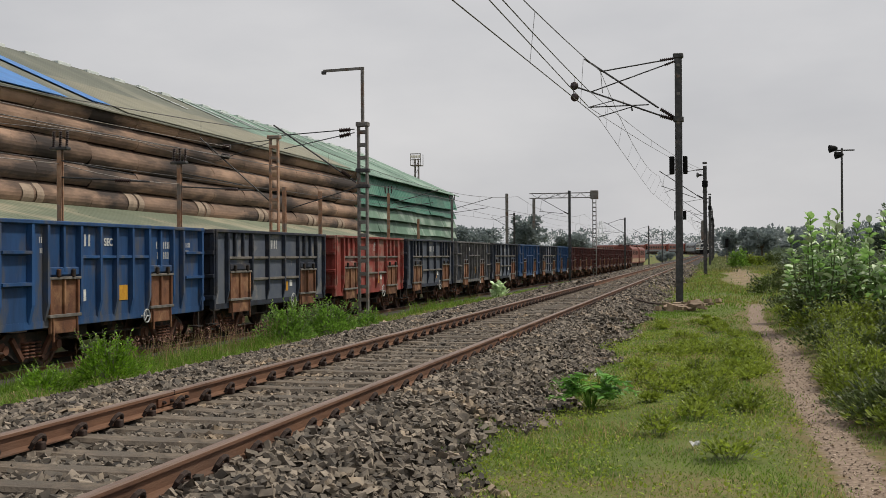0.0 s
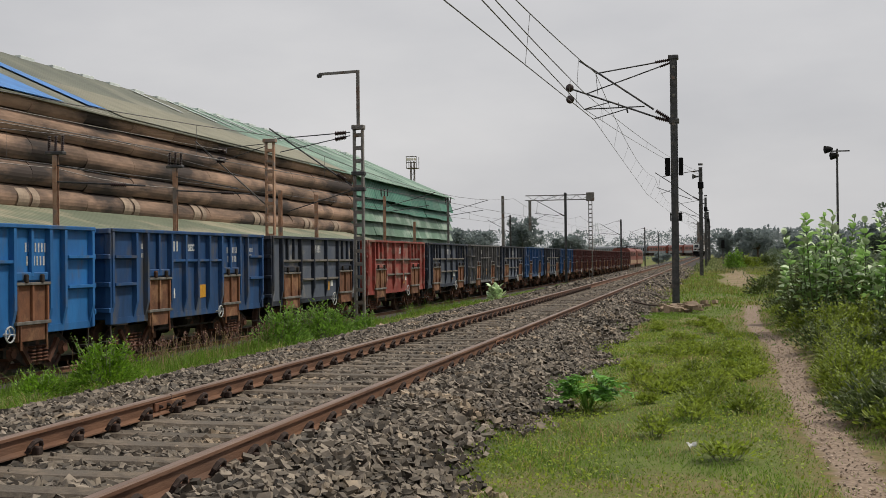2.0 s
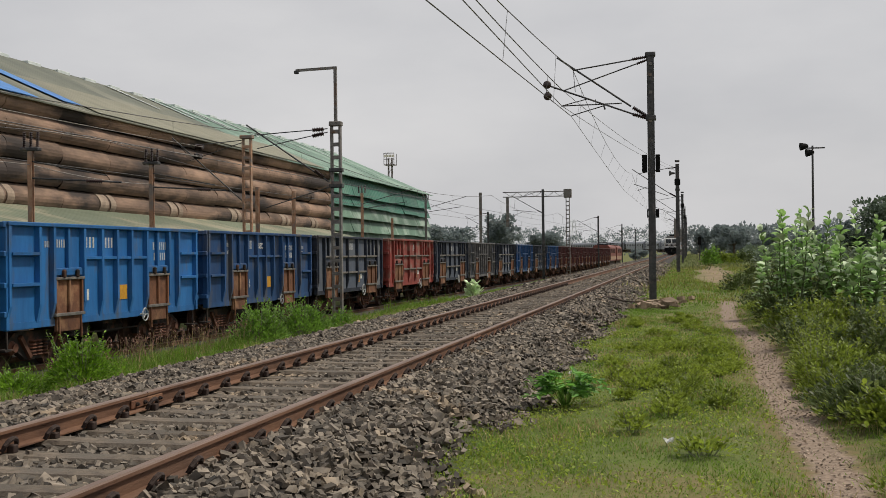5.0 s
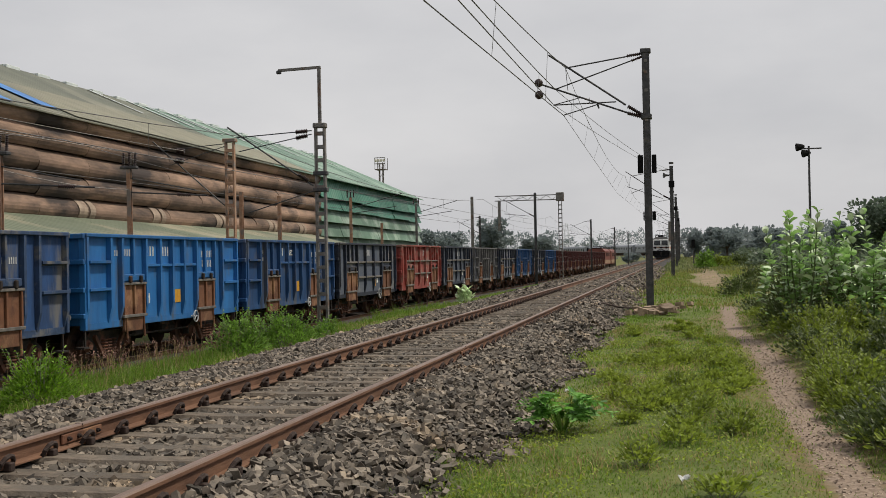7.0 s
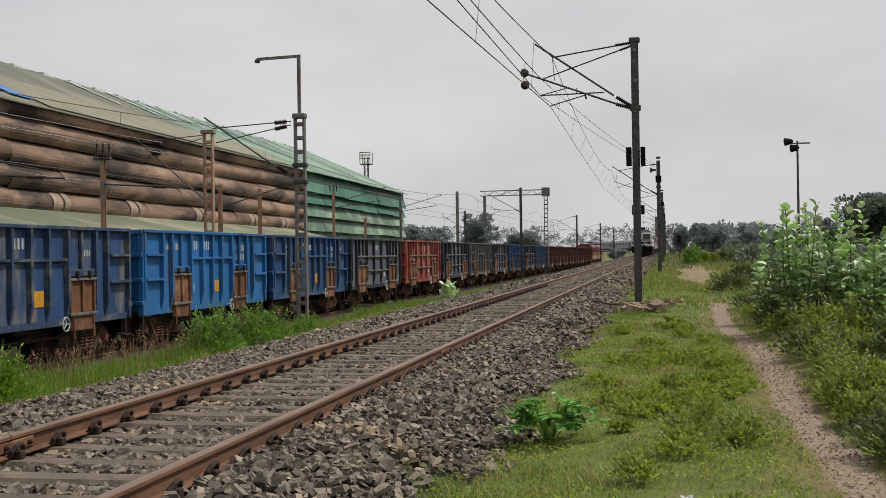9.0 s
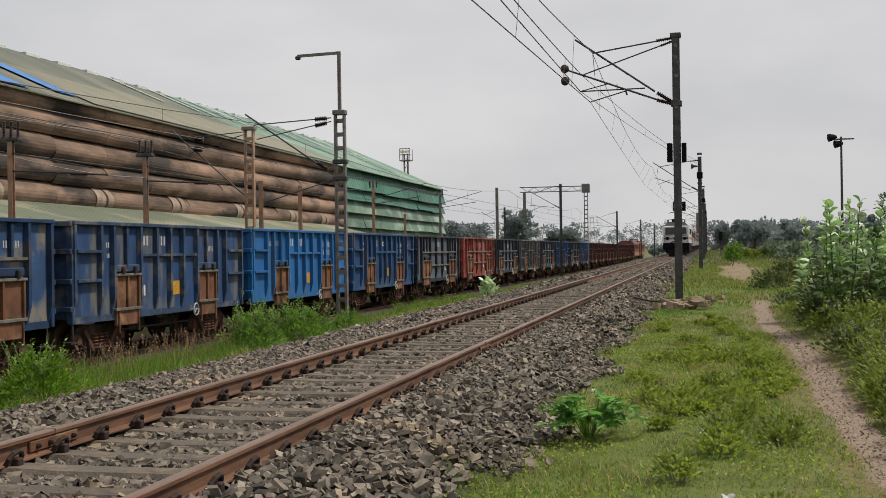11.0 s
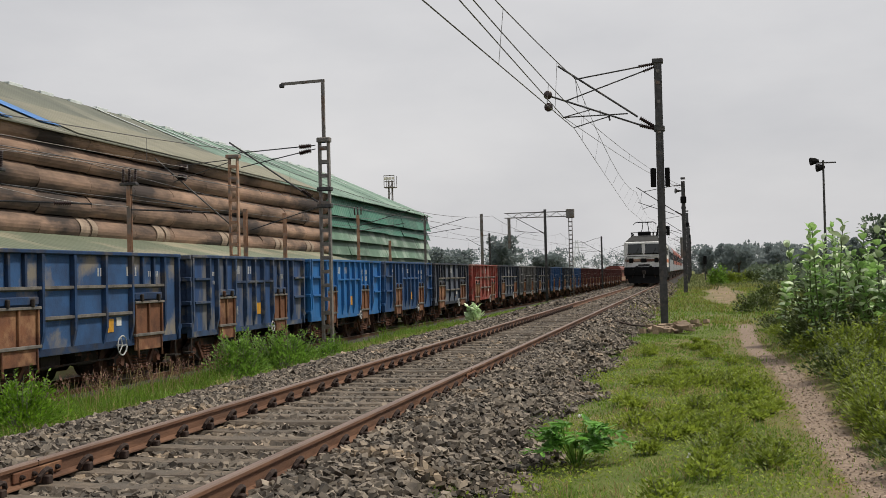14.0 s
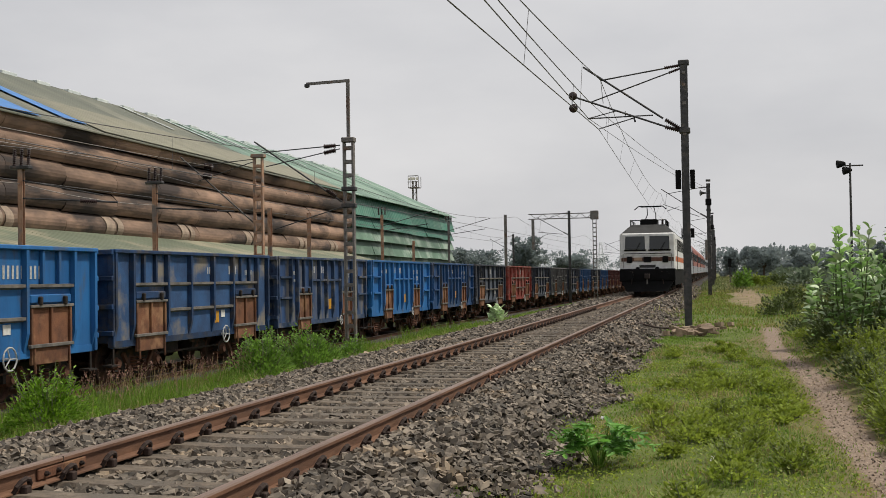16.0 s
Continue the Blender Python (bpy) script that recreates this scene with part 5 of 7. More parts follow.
    for (x, y, top, rusty) in ((-18.4, 47.8, 4.2, 1), (-18.8, 53.8, 4.3, 1), (-20.0, 70.4, 5.0, 1), (-20.0, 78.0, 3.6, 1), (-20.5, 90.9, 5.4, 0)):
        r = thing("siding_post", "weathered steel post beside the shed siding", "post", group="posts of the siding")
        h_beam(r, x, y, -2.2, top, 0.15, M["mast_rust"] if rusty else M["mast_grey"])
        if top > 4.8:
            for dx in (-0.2, 0, 0.2):
                insulator(r, (x + dx, y, top + 0.0), Vector((0.1 * dx, 0, 1)), 0.5, 0.06)
            part("arm", Shape().tube((x, y, top - 0.7), (x + 3.2, y + 0.4, top + 0.2), 0.025, 6), M["mast"], r)
            part("arm", Shape().tube((x, y, top - 1.0), (x + 2.8, y + 0.4, top - 0.6), 0.025, 6), M["mast"], r)
    # portal across the goods lines
    r = thing("overhead_portal", "steel portal with a lattice beam across the goods lines", "portal")
    y = 136.0
    lattice(r, -13.75, y, -2.0, 7.5, 0.38, M["mast_grey"], 0.5, 0.3)
    part("cap", Shape().box(-14.2, -13.3, y - 0.3, y + 0.3, 7.3, 8.3, 0.03), M["mast_grey"], r)
    h_beam(r, -20.8, y, 4.0, 7.5, 0.3, M["mast_grey"], "drop_post")
    for z in (7.5, 8.05):
        part("beam_chord", Shape().box(-21.3, -13.6, y - 0.06, y + 0.06, z - 0.05, z + 0.05), M["mast_grey"], r)
    for k in range(10):
        xa = -21.1 + k * 0.72
        part("beam_lace", Shape().bar((xa, y, 7.5 if k % 2 else 8.05), (xa + 0.72, y, 8.05 if k % 2 else 7.5), 0.05, 0.05), M["mast_grey"], r)
    h_beam(r, -24.0, y, -2.2, 8.1, 0.3, M["mast_grey"], "far_post")
    for (x, y, top) in ((-16.55 + 3.1, 110.0, 7.0), (-12.7, 168.0, 6.0), (-12.6, 225.0, 6.0), (-25.5, 150.0, 6.3), (-12.6, 280.0, 6.0)):
        r = thing("overhead_mast", "slim dark mast with a wire bracket over the goods line", "mast", group="masts of the goods line")
        h_beam(r, x, y, -2.2, top, 0.22)
        cantilever(r, x, y, top - 2.2, top - 0.2, 3.0, (top - 2.4, top - 0.9))
    # lamp pole on the far side of the path
    r = thing("lamp_pole", "slim dark pole with a twin floodlight head", "lamp pole")
    part("pole", Shape().tube((7.65, 75.7, -0.4), (7.65, 75.7, 7.6), 0.09, 10, 0.06), M["mast"], r)
    part("cross_arm", Shape().bar((7.0, 75.7, 7.45), (8.4, 75.7, 7.45), 0.08, 0.08), M["mast"], r)
    for x, z in ((7.15, 7.6), (7.5, 7.2)):
        part("floodlight", Shape().lathe((x + 0.25, 75.8, z), (-1, -0.2, -0.1), [(0, 0.08), (0.15, 0.17), (0.45, 0.24), (0.5, 0.24)], 12), M["loco_dark"], r)
    # floodlight tower beyond the shed
    r = thing("floodlight_tower", "tall lattice floodlight tower with a railed lamp platform", "tower")
    x, y = -59.5, 232.5
    for sx in (-0.5, 0.5):
        for sy in (-0.5, 0.5):
            part("leg", Shape().bar((x + sx * 0.9, y + sy * 0.9, -2.2), (x + sx * 0.7, y + sy * 0.7, 20.3), 0.14, 0.14), M["mast_grey"], r)
            part("rail_post", Shape().bar((x + sx * 2.1, y + sy * 2.1, 18.9), (x + sx * 2.1, y + sy * 2.1, 21.2), 0.1, 0.1), M["mast_grey"], r)
    for k in range(14):
        z = 0 + k * 1.4
        part("brace", Shape().bar((x - 0.4, y - 0.4, z), (x + 0.4, y - 0.4, z + 1.4), 0.07, 0.07), M["mast_grey"], r)
    part("platform", Shape().box(x - 1.1, x + 1.1, y - 1.1, y + 1.1, 18.8, 18.95), M["mast_grey"], r)
    for z in (20.0, 21.2):
        part("guard_rail", Shape().box(x - 1.1, x + 1.1, y - 1.15, y - 1.05, z - 0.08, z + 0.08), M["mast_grey"], r)
    for dx in (-0.8, -0.25, 0.25, 0.8):
        part("floodlight", Shape().box(x + dx - 0.2, x + dx + 0.2, y - 1.3, y - 1.0, 20.4, 20.9, 0.04), M["lamp"], r)
    # power-line pylons beyond the woods
    for x, top in ((-5.0, 15.5), (-50.0, 14.5)):
        y = 520.0
        r = thing("power_pylon", "tall hazy lattice power pylon on the horizon", "pylon", group="pylons on the horizon")
        for sx in (-1, 1):
            for sy in (-1, 1):
                part("leg", Shape().bar((x + sx * 2.0, y + sy * 2.0, -2.0), (x + sx * 0.4, y + sy * 0.4, top), 0.12, 0.12), M["hazy_steel"], r)
        for k in range(7):
            z, w = -2 + k * (top + 2) / 7, 2.0 - 1.6 * k / 7
            part("brace", Shape().bar((x - w, y - w, z), (x + w - 0.2, y - w, z + (top + 2) / 7), 0.09, 0.09).bar((x + w, y - w, z), (x - w + 0.2, y - w, z + (top + 2) / 7), 0.09, 0.09), M["hazy_steel"], r)
        for k, w in ((0.62, 3.4), (0.78, 4.0), (0.93, 3.0)):
            part("cross_arm", Shape().bar((x - w, y, top * k), (x + w, y, top * k), 0.14, 0.16), M["hazy_steel"], r)
    # small signal lamp beside the line
    r = thing("signal_post", "small dark signal lamp on a post", "signal")
    part("post", Shape().tube((1.2, 150, -0.5), (1.2, 150, 2.6), 0.06, 8), M["mast"], r)
    part("signal_head", Shape().box(1.0, 1.4, 149.8, 150.0, 1.7, 2.7, 0.03), M["loco_dark"], r)


# ---------------------------------------------------------------- the passenger train
TRAIN = []


def passenger_engine():
    """White electric engine; its face looks along -y, the face at y = 0."""
    r = thing("passenger_locomotive", "white electric locomotive with orange stripe, black skirt and raised pantograph", "locomotive")
    prof = [(-1.55, 1.42), (1.55, 1.42), (1.55, 3.38), (1.45, 3.5), (0.8, 3.52), (-0.8, 3.52), (-1.45, 3.5), (-1.55, 3.38)]
    s = Shape()
    n = len(prof)
    pts = []
    for y, sh, zt in ((0.0, 0.95, 3.42), (0.12, 1.0, 3.48), (0.55, 1.0, 9), (19.3, 1.0, 9), (19.6, 0.95, 3.4)):
        pts += [(x * sh, y, min(z, zt)) for x, z in prof]
    s.add(pts, [(k * n + i, k * n + (i + 1) % n, k * n + n + (i + 1) % n, k * n + n + i) for k in range(4) for i in range(n)] + [tuple(range(n - 1, -1, -1)), tuple(range(4 * n, 5 * n))])
    part("body", s, M["loco_white"], r)
    part("face_panel", Shape().add([(-1.42, -0.02, 2.45), (1.42, -0.02, 2.45), (1.36, -0.015, 3.36), (-1.36, -0.015, 3.36), (-1.42, 0.3, 2.45), (1.42, 0.3, 2.45), (1.36, 0.3, 3.36), (-1.36, 0.3, 3.36)],
                                   [(0, 1, 2, 3), (1, 5, 6, 2), (4, 0, 3, 7), (3, 2, 6, 7), (5, 4, 7, 6), (1, 0, 4, 5)]), M["loco_white"], r)
    for x in (-0.68, 0.68):
        f = part("windscreen", Shape().add([(x - 0.56, -0.07, 2.56), (x + 0.56, -0.07, 2.56), (x + 0.54, -0.04, 3.3), (x - 0.54, -0.04, 3.3), (x - 0.56, 0.1, 2.56), (x + 0.56, 0.1, 2.56), (x + 0.54, 0.14, 3.3), (x - 0.54, 0.14, 3.3)],
                                           [(0, 1, 2, 3), (1, 5, 6, 2), (4, 0, 3, 7), (3, 2, 6, 7), (5, 4, 7, 6), (1, 0, 4, 5)]), M["glass"], r)
        part("wiper", Shape().tube((x + 0.05, -0.1, 2.5), (x + 0.3, -0.09, 2.95), 0.02, 5), M["loco_dark"], f)
        part("window_rim", Shape().box(x - 0.62, x + 0.62, -0.03, 0.02, 2.46, 2.55), M["loco_dark"], f)
    part("face_stripe", Shape().box(-1.46, 1.46, -0.03, 0.05, 1.88, 2.1), M["stripe_brown"], r, "dark brown waist stripe")
    for x in (-1.0, 1.0):
        part("headlight", Shape().box(x - 0.16, x + 0.16, -0.08, 0.0, 1.8, 2.16, 0.03), M["loco_dark"], r)
    part("number_box", Shape().box(-0.22, 0.22, -0.06, 0.0, 1.82, 2.14, 0.02), M["loco_dark"], r)
    part("plate", Shape().box(-0.75, -0.3, -0.05, 0.0, 1.92, 2.1), M["cream"], r)
    part("cab_sill", Shape().box(-1.5, 1.5, -0.06, 0.04, 2.2, 2.32, 0.02), M["loco_white"], r)
    # thin dark box laid along the sill in place of a shadow line
    part("sill_shadow_strip", Shape().box(-1.3, 1.3, -0.075, -0.055, 2.3, 2.34), M["loco_dark"], r)
    part("lower_grille", Shape().box(-0.45, 0.45, -0.045, 0.0, 1.52, 1.68), M["loco_roof"], r)
    for x in (-1.35, 1.35):
        part("hand_rail", Shape().tube((x, -0.09, 1.5), (x, -0.09, 2.3), 0.02, 6), M["mast_grey"], r)
        part("jumper_cable", Shape().pipe([(x * 0.6, -0.36, 1.3), (x * 0.62, -0.5, 1.0), (x * 0.66, -0.5, 0.6)], 0.035, 6), M["clip"], r)
    for x in (-0.55, 0.55):
        part("lamp_lens", Shape().lathe((x, -0.1, 1.45), (0, -1, 0), [(0, 0.12), (0.1, 0.12), (0.12, 0.06)], 10), M["loco_dark"], r)
    skirt = Shape().box(-1.55, 1.55, -0.35, 0.6, 0.75, 1.46, 0.04).box(-1.5, 1.5, 0.6, 19.0, 0.5, 1.4)
    skirt.add([(-1.45, -0.3, 0.78), (1.45, -0.3, 0.78), (1.45, 0.3, 0.78), (-1.45, 0.3, 0.78), (-1.15, -0.62, 0.18), (1.15, -0.62, 0.18), (1.15, 0.1, 0.18), (-1.15, 0.1, 0.18)],
              [(0, 1, 2, 3), (7, 6, 5, 4), (0, 4, 5, 1), (1, 5, 6, 2), (2, 6, 7, 3), (3, 7, 4, 0)])
    part("cowcatcher", skirt, M["loco_dark"], r, "black plough and buffer beam")
    for x in (-0.98, 0.98):
        part("buffer", Shape().lathe((x, -0.35, 1.08), (0, -1, 0), [(0, 0.13), (0.35, 0.11), (0.36, 0.25), (0.42, 0.25)], 14), M["loco_dark"], r)
    part("coupler", Shape().box(-0.14, 0.14, -0.85, -0.3, 0.9, 1.18, 0.03), M["under"], r)
    part("coupler_hook", Shape().tube((0, -0.7, 0.95), (0, -0.72, 0.6), 0.05, 6), M["dusty"], r)
    for sx in (-1, 1):
        a, b = sorted((sx * 1.552, sx * 1.557))
        part("side_stripe", Shape().box(a, b, 0.5, 19.3, 1.85, 2.15), M["orange"], r, "orange waist stripe")
        for y in (3.5, 5.6, 7.7, 9.8, 11.9, 14.0, 16.1):
            part("grille", Shape().box(a, b, y - 0.8, y + 0.8, 2.5, 3.2), M["loco_dark"], r)
        part("cab_window", Shape().box(a, b, 0.8, 1.5, 2.5, 3.15), M["glass"], r)
        part("hand_rail", Shape().tube((sx * 1.6, 2.0, 1.3), (sx * 1.6, 2.0, 2.9), 0.02, 6), M["mast_grey"], r)
    for y in (4.2, 15.4):
        bg_ = part("bogie", Shape().box(-1.3, 1.3, y - 2.6, y + 2.6, 0.35, 0.95, 0.06), M["loco_dark"], r)
        for k in (-1.9, 0.0, 1.9):
            for sx in (-1, 1):
                part("wheel", Shape().lathe((sx * 0.8, y + k, 0.52), (sx, 0, 0), [(0, 0.54), (0.12, 0.54), (0.12, 0.2)], 18), M["wheel"], bg_)
    # roof gear
    part("roof_hood", Shape().add([(-1.5, 0.05, 3.44), (1.5, 0.05, 3.44), (0.95, 1.3, 4.0), (-0.95, 1.3, 4.0), (-1.5, 19.5, 3.44), (1.5, 19.5, 3.44), (0.95, 18, 4.0), (-0.95, 18, 4.0)],
                                  [(0, 1, 2, 3), (3, 2, 6, 7), (1, 5, 6, 2), (0, 3, 7, 4), (5, 4, 7, 6)]), M["loco_roof"], r)
    g_ = Shape()
    for x in (-1.0, 1.0):
        g_.tube((x, 1.2, 4.25), (x, 5.0, 4.25), 0.03, 6)
        for y in (1.2, 2.5, 3.7, 5.0):
            g_.tube((x, y, 3.95), (x, y, 4.25), 0.03, 6)
    g_.tube((-1.0, 1.2, 4.25), (1.0, 1.2, 4.25), 0.03, 6).box(-0.5, 0.5, 2.0, 3.4, 4.0, 4.35, 0.05)
    part("roof_rack", g_, M["loco_dark"], r)
    p = Shape()
    p.tube((-0.35, 3.2, 4.15), (-0.25, 5.2, 4.75), 0.03, 6).tube((0.35, 3.2, 4.15), (0.25, 5.2, 4.75), 0.03, 6).tube((-0.25, 5.2, 4.75), (-0.2, 4.0, 5.18), 0.025, 6).tube((0.25, 5.2, 4.75), (0.2, 4.0, 5.18), 0.025, 6)
    p.tube((-0.7, 4.0, 5.2), (0.7, 4.0, 5.2), 0.035, 6).tube((0.7, 4.0, 5.2), (0.95, 4.0, 5.0), 0.03, 6).tube((-0.7, 4.0, 5.2), (-0.95, 4.0, 5.0), 0.03, 6).tube((-0.6, 4.3, 5.18), (0.6, 4.3, 5.18), 0.03, 6)
    part("pantograph", p, M["loco_dark"], r, "raised pantograph touching the contact wire")
    for x in (-0.6, 0.6):
        insulator(r, (x, 6.2, 4.1), Vector((0, 0, 1)), 0.4, 0.09)
    return r


def coach(paint, label):
    r = thing("passenger_coach", label, "coach", group="coaches of the passenger train")
    prof = [(-1.6, 1.0), (1.6, 1.0), (1.62, 2.2), (1.6, 3.3), (1.3, 3.75), (0.7, 3.98), (-0.7, 3.98), (-1.3, 3.75), (-1.6, 3.3), (-1.62, 2.2)]
    part("body", Shape().run(prof, 0.3, 23.0), paint, r)
    part("roof", Shape().run([(1.31, 3.76), (0.7, 4.0), (-0.7, 4.0), (-1.31, 3.76), (-0.7, 3.95), (0.7, 3.95)], 0.3, 23.0), M["coach_grey"], r)
    for sx in (-1, 1):
        a, b = sorted((sx * 1.615, sx * 1.632))
        part("waist_band", Shape().box(a, b, 0.3, 23.0, 1.05, 1.75), M["coach_grey"], r)
        for k in range(9):
            y = 3.2 + k * 2.05
            part("window", Shape().box(a, b, y - 0.6, y + 0.6, 2.2, 2.95), M["glass"], r)
        for y in (1.2, 22.1):
            part("door", Shape().box(a, b, y - 0.4, y + 0.4, 1.1, 3.1), M["loco_dark"], r)
    part("underframe", Shape().box(-1.2, 1.2, 1.0, 22.3, 0.4, 1.0, 0.05), M["under"], r)
    for y in (3.6, 19.7):
        part("bogie", Shape().box(-1.25, 1.25, y - 1.6, y + 1.6, 0.05, 0.85, 0.1), M["under"], r)
    part("gangway", Shape().box(-0.6, 0.6, -0.1, 0.3, 1.1, 3.4, 0.04), M["loco_dark"], r)
    return r


M["stripe_brown"] = material("stripe_brown", (0.12, 0.055, 0.035), (0.08, 0.04, 0.03), 0.6, 0, 4, 0.0)


def build_passenger_train():
    TRAIN.append((passenger_engine(), 0.0))
    van = coach(M["coach_grey"], "grey power van coupled behind the locomotive")
    TRAIN.append((van, 20.2))
    c = coach(M["coach_red"], "red and grey passenger coach with dark windows")
    TRAIN.append((c, 20.2 + 23.6))
    for k in range(2, 12):
        ob = copy_thing(c if k < 5 else van, pose(0, 0, 0))
        if k >= 5:
            tagged(ob, "dull grey passenger coach with dark windows")
        TRAIN.append((ob, 20.2 + 23.6 * k))


# ---------------------------------------------------------------- ballast
def stones(name, n, x_range, y_range, size, seed, label, mat, lift=0.012, skip_rails=True):
    rng = np.random.default_rng(seed)
    x = rng.uniform(*x_range, n)
    y = rng.uniform(*y_range, n)
    s = size * rng.uniform(0.6, 1.35, n)
    keep = np.ones(n, bool)
    if skip_rails:
        for r in (TRACK - 0.873, TRACK + 0.873):
            keep &= np.abs(x - r) > np.where(np.abs((y - 3.0 + 0.3) % 0.6 - 0.3) < 0.1, 0.16, 0.085)
        on_sleeper = (np.abs((y - 3.0 + 0.3) % 0.6 - 0.3) < 0.115) & (np.abs(x - TRACK) < 0.88)
        keep &= ~(on_sleeper & (rng.random(n) < 0.8))
        # thin out towards the ragged toes
        keep &= rng.random(n) < np.clip((x + 9.1 + 0.3 * np.sin(y * 1.7)) / 0.7, 0, 1)
        keep &= rng.random(n) < np.clip((-1.55 + 0.22 * np.sin(y * 1.1 + 1) + 0.12 * np.sin(y * 3.7) - x) / 0.5, 0, 1)
    x, y, s = x[keep], y[keep], s[keep]
    n = len(x)
    z = land(x, y) + lift + rng.uniform(-0.035, 0.045, n) * size / 0.04
    crib = np.abs(x - TRACK) < 0.86
    z = np.where(crib, np.minimum(z, -0.21 + rng.uniform(-0.015, 0.014, n)), z)
    cube = np.array([(a, b, c) for c in (-1, 1) for a, b in ((-1, -1), (1, -1), (1, 1), (-1, 1))], float)
    form = cube[None] * rng.uniform(0.7, 1.15, (n, 8, 3))
    form[:, 4:, :2] = form[:, 4:, :2] * rng.uniform(0.45, 1.0, (n, 1, 2)) + rng.uniform(-0.3, 0.3, (n, 1, 2))
    form[:, :4, :1] *= rng.uniform(0.5, 1.0, (n, 4, 1))
    V = form * (s[:, None] * np.stack([rng.uniform(0.9, 1.7, n), rng.uniform(0.6, 1.1, n), rng.uniform(0.3, 0.65, n)], 1))[:, None]
    spin, tip, roll_ = rng.uniform(0, 2 * math.pi, n), rng.normal(0, 0.5, n), rng.normal(0, 0.5, n)
    cz_, sz_, cx_, sx_, cy_, sy_ = np.cos(spin), np.sin(spin), np.cos(tip), np.sin(tip), np.cos(roll_), np.sin(roll_)
    V = np.stack([V[..., 0] * cy_[:, None] + V[..., 2] * sy_[:, None], V[..., 1], V[..., 2] * cy_[:, None] - V[..., 0] * sy_[:, None]], -1)
    V = np.stack([V[..., 0], V[..., 1] * cx_[:, None] - V[..., 2] * sx_[:, None], V[..., 1] * sx_[:, None] + V[..., 2] * cx_[:, None]], -1)
    V = np.stack([V[..., 0] * cz_[:, None] - V[..., 1] * sz_[:, None], V[..., 0] * sz_[:, None] + V[..., 1] * cz_[:, None], V[..., 2]], -1)
    V = V + np.stack([x, y, z], 1)[:, None]
    Q = np.array([(4, 5, 6, 7), (0, 1, 5, 4), (1, 2, 6, 5), (2, 3, 7, 6), (3, 0, 4, 7)])
    F = (np.arange(n) * 8)[:, None, None] + Q[None]
    return bulk(name, V.reshape(-1, 3), F.reshape(-1, 4), mat, label, "ballast")


def build_ballast():
    stones("ballast", 66000, (-9.2, -1.3), (4.2, 22), 0.0355, 1, "angular grey crushed-stone ballast under the track", M["stone"])
    stones("ballast", 9000, (-9.2, -1.3), (-12, 4.2), 0.06, 4, "angular grey crushed-stone ballast under the track", M["stone"])
    stones("ballast", 38000, (-9.2, -1.3), (22, 50), 0.045, 2, "angular grey crushed-stone ballast under the track", M["stone"])
    line = [p[0] for p in PATH_LINE], [p[1] for p in PATH_LINE]
    for k in range(9):
        y = 6.5 + 2.0 * k
        x = float(np.interp(y + 1, *line))
        tagged(stones("path_gravel", 190, (x - 0.2, x + 0.2), (y, y + 2.0), 0.009, 80 + k, "small loose gravel trodden into the earth path", M["gravel"], 0.004, False), category="gravel")
    stones("ballast", 15000, (-9.0, -1.5), (50, 120), 0.075, 3, "angular grey crushed-stone ballast under the track", M["stone"])


# ---------------------------------------------------------------- grass and weeds
def blades(name, n, x_range, y_range, height, width, seed, mat, label, mask=None, lean=0.5, clump=0.0):
    """Thin bent blades: two triangles each."""
    rng = np.random.default_rng(seed)
    x, y = rng.uniform(*x_range, n), rng.uniform(*y_range, n)
    if clump:
        cx, cy = rng.uniform(*x_range, n // 40 + 1), rng.uniform(*y_range, n // 40 + 1)
        k = rng.integers(0, len(cx), n)
        x, y = cx[k] + rng.normal(0, clump, n), cy[k] + rng.normal(0, clump, n)
    if mask is not None:
        k = rng.random(n) < mask(x, y)
        x, y = x[k], y[k]
    n = len(x)
    patch = 0.65 + 0.5 * np.sin(x * 1.9 + 1.3 * np.sin(y * 0.8)) * np.sin(y * 1.1 + 0.7) + 0.25 * np.sin(x * 5 + y * 3.1)
    h = height * rng.uniform(0.5, 1.3, n) * np.clip(patch, 0.45, 1.5)
    a = rng.uniform(0, 2 * math.pi, n)
    w = width * rng.uniform(0.6, 1.4, n)
    z = land(x, y)
    tilt = rng.uniform(0.1, lean, n)
    b = rng.uniform(0, 2 * math.pi, n)
    dx, dy = np.cos(b) * h * tilt, np.sin(b) * h * tilt
    P = np.stack([x, y, z - 0.01], 1)
    side = np.stack([np.cos(a) * w, np.sin(a) * w, 0 * a], 1)
    mid = P + np.stack([dx * 0.4, dy * 0.4, h * 0.62], 1)
    tip = P + np.stack([dx * 1.3, dy * 1.3, h], 1)
    V = np.stack([P - side, P + side, mid + side * 0.6, mid - side * 0.6, tip], 1)
    base = (np.arange(n) * 5)[:, None, None]
    T = base + np.array([(0, 1, 2), (0, 2, 3), (3, 2, 4)])[None]
    return bulk(name, V.reshape(-1, 3), T.reshape(-1, 3), mat, label, "grass")


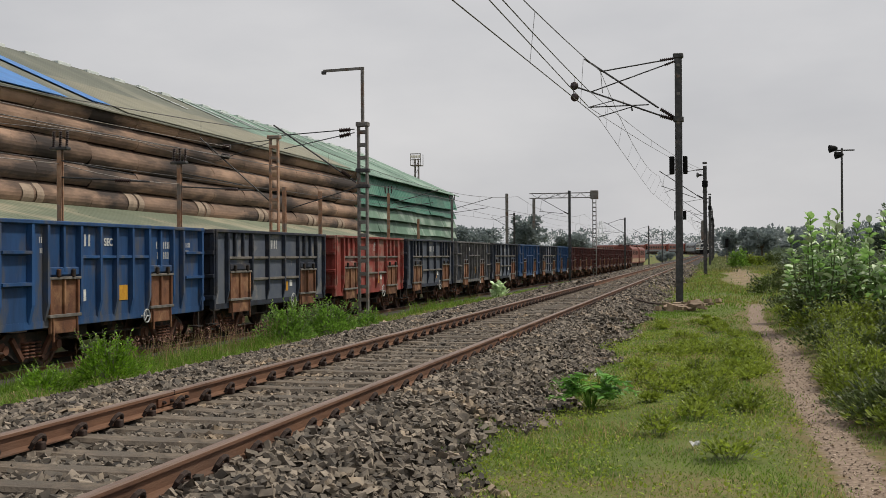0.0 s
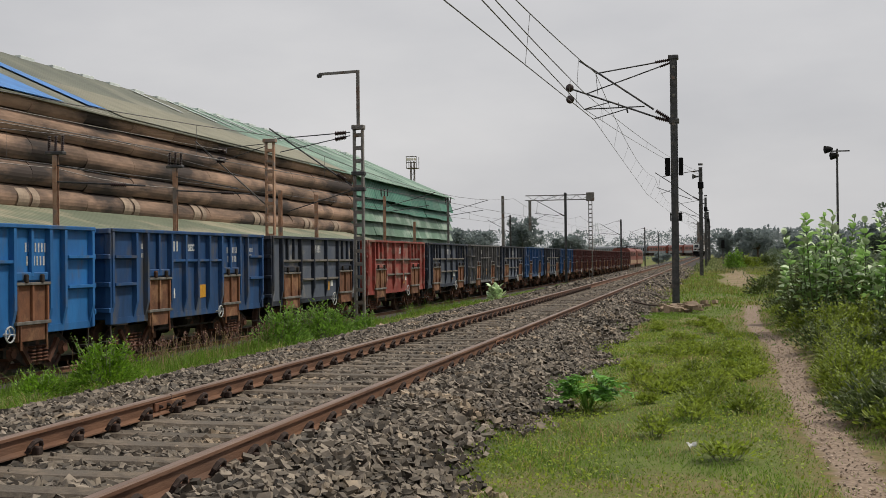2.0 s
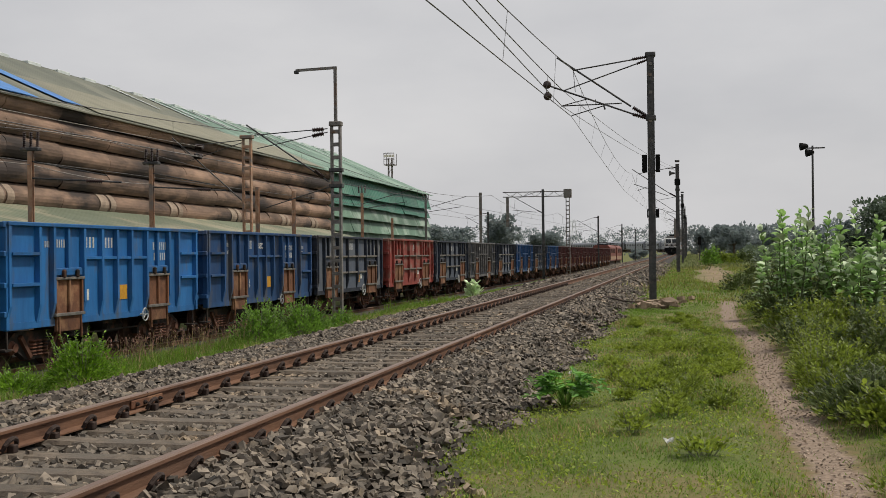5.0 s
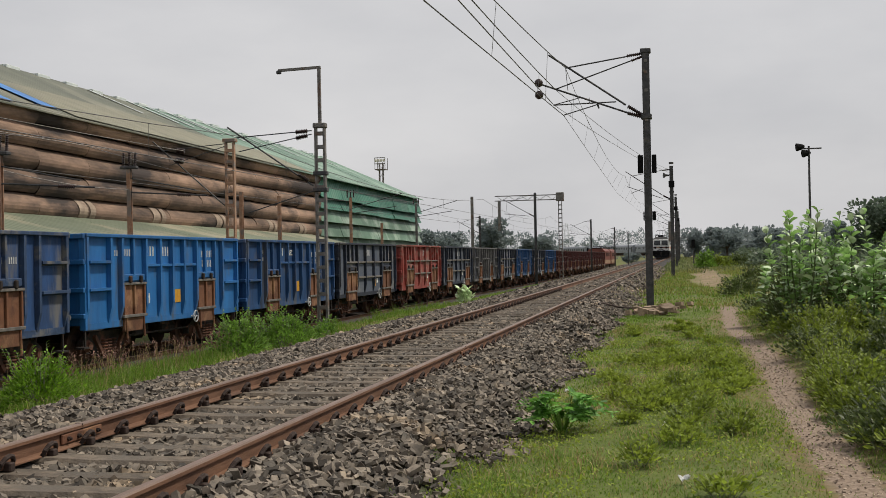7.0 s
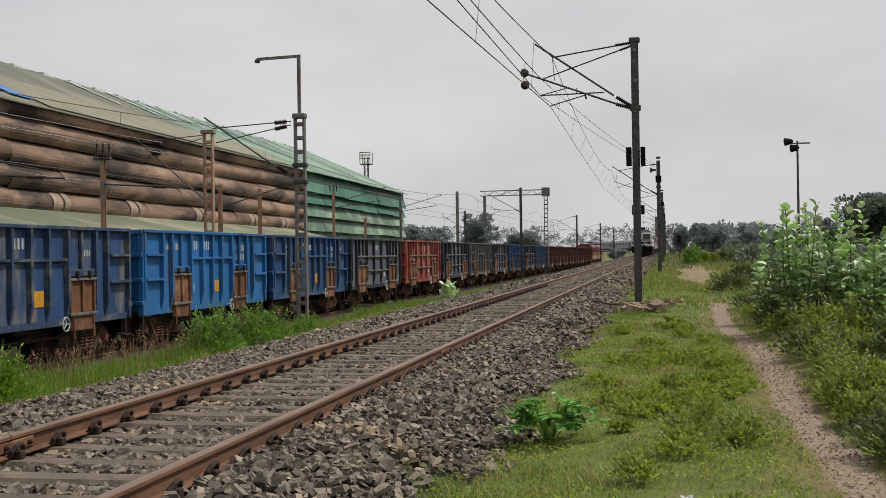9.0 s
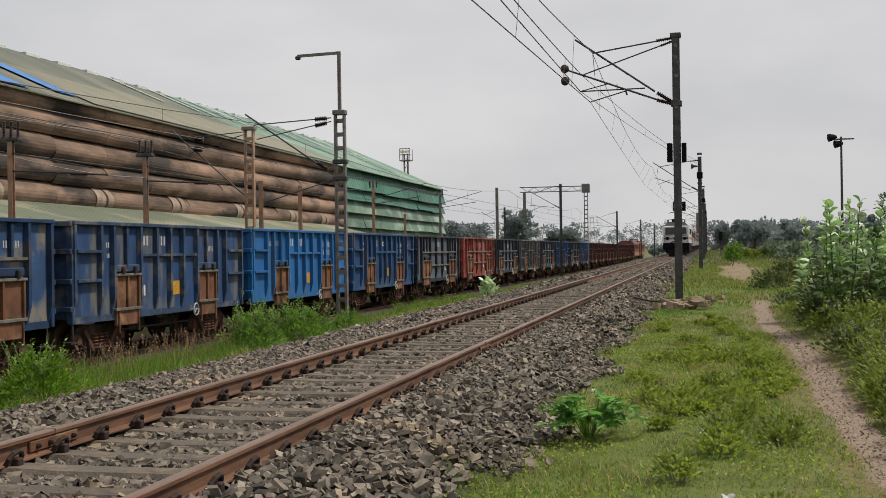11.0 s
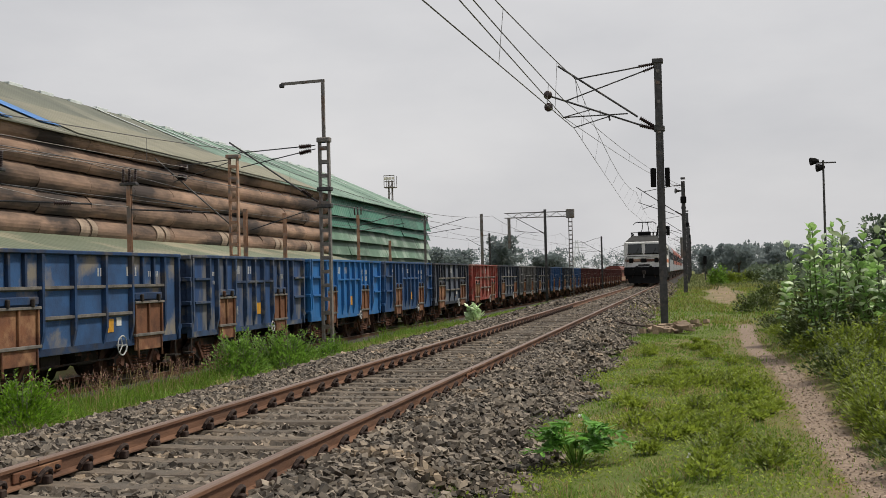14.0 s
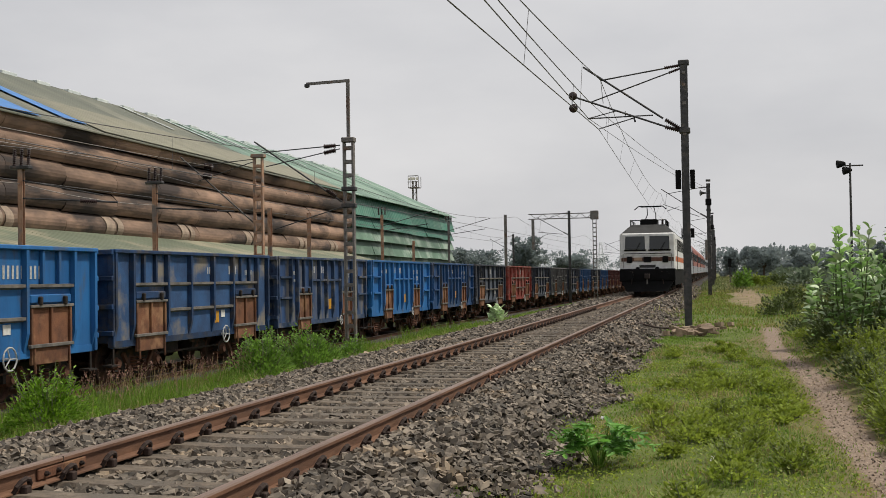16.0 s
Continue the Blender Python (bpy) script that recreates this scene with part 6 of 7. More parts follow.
def leaves(points, normals, length, width, rng, fold=0.25):
    """Pointed folded leaves: six corners, two quads each."""
    n = len(points)
    d = normals + rng.normal(0, 0.25, (n, 3))
    d /= np.linalg.norm(d, axis=1)[:, None]
    u = np.cross(d, rng.normal(size=(n, 3)) * 0.4 + np.array([0, 0, 1]))
    u /= np.linalg.norm(u, axis=1)[:, None] + 1e-6
    w = np.cross(u, d)
    L = (length * rng.uniform(0.6, 1.3, n))[:, None]
    W = (width * rng.uniform(0.7, 1.2, n))[:, None]
    up = w * fold * W
    V = np.stack([points, points + d * L * 0.35 + u * W + up, points + d * L * 0.75 + u * W * 0.75 + up, points + d * L,
                  points + d * L * 0.75 - u * W * 0.75 + up, points + d * L * 0.35 - u * W + up], 1)
    F = (np.arange(n) * 6)[:, None, None] + np.array([(0, 1, 2, 3), (0, 3, 4, 5)])[None]
    return V.reshape(-1, 3), F.reshape(-1, 4)


def foliage(name, V, F, mat, parent=None, label="", kind=""):
    ob = bulk(name, V, F, mat, label, "", False, kind)
    ob.parent = parent
    return ob


def right_grass(x, y):
    off = np.abs(x - np.interp(y, [p[0] for p in PATH_LINE], [p[1] for p in PATH_LINE]))
    path = off < 0.2 + 0.05 * np.sin(y * 2.3) + 0.03 * np.sin(y * 7.1)
    edge = np.clip((x + 1.95 - 0.25 * np.sin(y * 1.1 + 1) - 0.1 * np.sin(y * 3.7)) / 0.35, 0, 1)
    return np.where(path & (y < 38), 0.03, edge * np.where((y < 38) & (off < 0.5), 0.55, 1.0))


def open_earth(x, y):
    d = ((x - 1.6 + 0.3 * np.sin(y * 0.3)) / 1.2) ** 2 + ((y - 80 + 5 * np.sin(x * 2.1)) / 23) ** 2
    return np.clip((d - 0.75) / 0.5, 0.02, 1)


def left_grass(x, y):
    return np.clip((-8.55 - 0.3 * np.sin(y * 1.7) - x) / 0.5, 0, 1)


def build_grass():
    blades("lawn_grass", 80000, (-2.1, 3.4), (4.5, 15), 0.055, 0.0042, 11, M["grass"], "short green grazed grass beside the track", right_grass, 1.4)
    blades("lawn_grass", 58000, (-2.1, 6), (15, 34), 0.07, 0.008, 12, M["grass"], "short green grazed grass beside the track", right_grass, 0.9)
    blades("lawn_grass", 34000, (-2.1, 10), (34, 95), 0.11, 0.017, 13, M["grass"], "short green grazed grass beside the track", lambda x, y: right_grass(x, y) * open_earth(x, y), 0.8)
    blades("lawn_grass", 19000, (-2.1, 9), (38, 110), 0.2, 0.016, 20, M["grass_dry"], "brownish seeding grass beside the bare earth", open_earth, 0.8, 0.5)
    blades("lawn_grass", 24000, (-2.0, 30), (95, 300), 0.35, 0.06, 21, M["grass_far"], "rough green grass farther along the line", None, 0.8)
    low = np.random.default_rng(22)
    n = 26000
    x, y = low.uniform(-1.9, 1.0, n), low.uniform(5, 24, n)
    k = (low.random(n) < right_grass(x, y)) & (np.sin(x * 2.3 + 1.7 * np.sin(y * 0.9)) * np.sin(y * 1.3) + low.normal(0, 0.35, n) > 0.05)
    pts = np.stack([x[k], y[k], land(x[k], y[k]) + low.uniform(0.015, 0.07, k.sum())], 1)
    V, F = leaves(pts, low.normal(0, 1, pts.shape) + np.array([0, 0, 0.5]), 0.032, 0.011, low)
    tagged(foliage("lawn_herbs", V, F, M["leaf_weed"], None, "low yellow-green herbs creeping through the grass", "stuff"), category="herbs")
    blades("dry_grass", 15000, (-1.6, 2.6), (5, 30), 0.11, 0.004, 14, M["straw"], "dry straw-coloured grass tufts", right_grass, 0.9, 0.14)
    blades("verge_grass", 52000, (-13.6, -8.2), (9, 45), 0.17, 0.007, 15, M["grass"], "long rough grass between the tracks", left_grass, 0.7)
    blades("verge_grass", 22000, (-12.9, -8.2), (45, 140), 0.2, 0.022, 16, M["grass"], "long rough grass between the tracks", left_grass, 0.7)
    blades("dry_grass", 11000, (-12.0, -8.6), (9, 60), 0.2, 0.006, 17, M["straw"], "dry straw-coloured grass tufts", left_grass, 0.7, 0.2)
    blades("tall_grass", 4200, (-11.7, -9.8), (18.5, 27.0), 0.36, 0.006, 18, M["grass"], "tall thin grass beside the goods line", None, 0.55, 0.25)
    blades("tall_grass", 5200, (-13.2, -11.2), (17, 60), 0.4, 0.009, 23, M["grass"], "tall thin grass beside the goods line", None, 0.55, 0.3)
    # seed heads over the tall grass
    rng = np.random.default_rng(19)
    n = 230
    x, y = rng.uniform(-12.2, -10.4, n), np.concatenate([rng.uniform(19, 24.5, n // 2), rng.uniform(23, 30, n - n // 2)])
    z = land(x, y)
    root = thing("seeding_grass", "tall grass with drooping reddish seed heads", "grass", kind="stuff")
    s, p = Shape(), []
    for a, b, c in zip(x, y, z):
        h = rng.uniform(0.4, 0.75)
        dx, dy = rng.normal(0, 0.12, 2)
        s.tube((a, b, c), (a + dx, b + dy, c + h), 0.004, 4, 0.003, False)
        for k in range(7):
            p.append((a + dx * (1 + 0.06 * k), b + dy * (1 + 0.06 * k), c + h - 0.12 + 0.03 * k))
    part("stalks", s, M["straw"], root)
    p = np.array(p)
    V, F = leaves(p, rng.normal(0, 0.5, p.shape) + np.array([0.2, 0.1, 0.7]), 0.05, 0.012, rng)
    foliage("seed_heads", V, F, M["plume"], root)


def clump(rng, n, rx, ry, h, top=1.0):
    """Points through a low mound, denser outside, with directions outward and up."""
    a = rng.uniform(0, 2 * math.pi, n)
    r = rng.uniform(0.15, 1, n) ** 0.6
    t = rng.uniform(0, 1, n)
    shell = np.sqrt(np.clip(1 - t * t * 0.9, 0.05, 1))
    lob = 1 + 0.25 * np.sin(3 * a + rng.uniform(0, 6)) + 0.15 * np.sin(7 * a)
    P = np.stack([np.cos(a) * r * rx * shell * lob, np.sin(a) * r * ry * shell * lob, 0.04 + t * h * (0.75 + 0.25 * np.sin(4 * a + 2))], 1)
    D = np.stack([np.cos(a), np.sin(a), 0.3 + t * top], 1)
    return P, D


def shrub(name, label, x, y, rx, ry, h, n, leaf, width, mat, seed, shoots=14, category="bush", group=""):
    rng = np.random.default_rng(seed)
    z = float(land(np.array(x), np.array(y)))
    root = thing(name, label, category, pose(x, y, z), group)
    s = Shape()
    pts, dirs = clump(rng, n, rx, ry, h * 0.8)
    for k in range(shoots):
        a = rng.uniform(0, 2 * math.pi)
        tip = Vector((math.cos(a) * rx * rng.uniform(0.2, 0.95), math.sin(a) * ry * rng.uniform(0.2, 0.95), h * rng.uniform(0.65, 1.12)))
        foot = Vector((tip.x * 0.25, tip.y * 0.25, -0.03))
        s.tube(foot, tip, 0.006 + 0.004 * h, 5, 0.003)
        m = 16
        q = np.array([foot.lerp(tip, 0.35 + 0.65 * i / m) for i in range(m + 1)])
        b = rng.uniform(0, 2 * math.pi, m + 1)
        pts = np.concatenate([pts, q])
        dirs = np.concatenate([dirs, np.stack([np.cos(b), np.sin(b), 0.55 + 0 * b], 1)])
    tagged(part("stalk_tangle", s, M["stem"], root), kind="stuff")
    V, F = leaves(pts, dirs, leaf, width, rng)
    foliage("foliage", V, F, mat, root)
    return root


def build_bushes():
    shrub("bush", "bushy light green shrub at the foot of the ballast", -10.4, 17.8, 0.72, 0.62, 0.95, 2600, 0.075, 0.017, M["leaf_bush"], 21, 34)
    shrub("bush", "low light green shrub in rough grass", -11.2, 17.0, 0.5, 0.5, 0.5, 900, 0.07, 0.017, M["leaf_bush"], 22, 16)
    shrub("bush", "upright bright green shrub beside the braced mast", -10.5, 27.0, 0.75, 0.7, 1.1, 2300, 0.095, 0.02, M["leaf_bright"], 23, 40)
    shrub("bush", "upright bright green shrub beside the braced mast", -10.0, 28.9, 0.95, 0.8, 1.0, 2600, 0.095, 0.02, M["leaf_bright"], 24, 40)
    shrub("bush", "small green shrub near the braced mast", -10.2, 33.0, 0.4, 0.4, 0.6, 500, 0.09, 0.02, M["leaf_bright"], 25, 12)
    shrub("milkweed", "small pale broad-leaved shrub beside the goods line", -11.7, 63.5, 0.4, 0.4, 0.75, 90, 0.3, 0.1, M["leaf_calo_sheen"], 26, 9)
    rng = np.random.default_rng(30)
    # a low plant with feathered leaves at the edge of the stones
    x, y = -1.22, 11.85
    root = thing("feather_leaved_plant", "low bright green plant with feathered leaves at the ballast's edge", "plant", pose(x, y, float(land(np.array(x), np.array(y)))))
    s, P, D = Shape(), [], []
    for k in range(34):
        a = rng.uniform(0, 2 * math.pi)
        r, h = rng.uniform(0.2, 0.5), rng.uniform(0.1, 0.36)
        tip = Vector((math.cos(a) * r, math.sin(a) * r, h))
        midp = Vector((tip.x * 0.42, tip.y * 0.42, h * 1.12 + 0.02))
        s.tube((tip.x * 0.05, tip.y * 0.05, 0), midp, 0.005, 5, 0.004)
        s.tube(midp, tip, 0.004, 5, 0.002)
        side = Vector((-math.sin(a), math.cos(a), 0.1))
        for i in range(9):
            q = midp.lerp(tip, i / 8)
            for sg in (-1, 1):
                P.append(q)
                D.append(side * sg + Vector((math.cos(a), math.sin(a), 0)) * 0.45 + Vector((0, 0, -0.15)))
    tagged(part("stalk_tangle", s, M["leaf_bright"], root), kind="stuff")
    V, F = leaves(np.array(P), np.array(D), 0.115, 0.02, rng)
    foliage("leaflet_mass", V, F, M["leaf_feather"], root, "", "stuff")
    # weeds through the lawn
    for k in range(60):
        x, y = rng.uniform(-1.1, 0.75), rng.uniform(8.5, 30)
        if k < 30:
            x, y = rng.uniform(-0.5, 0.75), rng.uniform(13, 21)
        sz = rng.uniform(0.10, 0.24)
        shrub("weed", "small yellow-green weed in the grass", x, y, sz * 1.2, sz * 1.2, sz * rng.uniform(0.5, 1.0), 210, 0.05, 0.014, M["leaf_weed"], 100 + k, 9, "weed", "weeds in the lawn")
    for k in range(16):
        x, y = rng.uniform(-0.75, 0.7), rng.uniform(10.5, 19)
        sz = rng.uniform(0.14, 0.27)
        shrub("weed", "dull green weed clump in the grass", x, y, sz * 1.3, sz * 1.2, sz * rng.uniform(0.6, 1.1), 260, 0.045, 0.012, M["leaf_herb"] if k % 2 else M["leaf_weed"], 500 + k, 11, "weed", "weeds in the lawn")
    # undergrowth beyond the path
    for k in range(84):
        y = rng.uniform(7.5, 34)
        x = 1.95 + rng.uniform(0, 1) ** 1.3 * (0.7 + y * 0.14)
        h = rng.uniform(0.3, 0.75) * (1.0 if x > 2.3 else 0.6)
        shrub("undergrowth", "tangled olive-green herbs beside the path", x, y, rng.uniform(0.4, 0.75), rng.uniform(0.4, 0.75), h, 640, 0.072, 0.02, M["leaf_herb"] if k % 3 else M["leaf_dull"], 200 + k, 18, "undergrowth", "herbs beside the path")
    for k in range(30):
        y = rng.uniform(12.0, 23.0)
        x = rng.uniform(1.62, 1.8) + max(0, y - 14) * 0.1 * rng.uniform(0.2, 1.1)
        shrub("undergrowth", "low yellow-green herbs at the path's edge", x, y, 0.28, 0.34, rng.uniform(0.22, 0.5), 420, 0.05, 0.014, M["leaf_herb"], 300 + k, 12, "undergrowth", "herbs beside the path")
    for k in range(34):
        y = rng.uniform(7.2, 14.5)
        x = rng.uniform(1.58, 2.9)
        shrub("undergrowth", "low dull herbs and dry stalks at the path's edge", x, y, 0.3, 0.3, rng.uniform(0.1, 0.26) + max(0, x - 1.8) * 0.2, 420, 0.04, 0.011, M["leaf_dull"] if k % 2 else M["leaf_herb"], 400 + k, 12, "undergrowth", "herbs beside the path")
    shrub("bush", "small dark shrub beside the dirt patch", 2.1, 46.0, 0.9, 0.8, 0.75, 900, 0.12, 0.03, M["leaf_dull"], 61, 10)
    shrub("bush", "small dark shrub beside the dirt patch", 3.4, 58.0, 1.2, 1.0, 1.0, 900, 0.14, 0.035, M["leaf_dull"], 62, 10)
    shrub("bush", "pale green shrub near the far end of the path", 1.9, 110.0, 0.9, 0.9, 1.7, 700, 0.24, 0.07, M["leaf_bright"], 63, 14)
    shrub("bush", "pale green shrub near the far end of the path", 3.4, 114.0, 1.3, 1.0, 1.2, 700, 0.24, 0.07, M["leaf_herb"], 64, 12)
    shrub("bush", "dark low shrub near the far end of the path", 5.2, 118.0, 1.7, 1.2, 1.3, 800, 0.22, 0.06, M["leaf_dull"], 65, 10)
    shrub("bush", "dark low shrub near the far end of the path", 8.0, 125.0, 2.0, 1.4, 1.7, 900, 0.24, 0.07, M["leaf_dull"], 66, 10)


M["leaf_feather"] = leafy("leaf_feather", (0.16, 0.36, 0.06), (0.075, 0.2, 0.03), 0.35)
M["leaf_weed"] = leafy("leaf_weed", (0.29, 0.36, 0.05), (0.18, 0.24, 0.035), 0.5)
M["grass_far"] = leafy("grass_far", (0.19, 0.225, 0.085), (0.12, 0.145, 0.055), 0.4)
M["grass_dry"] = leafy("grass_dry", (0.27, 0.28, 0.07), (0.17, 0.17, 0.045), 0.4)
M["leaf_dull"] = leafy("leaf_dull", (0.10, 0.135, 0.04), (0.055, 0.08, 0.025), 0.35)


def build_milkweed():
    """The broad-leaved shrubs over the path: stems with pairs of large oval leaves."""
    rng = np.random.default_rng(40)
    def leaf_mesh(seed):
        g = np.random.default_rng(seed)
        s = Shape()
        L, W = 0.205, 0.07
        rows = [(0.0, 0.35), (0.18, 0.85), (0.45, 1.0), (0.75, 0.8), (0.93, 0.4), (1.0, 0.08)]
        pts = []
        for t, w in rows:
            z = 0.035 * math.sin(t * 2.6) + g.normal(0, 0.002)
            pts += [(-W * w, t * L, z + 0.016 * w), (0, t * L, z), (W * w, t * L, z + 0.016 * w)]
        s.add(pts, [(3 * i + j, 3 * i + j + 1, 3 * i + j + 4, 3 * i + j + 3) for i in range(5) for j in range(2)])
        return s.mesh("leaf", M["leaf_calo_sheen"] if seed % 5 in (0, 2) else M["leaf_calo_deep"], True)
    meshes = [leaf_mesh(k) for k in range(5)]
    for (x, y, h, spread, stems) in ((2.25, 24.0, 2.3, 1.0, 17), (3.5, 23.5, 2.25, 1.1, 18), (4.4, 26.5, 2.3, 1.0, 12), (3.0, 27.5, 2.15, 0.9, 10), (5.4, 29.0, 2.3, 1.0, 9), (2.1, 28.0, 1.6, 0.7, 7)):
        z = float(land(np.array(x), np.array(y)))
        root = thing("milkweed_shrub", "tall shrub with large pale oval leaves over the path", "bush", pose(x, y, z), "broad-leaved shrubs")
        count = 0
        for k in range(stems):
            a = 2 * math.pi * k / stems + rng.uniform(-0.3, 0.3)
            r = spread * rng.uniform(0.15, 1.0)
            foot = Vector((0.15 * math.cos(a), 0.15 * math.sin(a), -0.05))
            tip = Vector((r * math.cos(a), r * math.sin(a), h * rng.uniform(0.45, 1.03)))
            mid = foot.lerp(tip, 0.5) + Vector((math.cos(a), math.sin(a), 0)) * 0.12
            part("stem", Shape().tube(foot, mid, 0.022, 6, 0.016).tube(mid, tip, 0.016, 6, 0.008), M["stem_green"], root)
            m = 14
            for i in range(m):
                t = 0.2 + 0.8 * (i / (m - 1)) ** 0.75
                p = foot.lerp(mid, t * 2) if t < 0.5 else mid.lerp(tip, t * 2 - 1)
                b = a + i * math.pi / 2 + rng.uniform(-0.25, 0.25)
                for sg in (0, math.pi):
                    if rng.random() < 0.12:
                        continue
                    lift = 8 + 30 * max(0.0, t - 0.55) / 0.45 + rng.uniform(-16, 14)
                    mm = Matrix.Translation(p) @ pose(0, 0, 0, 0, 0, math.degrees(b + sg) - 90) @ pose(0, 0, 0, lift, rng.uniform(-25, 25), 0)
                    sc = rng.uniform(0.75, 1.25) * (0.75 if t > 0.95 else 1.0)
                    part("leaf", meshes[int(rng.integers(0, 5))], None, root, at=mm @ Matrix.Scale(sc, 4))
                    count += 1
    # climbers and low stuff under them
    for k, (x, y, h) in enumerate(((2.2, 24.9, 1.3), (3.0, 24.8, 1.45), (3.9, 24.6, 1.5), (4.9, 26.0, 1.5), (2.4, 27.4, 1.4), (5.6, 27.4, 1.6), (6.6, 29.0, 1.6), (3.4, 26.6, 1.6))):
        shrub("undergrowth", "dark tangled leaves under the broad-leaved shrubs", x, y, 0.7, 0.6, h, 1500, 0.085, 0.024, M["leaf_dull"], 70 + k, 16, "undergrowth", "herbs beside the path")


M["leaf_scrub"] = leafy("leaf_scrub", (0.15, 0.195, 0.13), (0.09, 0.125, 0.085), 0.4)
M["stem_green"] = material("stem_green", (0.12, 0.15, 0.07), (0.07, 0.09, 0.045), 0.8, 0, 8, 0.2)
M["stem"] = material("stem", (0.22, 0.24, 0.15), (0.14, 0.15, 0.09), 0.8, 0, 8, 0.2)


# ---------------------------------------------------------------- trees
def tree(seed, h, spread, mat, label, n=5600, leaf=0.48):
    rng = np.random.default_rng(seed)
    root = thing("tree", label, "tree", group="trees along the horizon")
    s = Shape()
    fork = h * rng.uniform(0.22, 0.34)
    s.tube((0, 0, -0.3), (rng.normal(0, 0.1), rng.normal(0, 0.1), fork), h * 0.035, 8, h * 0.024)
    P, D = [], []
    for k in range(9):
        a = 2 * math.pi * k / 9 + rng.uniform(-0.4, 0.4)
        r = spread * rng.uniform(0.25, 0.85)
        tip = np.array([math.cos(a) * r, math.sin(a) * r, h * rng.uniform(0.32, 0.86)])
        s.tube((0, 0, fork * 0.95), tuple(tip), h * 0.015, 6, h * 0.005)
        for j in range(3):
            c = tip + rng.normal(0, 1, 3) * np.array([spread, spread, h * 0.5]) * 0.2
            m = n // 27
            d = rng.normal(size=(m, 3))
            d /= np.linalg.norm(d, axis=1)[:, None]
            rad = np.array([spread * 0.36, spread * 0.36, h * 0.15]) * rng.uniform(0.6, 1.15)
            P.append(c + d * rad * rng.uniform(0.5, 1.0, (m, 1)))
            D.append(d + np.array([0, 0, 0.15]))
    part("trunk", s, M["bark"], root)
    V, F = leaves(np.concatenate(P), np.concatenate(D), leaf, leaf * 0.42, rng, 0.1)
    foliage("crown", V, F, mat, root)
    return root


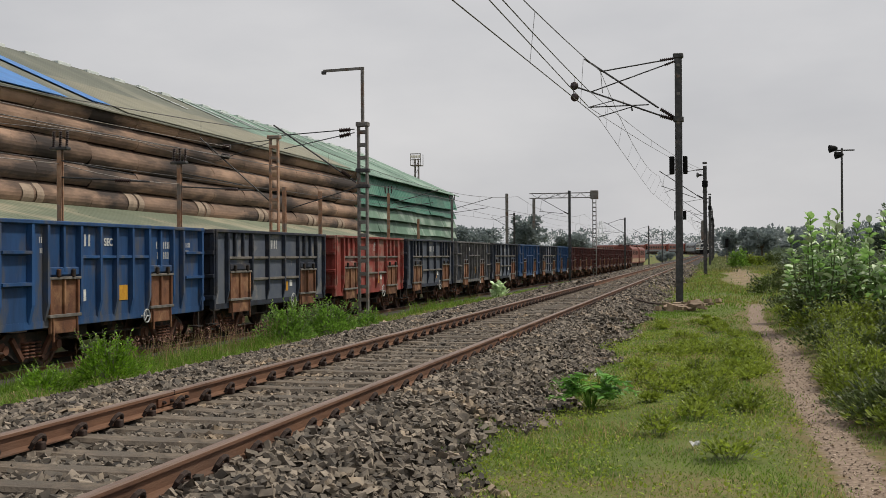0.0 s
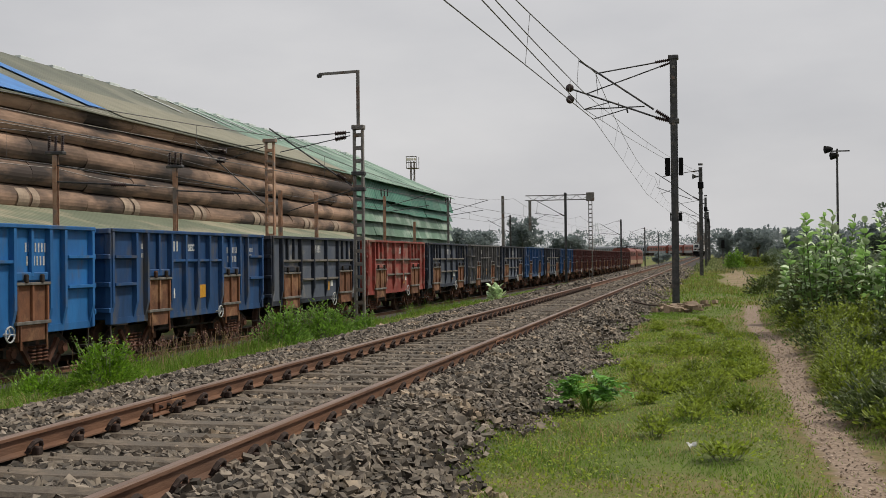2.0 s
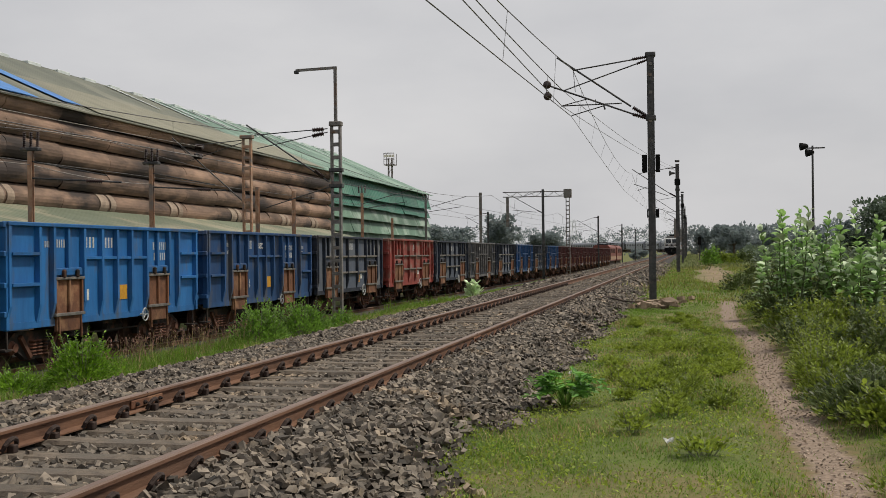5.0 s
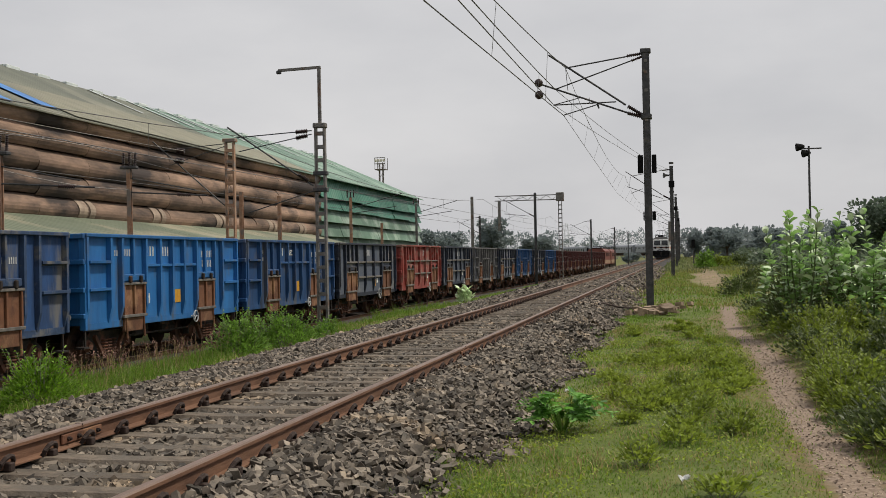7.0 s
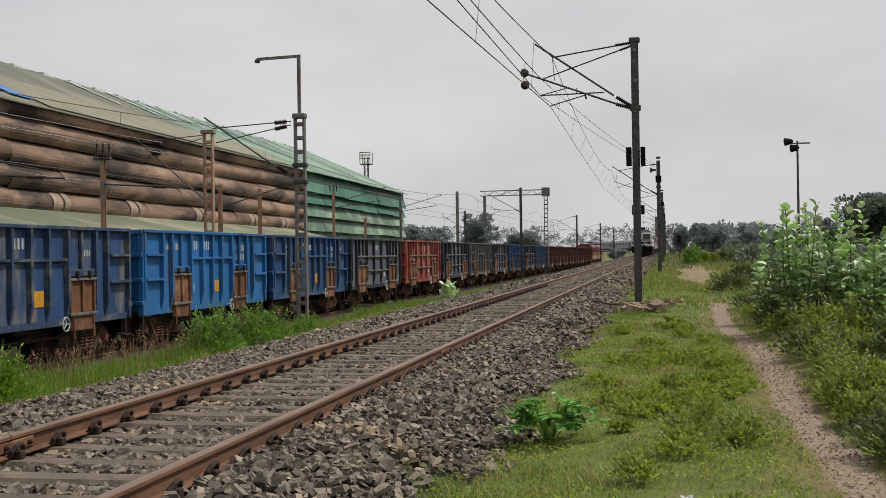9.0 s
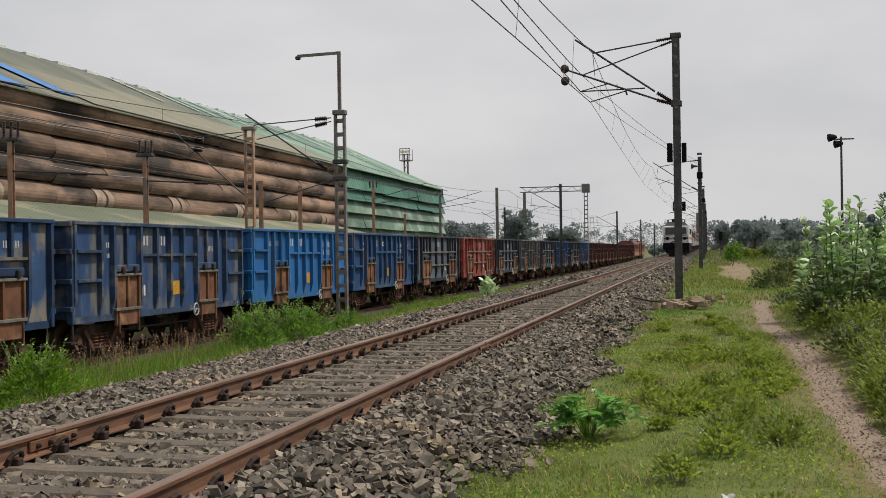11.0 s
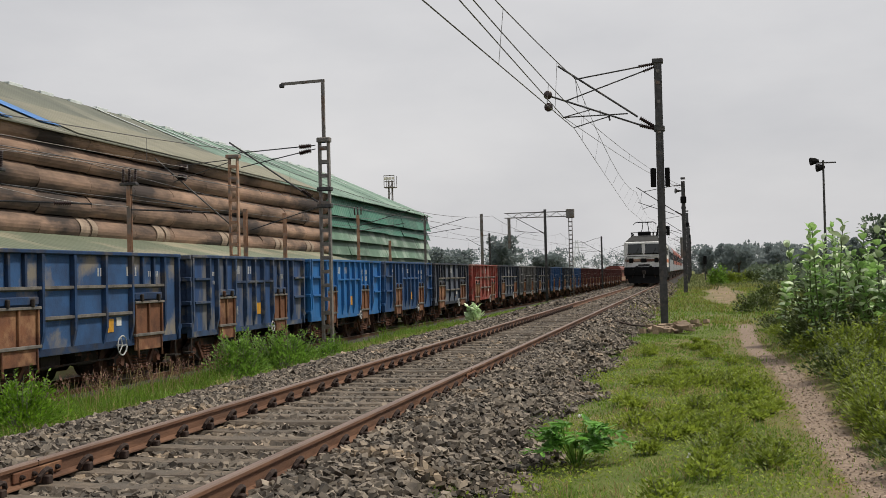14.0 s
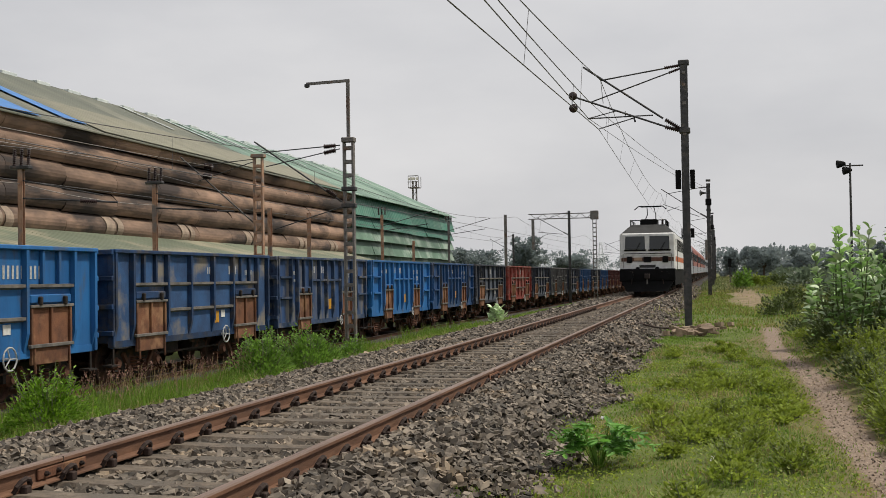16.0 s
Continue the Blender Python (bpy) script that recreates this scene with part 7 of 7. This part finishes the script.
def build_trees():
    rng = random.Random(6)
    kinds = [tree(1, 10, 4.6, M["leaf_tree_haze"], "broad-crowned distant tree, its green paled with painted haze"), tree(2, 9, 3.6, M["leaf_tree_haze"], "rounded distant tree, its green paled with painted haze"),
             tree(3, 11, 5.2, M["leaf_tree_haze"], "spreading distant tree, its green paled with painted haze"), tree(4, 7, 4.4, M["leaf_far_haze"], "low bushy tree in the distance"), tree(5, 9.5, 5.4, M["leaf_near"], "dark green bushy tree beyond the path")]
    places = [(-49, 240, 1.0, 0), (-38.3, 240, 1.1, 1), (-30, 246, 0.72, 2), (-52, 250, 0.99, 2), (-60, 262, 0.90, 1), (-28, 250, 0.72, 3), (-24, 262, 0.63, 3),
              (-42, 262, 0.80, 3), (-20, 300, 0.80, 3), (-14, 330, 0.72, 3), (-66, 280, 0.90, 3),
              (10, 310, 0.68, 1), (20, 300, 0.83, 0), (28, 306, 0.68, 2), (36, 290, 0.72, 1), (44, 300, 0.79, 2), (55, 295, 0.79, 0), (15, 330, 0.72, 3), (66, 310, 0.79, 1), (30, 280, 0.50, 3), (48, 275, 0.58, 3),
              (19.6, 120, 0.74, 4), (16.2, 124, 0.52, 4), (24.5, 118, 0.82, 4), (12.6, 142, 0.4, 4), (29, 118, 0.85, 4), (9.2, 262, 0.74, 0), (6.3, 268, 0.62, 1), (18.5, 262, 0.62, 0), (23, 258, 0.66, 2), (2.5, 270, 0.55, 1), (13.5, 266, 0.6, 3), (22, 135, 0.65, 1), (32, 130, 0.82, 2), (28, 150, 0.73, 3), (38, 160, 0.82, 0), (14, 150, 0.37, 3), (17, 165, 0.41, 3)]
    used = set()
    for x, y, sc, k in places:
        m = pose(x, y, float(land(np.array(x), np.array(y))), 0, 0, rng.uniform(0, 360)) @ Matrix.Scale(sc, 4)
        if k in used:
            copy_thing(kinds[k], m)
        else:
            kinds[k].matrix_basis = m
            used.add(k)
    # the far belt of woods, too dense to count
    g = np.random.default_rng(50)
    P, D = [], []
    for x in np.arange(-300, 230, 4.2):
        y = (640 if x < 12 else 400) + g.uniform(-25, 40)
        h = g.uniform(6.5, 12.0) * (1.3 if x < 12 else 1.0)
        m = 420
        d = g.normal(size=(m, 3))
        d /= np.linalg.norm(d, axis=1)[:, None]
        P.append(np.array([x, y, h * 0.5 - 1.5]) + d * np.array([4.6, 3, h * 0.55]) * g.uniform(0.6, 1.0, (m, 1)))
        D.append(d)
    for x in np.arange(2, 130, 3.4):
        y = 305 + g.uniform(-20, 25)
        h = g.uniform(4.5, 9.0)
        m = 520
        d = g.normal(size=(m, 3))
        d /= np.linalg.norm(d, axis=1)[:, None]
        P.append(np.array([x, y, h * 0.5 - 1]) + d * np.array([3.6, 3, h * 0.55]) * g.uniform(0.5, 1.0, (m, 1)))
        D.append(d)
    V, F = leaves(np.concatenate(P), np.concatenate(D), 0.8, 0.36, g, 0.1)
    bulk("far_woods", V, F, M["leaf_far_haze"], "hazy belt of distant woods", "woods")
    # scrub along the right-hand margin and beyond the goods line
    P, D = [], []
    for k in range(150):
        if k < 95:
            x, y, h = g.uniform(5, 32), g.uniform(45, 230), g.uniform(0.8, 2.2)
            if x < 5 + (y - 45) * 0.03:
                continue
        else:
            x, y, h = g.uniform(-70, -24), g.uniform(150, 330), g.uniform(2.0, 4.5)
        m = 260
        d = g.normal(size=(m, 3))
        d /= np.linalg.norm(d, axis=1)[:, None]
        d[:, 2] = np.abs(d[:, 2])
        P.append(np.array([x, y, float(land(np.array(x), np.array(y)))]) + d * np.array([h * 1.2, h * 1.2, h]) * g.uniform(0.6, 1.0, (m, 1)))
        D.append(d)
    V, F = leaves(np.concatenate(P), np.concatenate(D), 0.42, 0.15, g, 0.1)
    bulk("scrub", V, F, M["leaf_scrub"], "rough green scrub along the margins of the line", "scrub")


# ---------------------------------------------------------------- small loose things
def build_clutter():
    rng = random.Random(12)
    for k in range(24):
        x, y = -0.75 + rng.uniform(-0.8, 1.0), 34.2 + rng.uniform(-1.6, 1.7)
        n = rng.randint(5, 7)
        r = rng.uniform(0.1, 0.27)
        ring = [(r * rng.uniform(0.7, 1.15) * math.cos(2 * math.pi * i / n), r * rng.uniform(0.6, 1.0) * math.sin(2 * math.pi * i / n)) for i in range(n)]
        t = rng.uniform(0.06, 0.13)
        s = Shape().add([(a, b, z) for z in (-t / 2, t / 2) for a, b in ring], [tuple(range(n - 1, -1, -1)), tuple(range(n, 2 * n))] + [(i, (i + 1) % n, n + (i + 1) % n, n + i) for i in range(n)])
        ob = part("stone_slab", s, M["slab"], None)
        tagged(ob, "broken brown stone slab lying at the mast's foot", "stone", "slabs at the mast's foot")
        ob.matrix_basis = pose(x, y, float(land(np.array(x), np.array(y))) + t * 0.45 + rng.uniform(0, 0.16), rng.uniform(-16, 16), rng.uniform(-16, 16), rng.uniform(0, 360))
    cable = part("bond_cable", Shape().pipe([(-3.1, 33.2, -0.12), (-2.8, 33.6, -0.13), (-2.3, 34.6, -0.14), (-1.9, 35.6, -0.3), (-1.4, 36.3, -0.38), (-1.1, 36.5, -0.36)], 0.03, 6), M["clip"], None)
    tagged(cable, "dark bond cable lying across the ballast to the mast", "cable")
    for x, y, w in ((-0.2, 11.68, 0.055), (-0.02, 9.05, 0.05), (-1.5, 15.2, 0.04)):
        s = Shape()
        n = 6
        g = random.Random(int(x * 100) + 7)
        pts = [(w * (i / n - 0.5) * 2, w * (j / n - 0.5) * 1.3, g.uniform(0.0, 0.045)) for i in range(n) for j in range(n)]
        pts += [(a, b, c - 0.004) for a, b, c in pts]
        fs = [(i * n + j, i * n + n + j, i * n + n + j + 1, i * n + j + 1) for i in range(n - 1) for j in range(n - 1)]
        fs += [tuple(n * n + q for q in reversed(f)) for f in fs]
        s.add(pts, fs)
        ob = part("litter", s, M["paper"], None)
        tagged(ob, "crumpled scrap of white plastic on the grass", "litter", "scraps on the grass")
        ob.matrix_basis = pose(x, y, float(land(np.array(x), np.array(y))) + 0.035, 8, -6, g.uniform(0, 90))
    for k in range(60):
        x, y = rng.uniform(0.95, 1.42), rng.uniform(6, 26)
        s = Shape().lathe((0, 0, -0.02), (0, 0, 1), [(0, 0.007), (0.008, 0.014), (0.016, 0.01), (0.02, 0.005)], 6)
        ob = part("pebble", s, M["slab"], None)
        tagged(ob, "small pale pebble on the earth path", "pebble", "pebbles on the path")
        ob.matrix_basis = pose(x, y, float(land(np.array(x), np.array(y))) + 0.02, rng.uniform(-30, 30), 0, rng.uniform(0, 360)) @ Matrix.Diagonal((rng.uniform(0.6, 1.5), rng.uniform(0.6, 1.3), rng.uniform(0.5, 1), 1))


# ---------------------------------------------------------------- put together
build_ground()
build_shed()
build_goods_train()
build_passenger_train()
build_masts()
build_wires()
build_track()
build_trees()
build_bushes()
build_milkweed()
build_grass()
build_clutter()
build_ballast()


# ---------------------------------------------------------------- what moves
def front_of_train(t):
    k = 16.0 - t
    return 69.0 + 13.2 * k + 0.42 * k * k


def motions():
    for ob, y in WAGONS:
        walk(ob, [(t, on_goods_line(y + SPEED * t)) for t in (0.0, 4.0, 8.0, 12.0, 16.0)])
        for w in ob.children:
            if w.name.startswith("wheelset"):
                x0, y0, z0 = w.location
                walk(w, [(k * 0.25, pose(x0, y0, z0, -math.degrees(SPEED * k * 0.25 / 0.5))) for k in range(65)])
    for ob, back in TRAIN:
        rows = []
        for k in range(33):
            t = k * 0.5
            y = front_of_train(t) + back
            turn = math.degrees(math.atan((far_bend(y + 16) - far_bend(y)) / 16.0))
            rows.append((t, pose(TRACK + far_bend(y), y, 0, 0, 0, -turn)))
        walk(ob, rows)


motions()
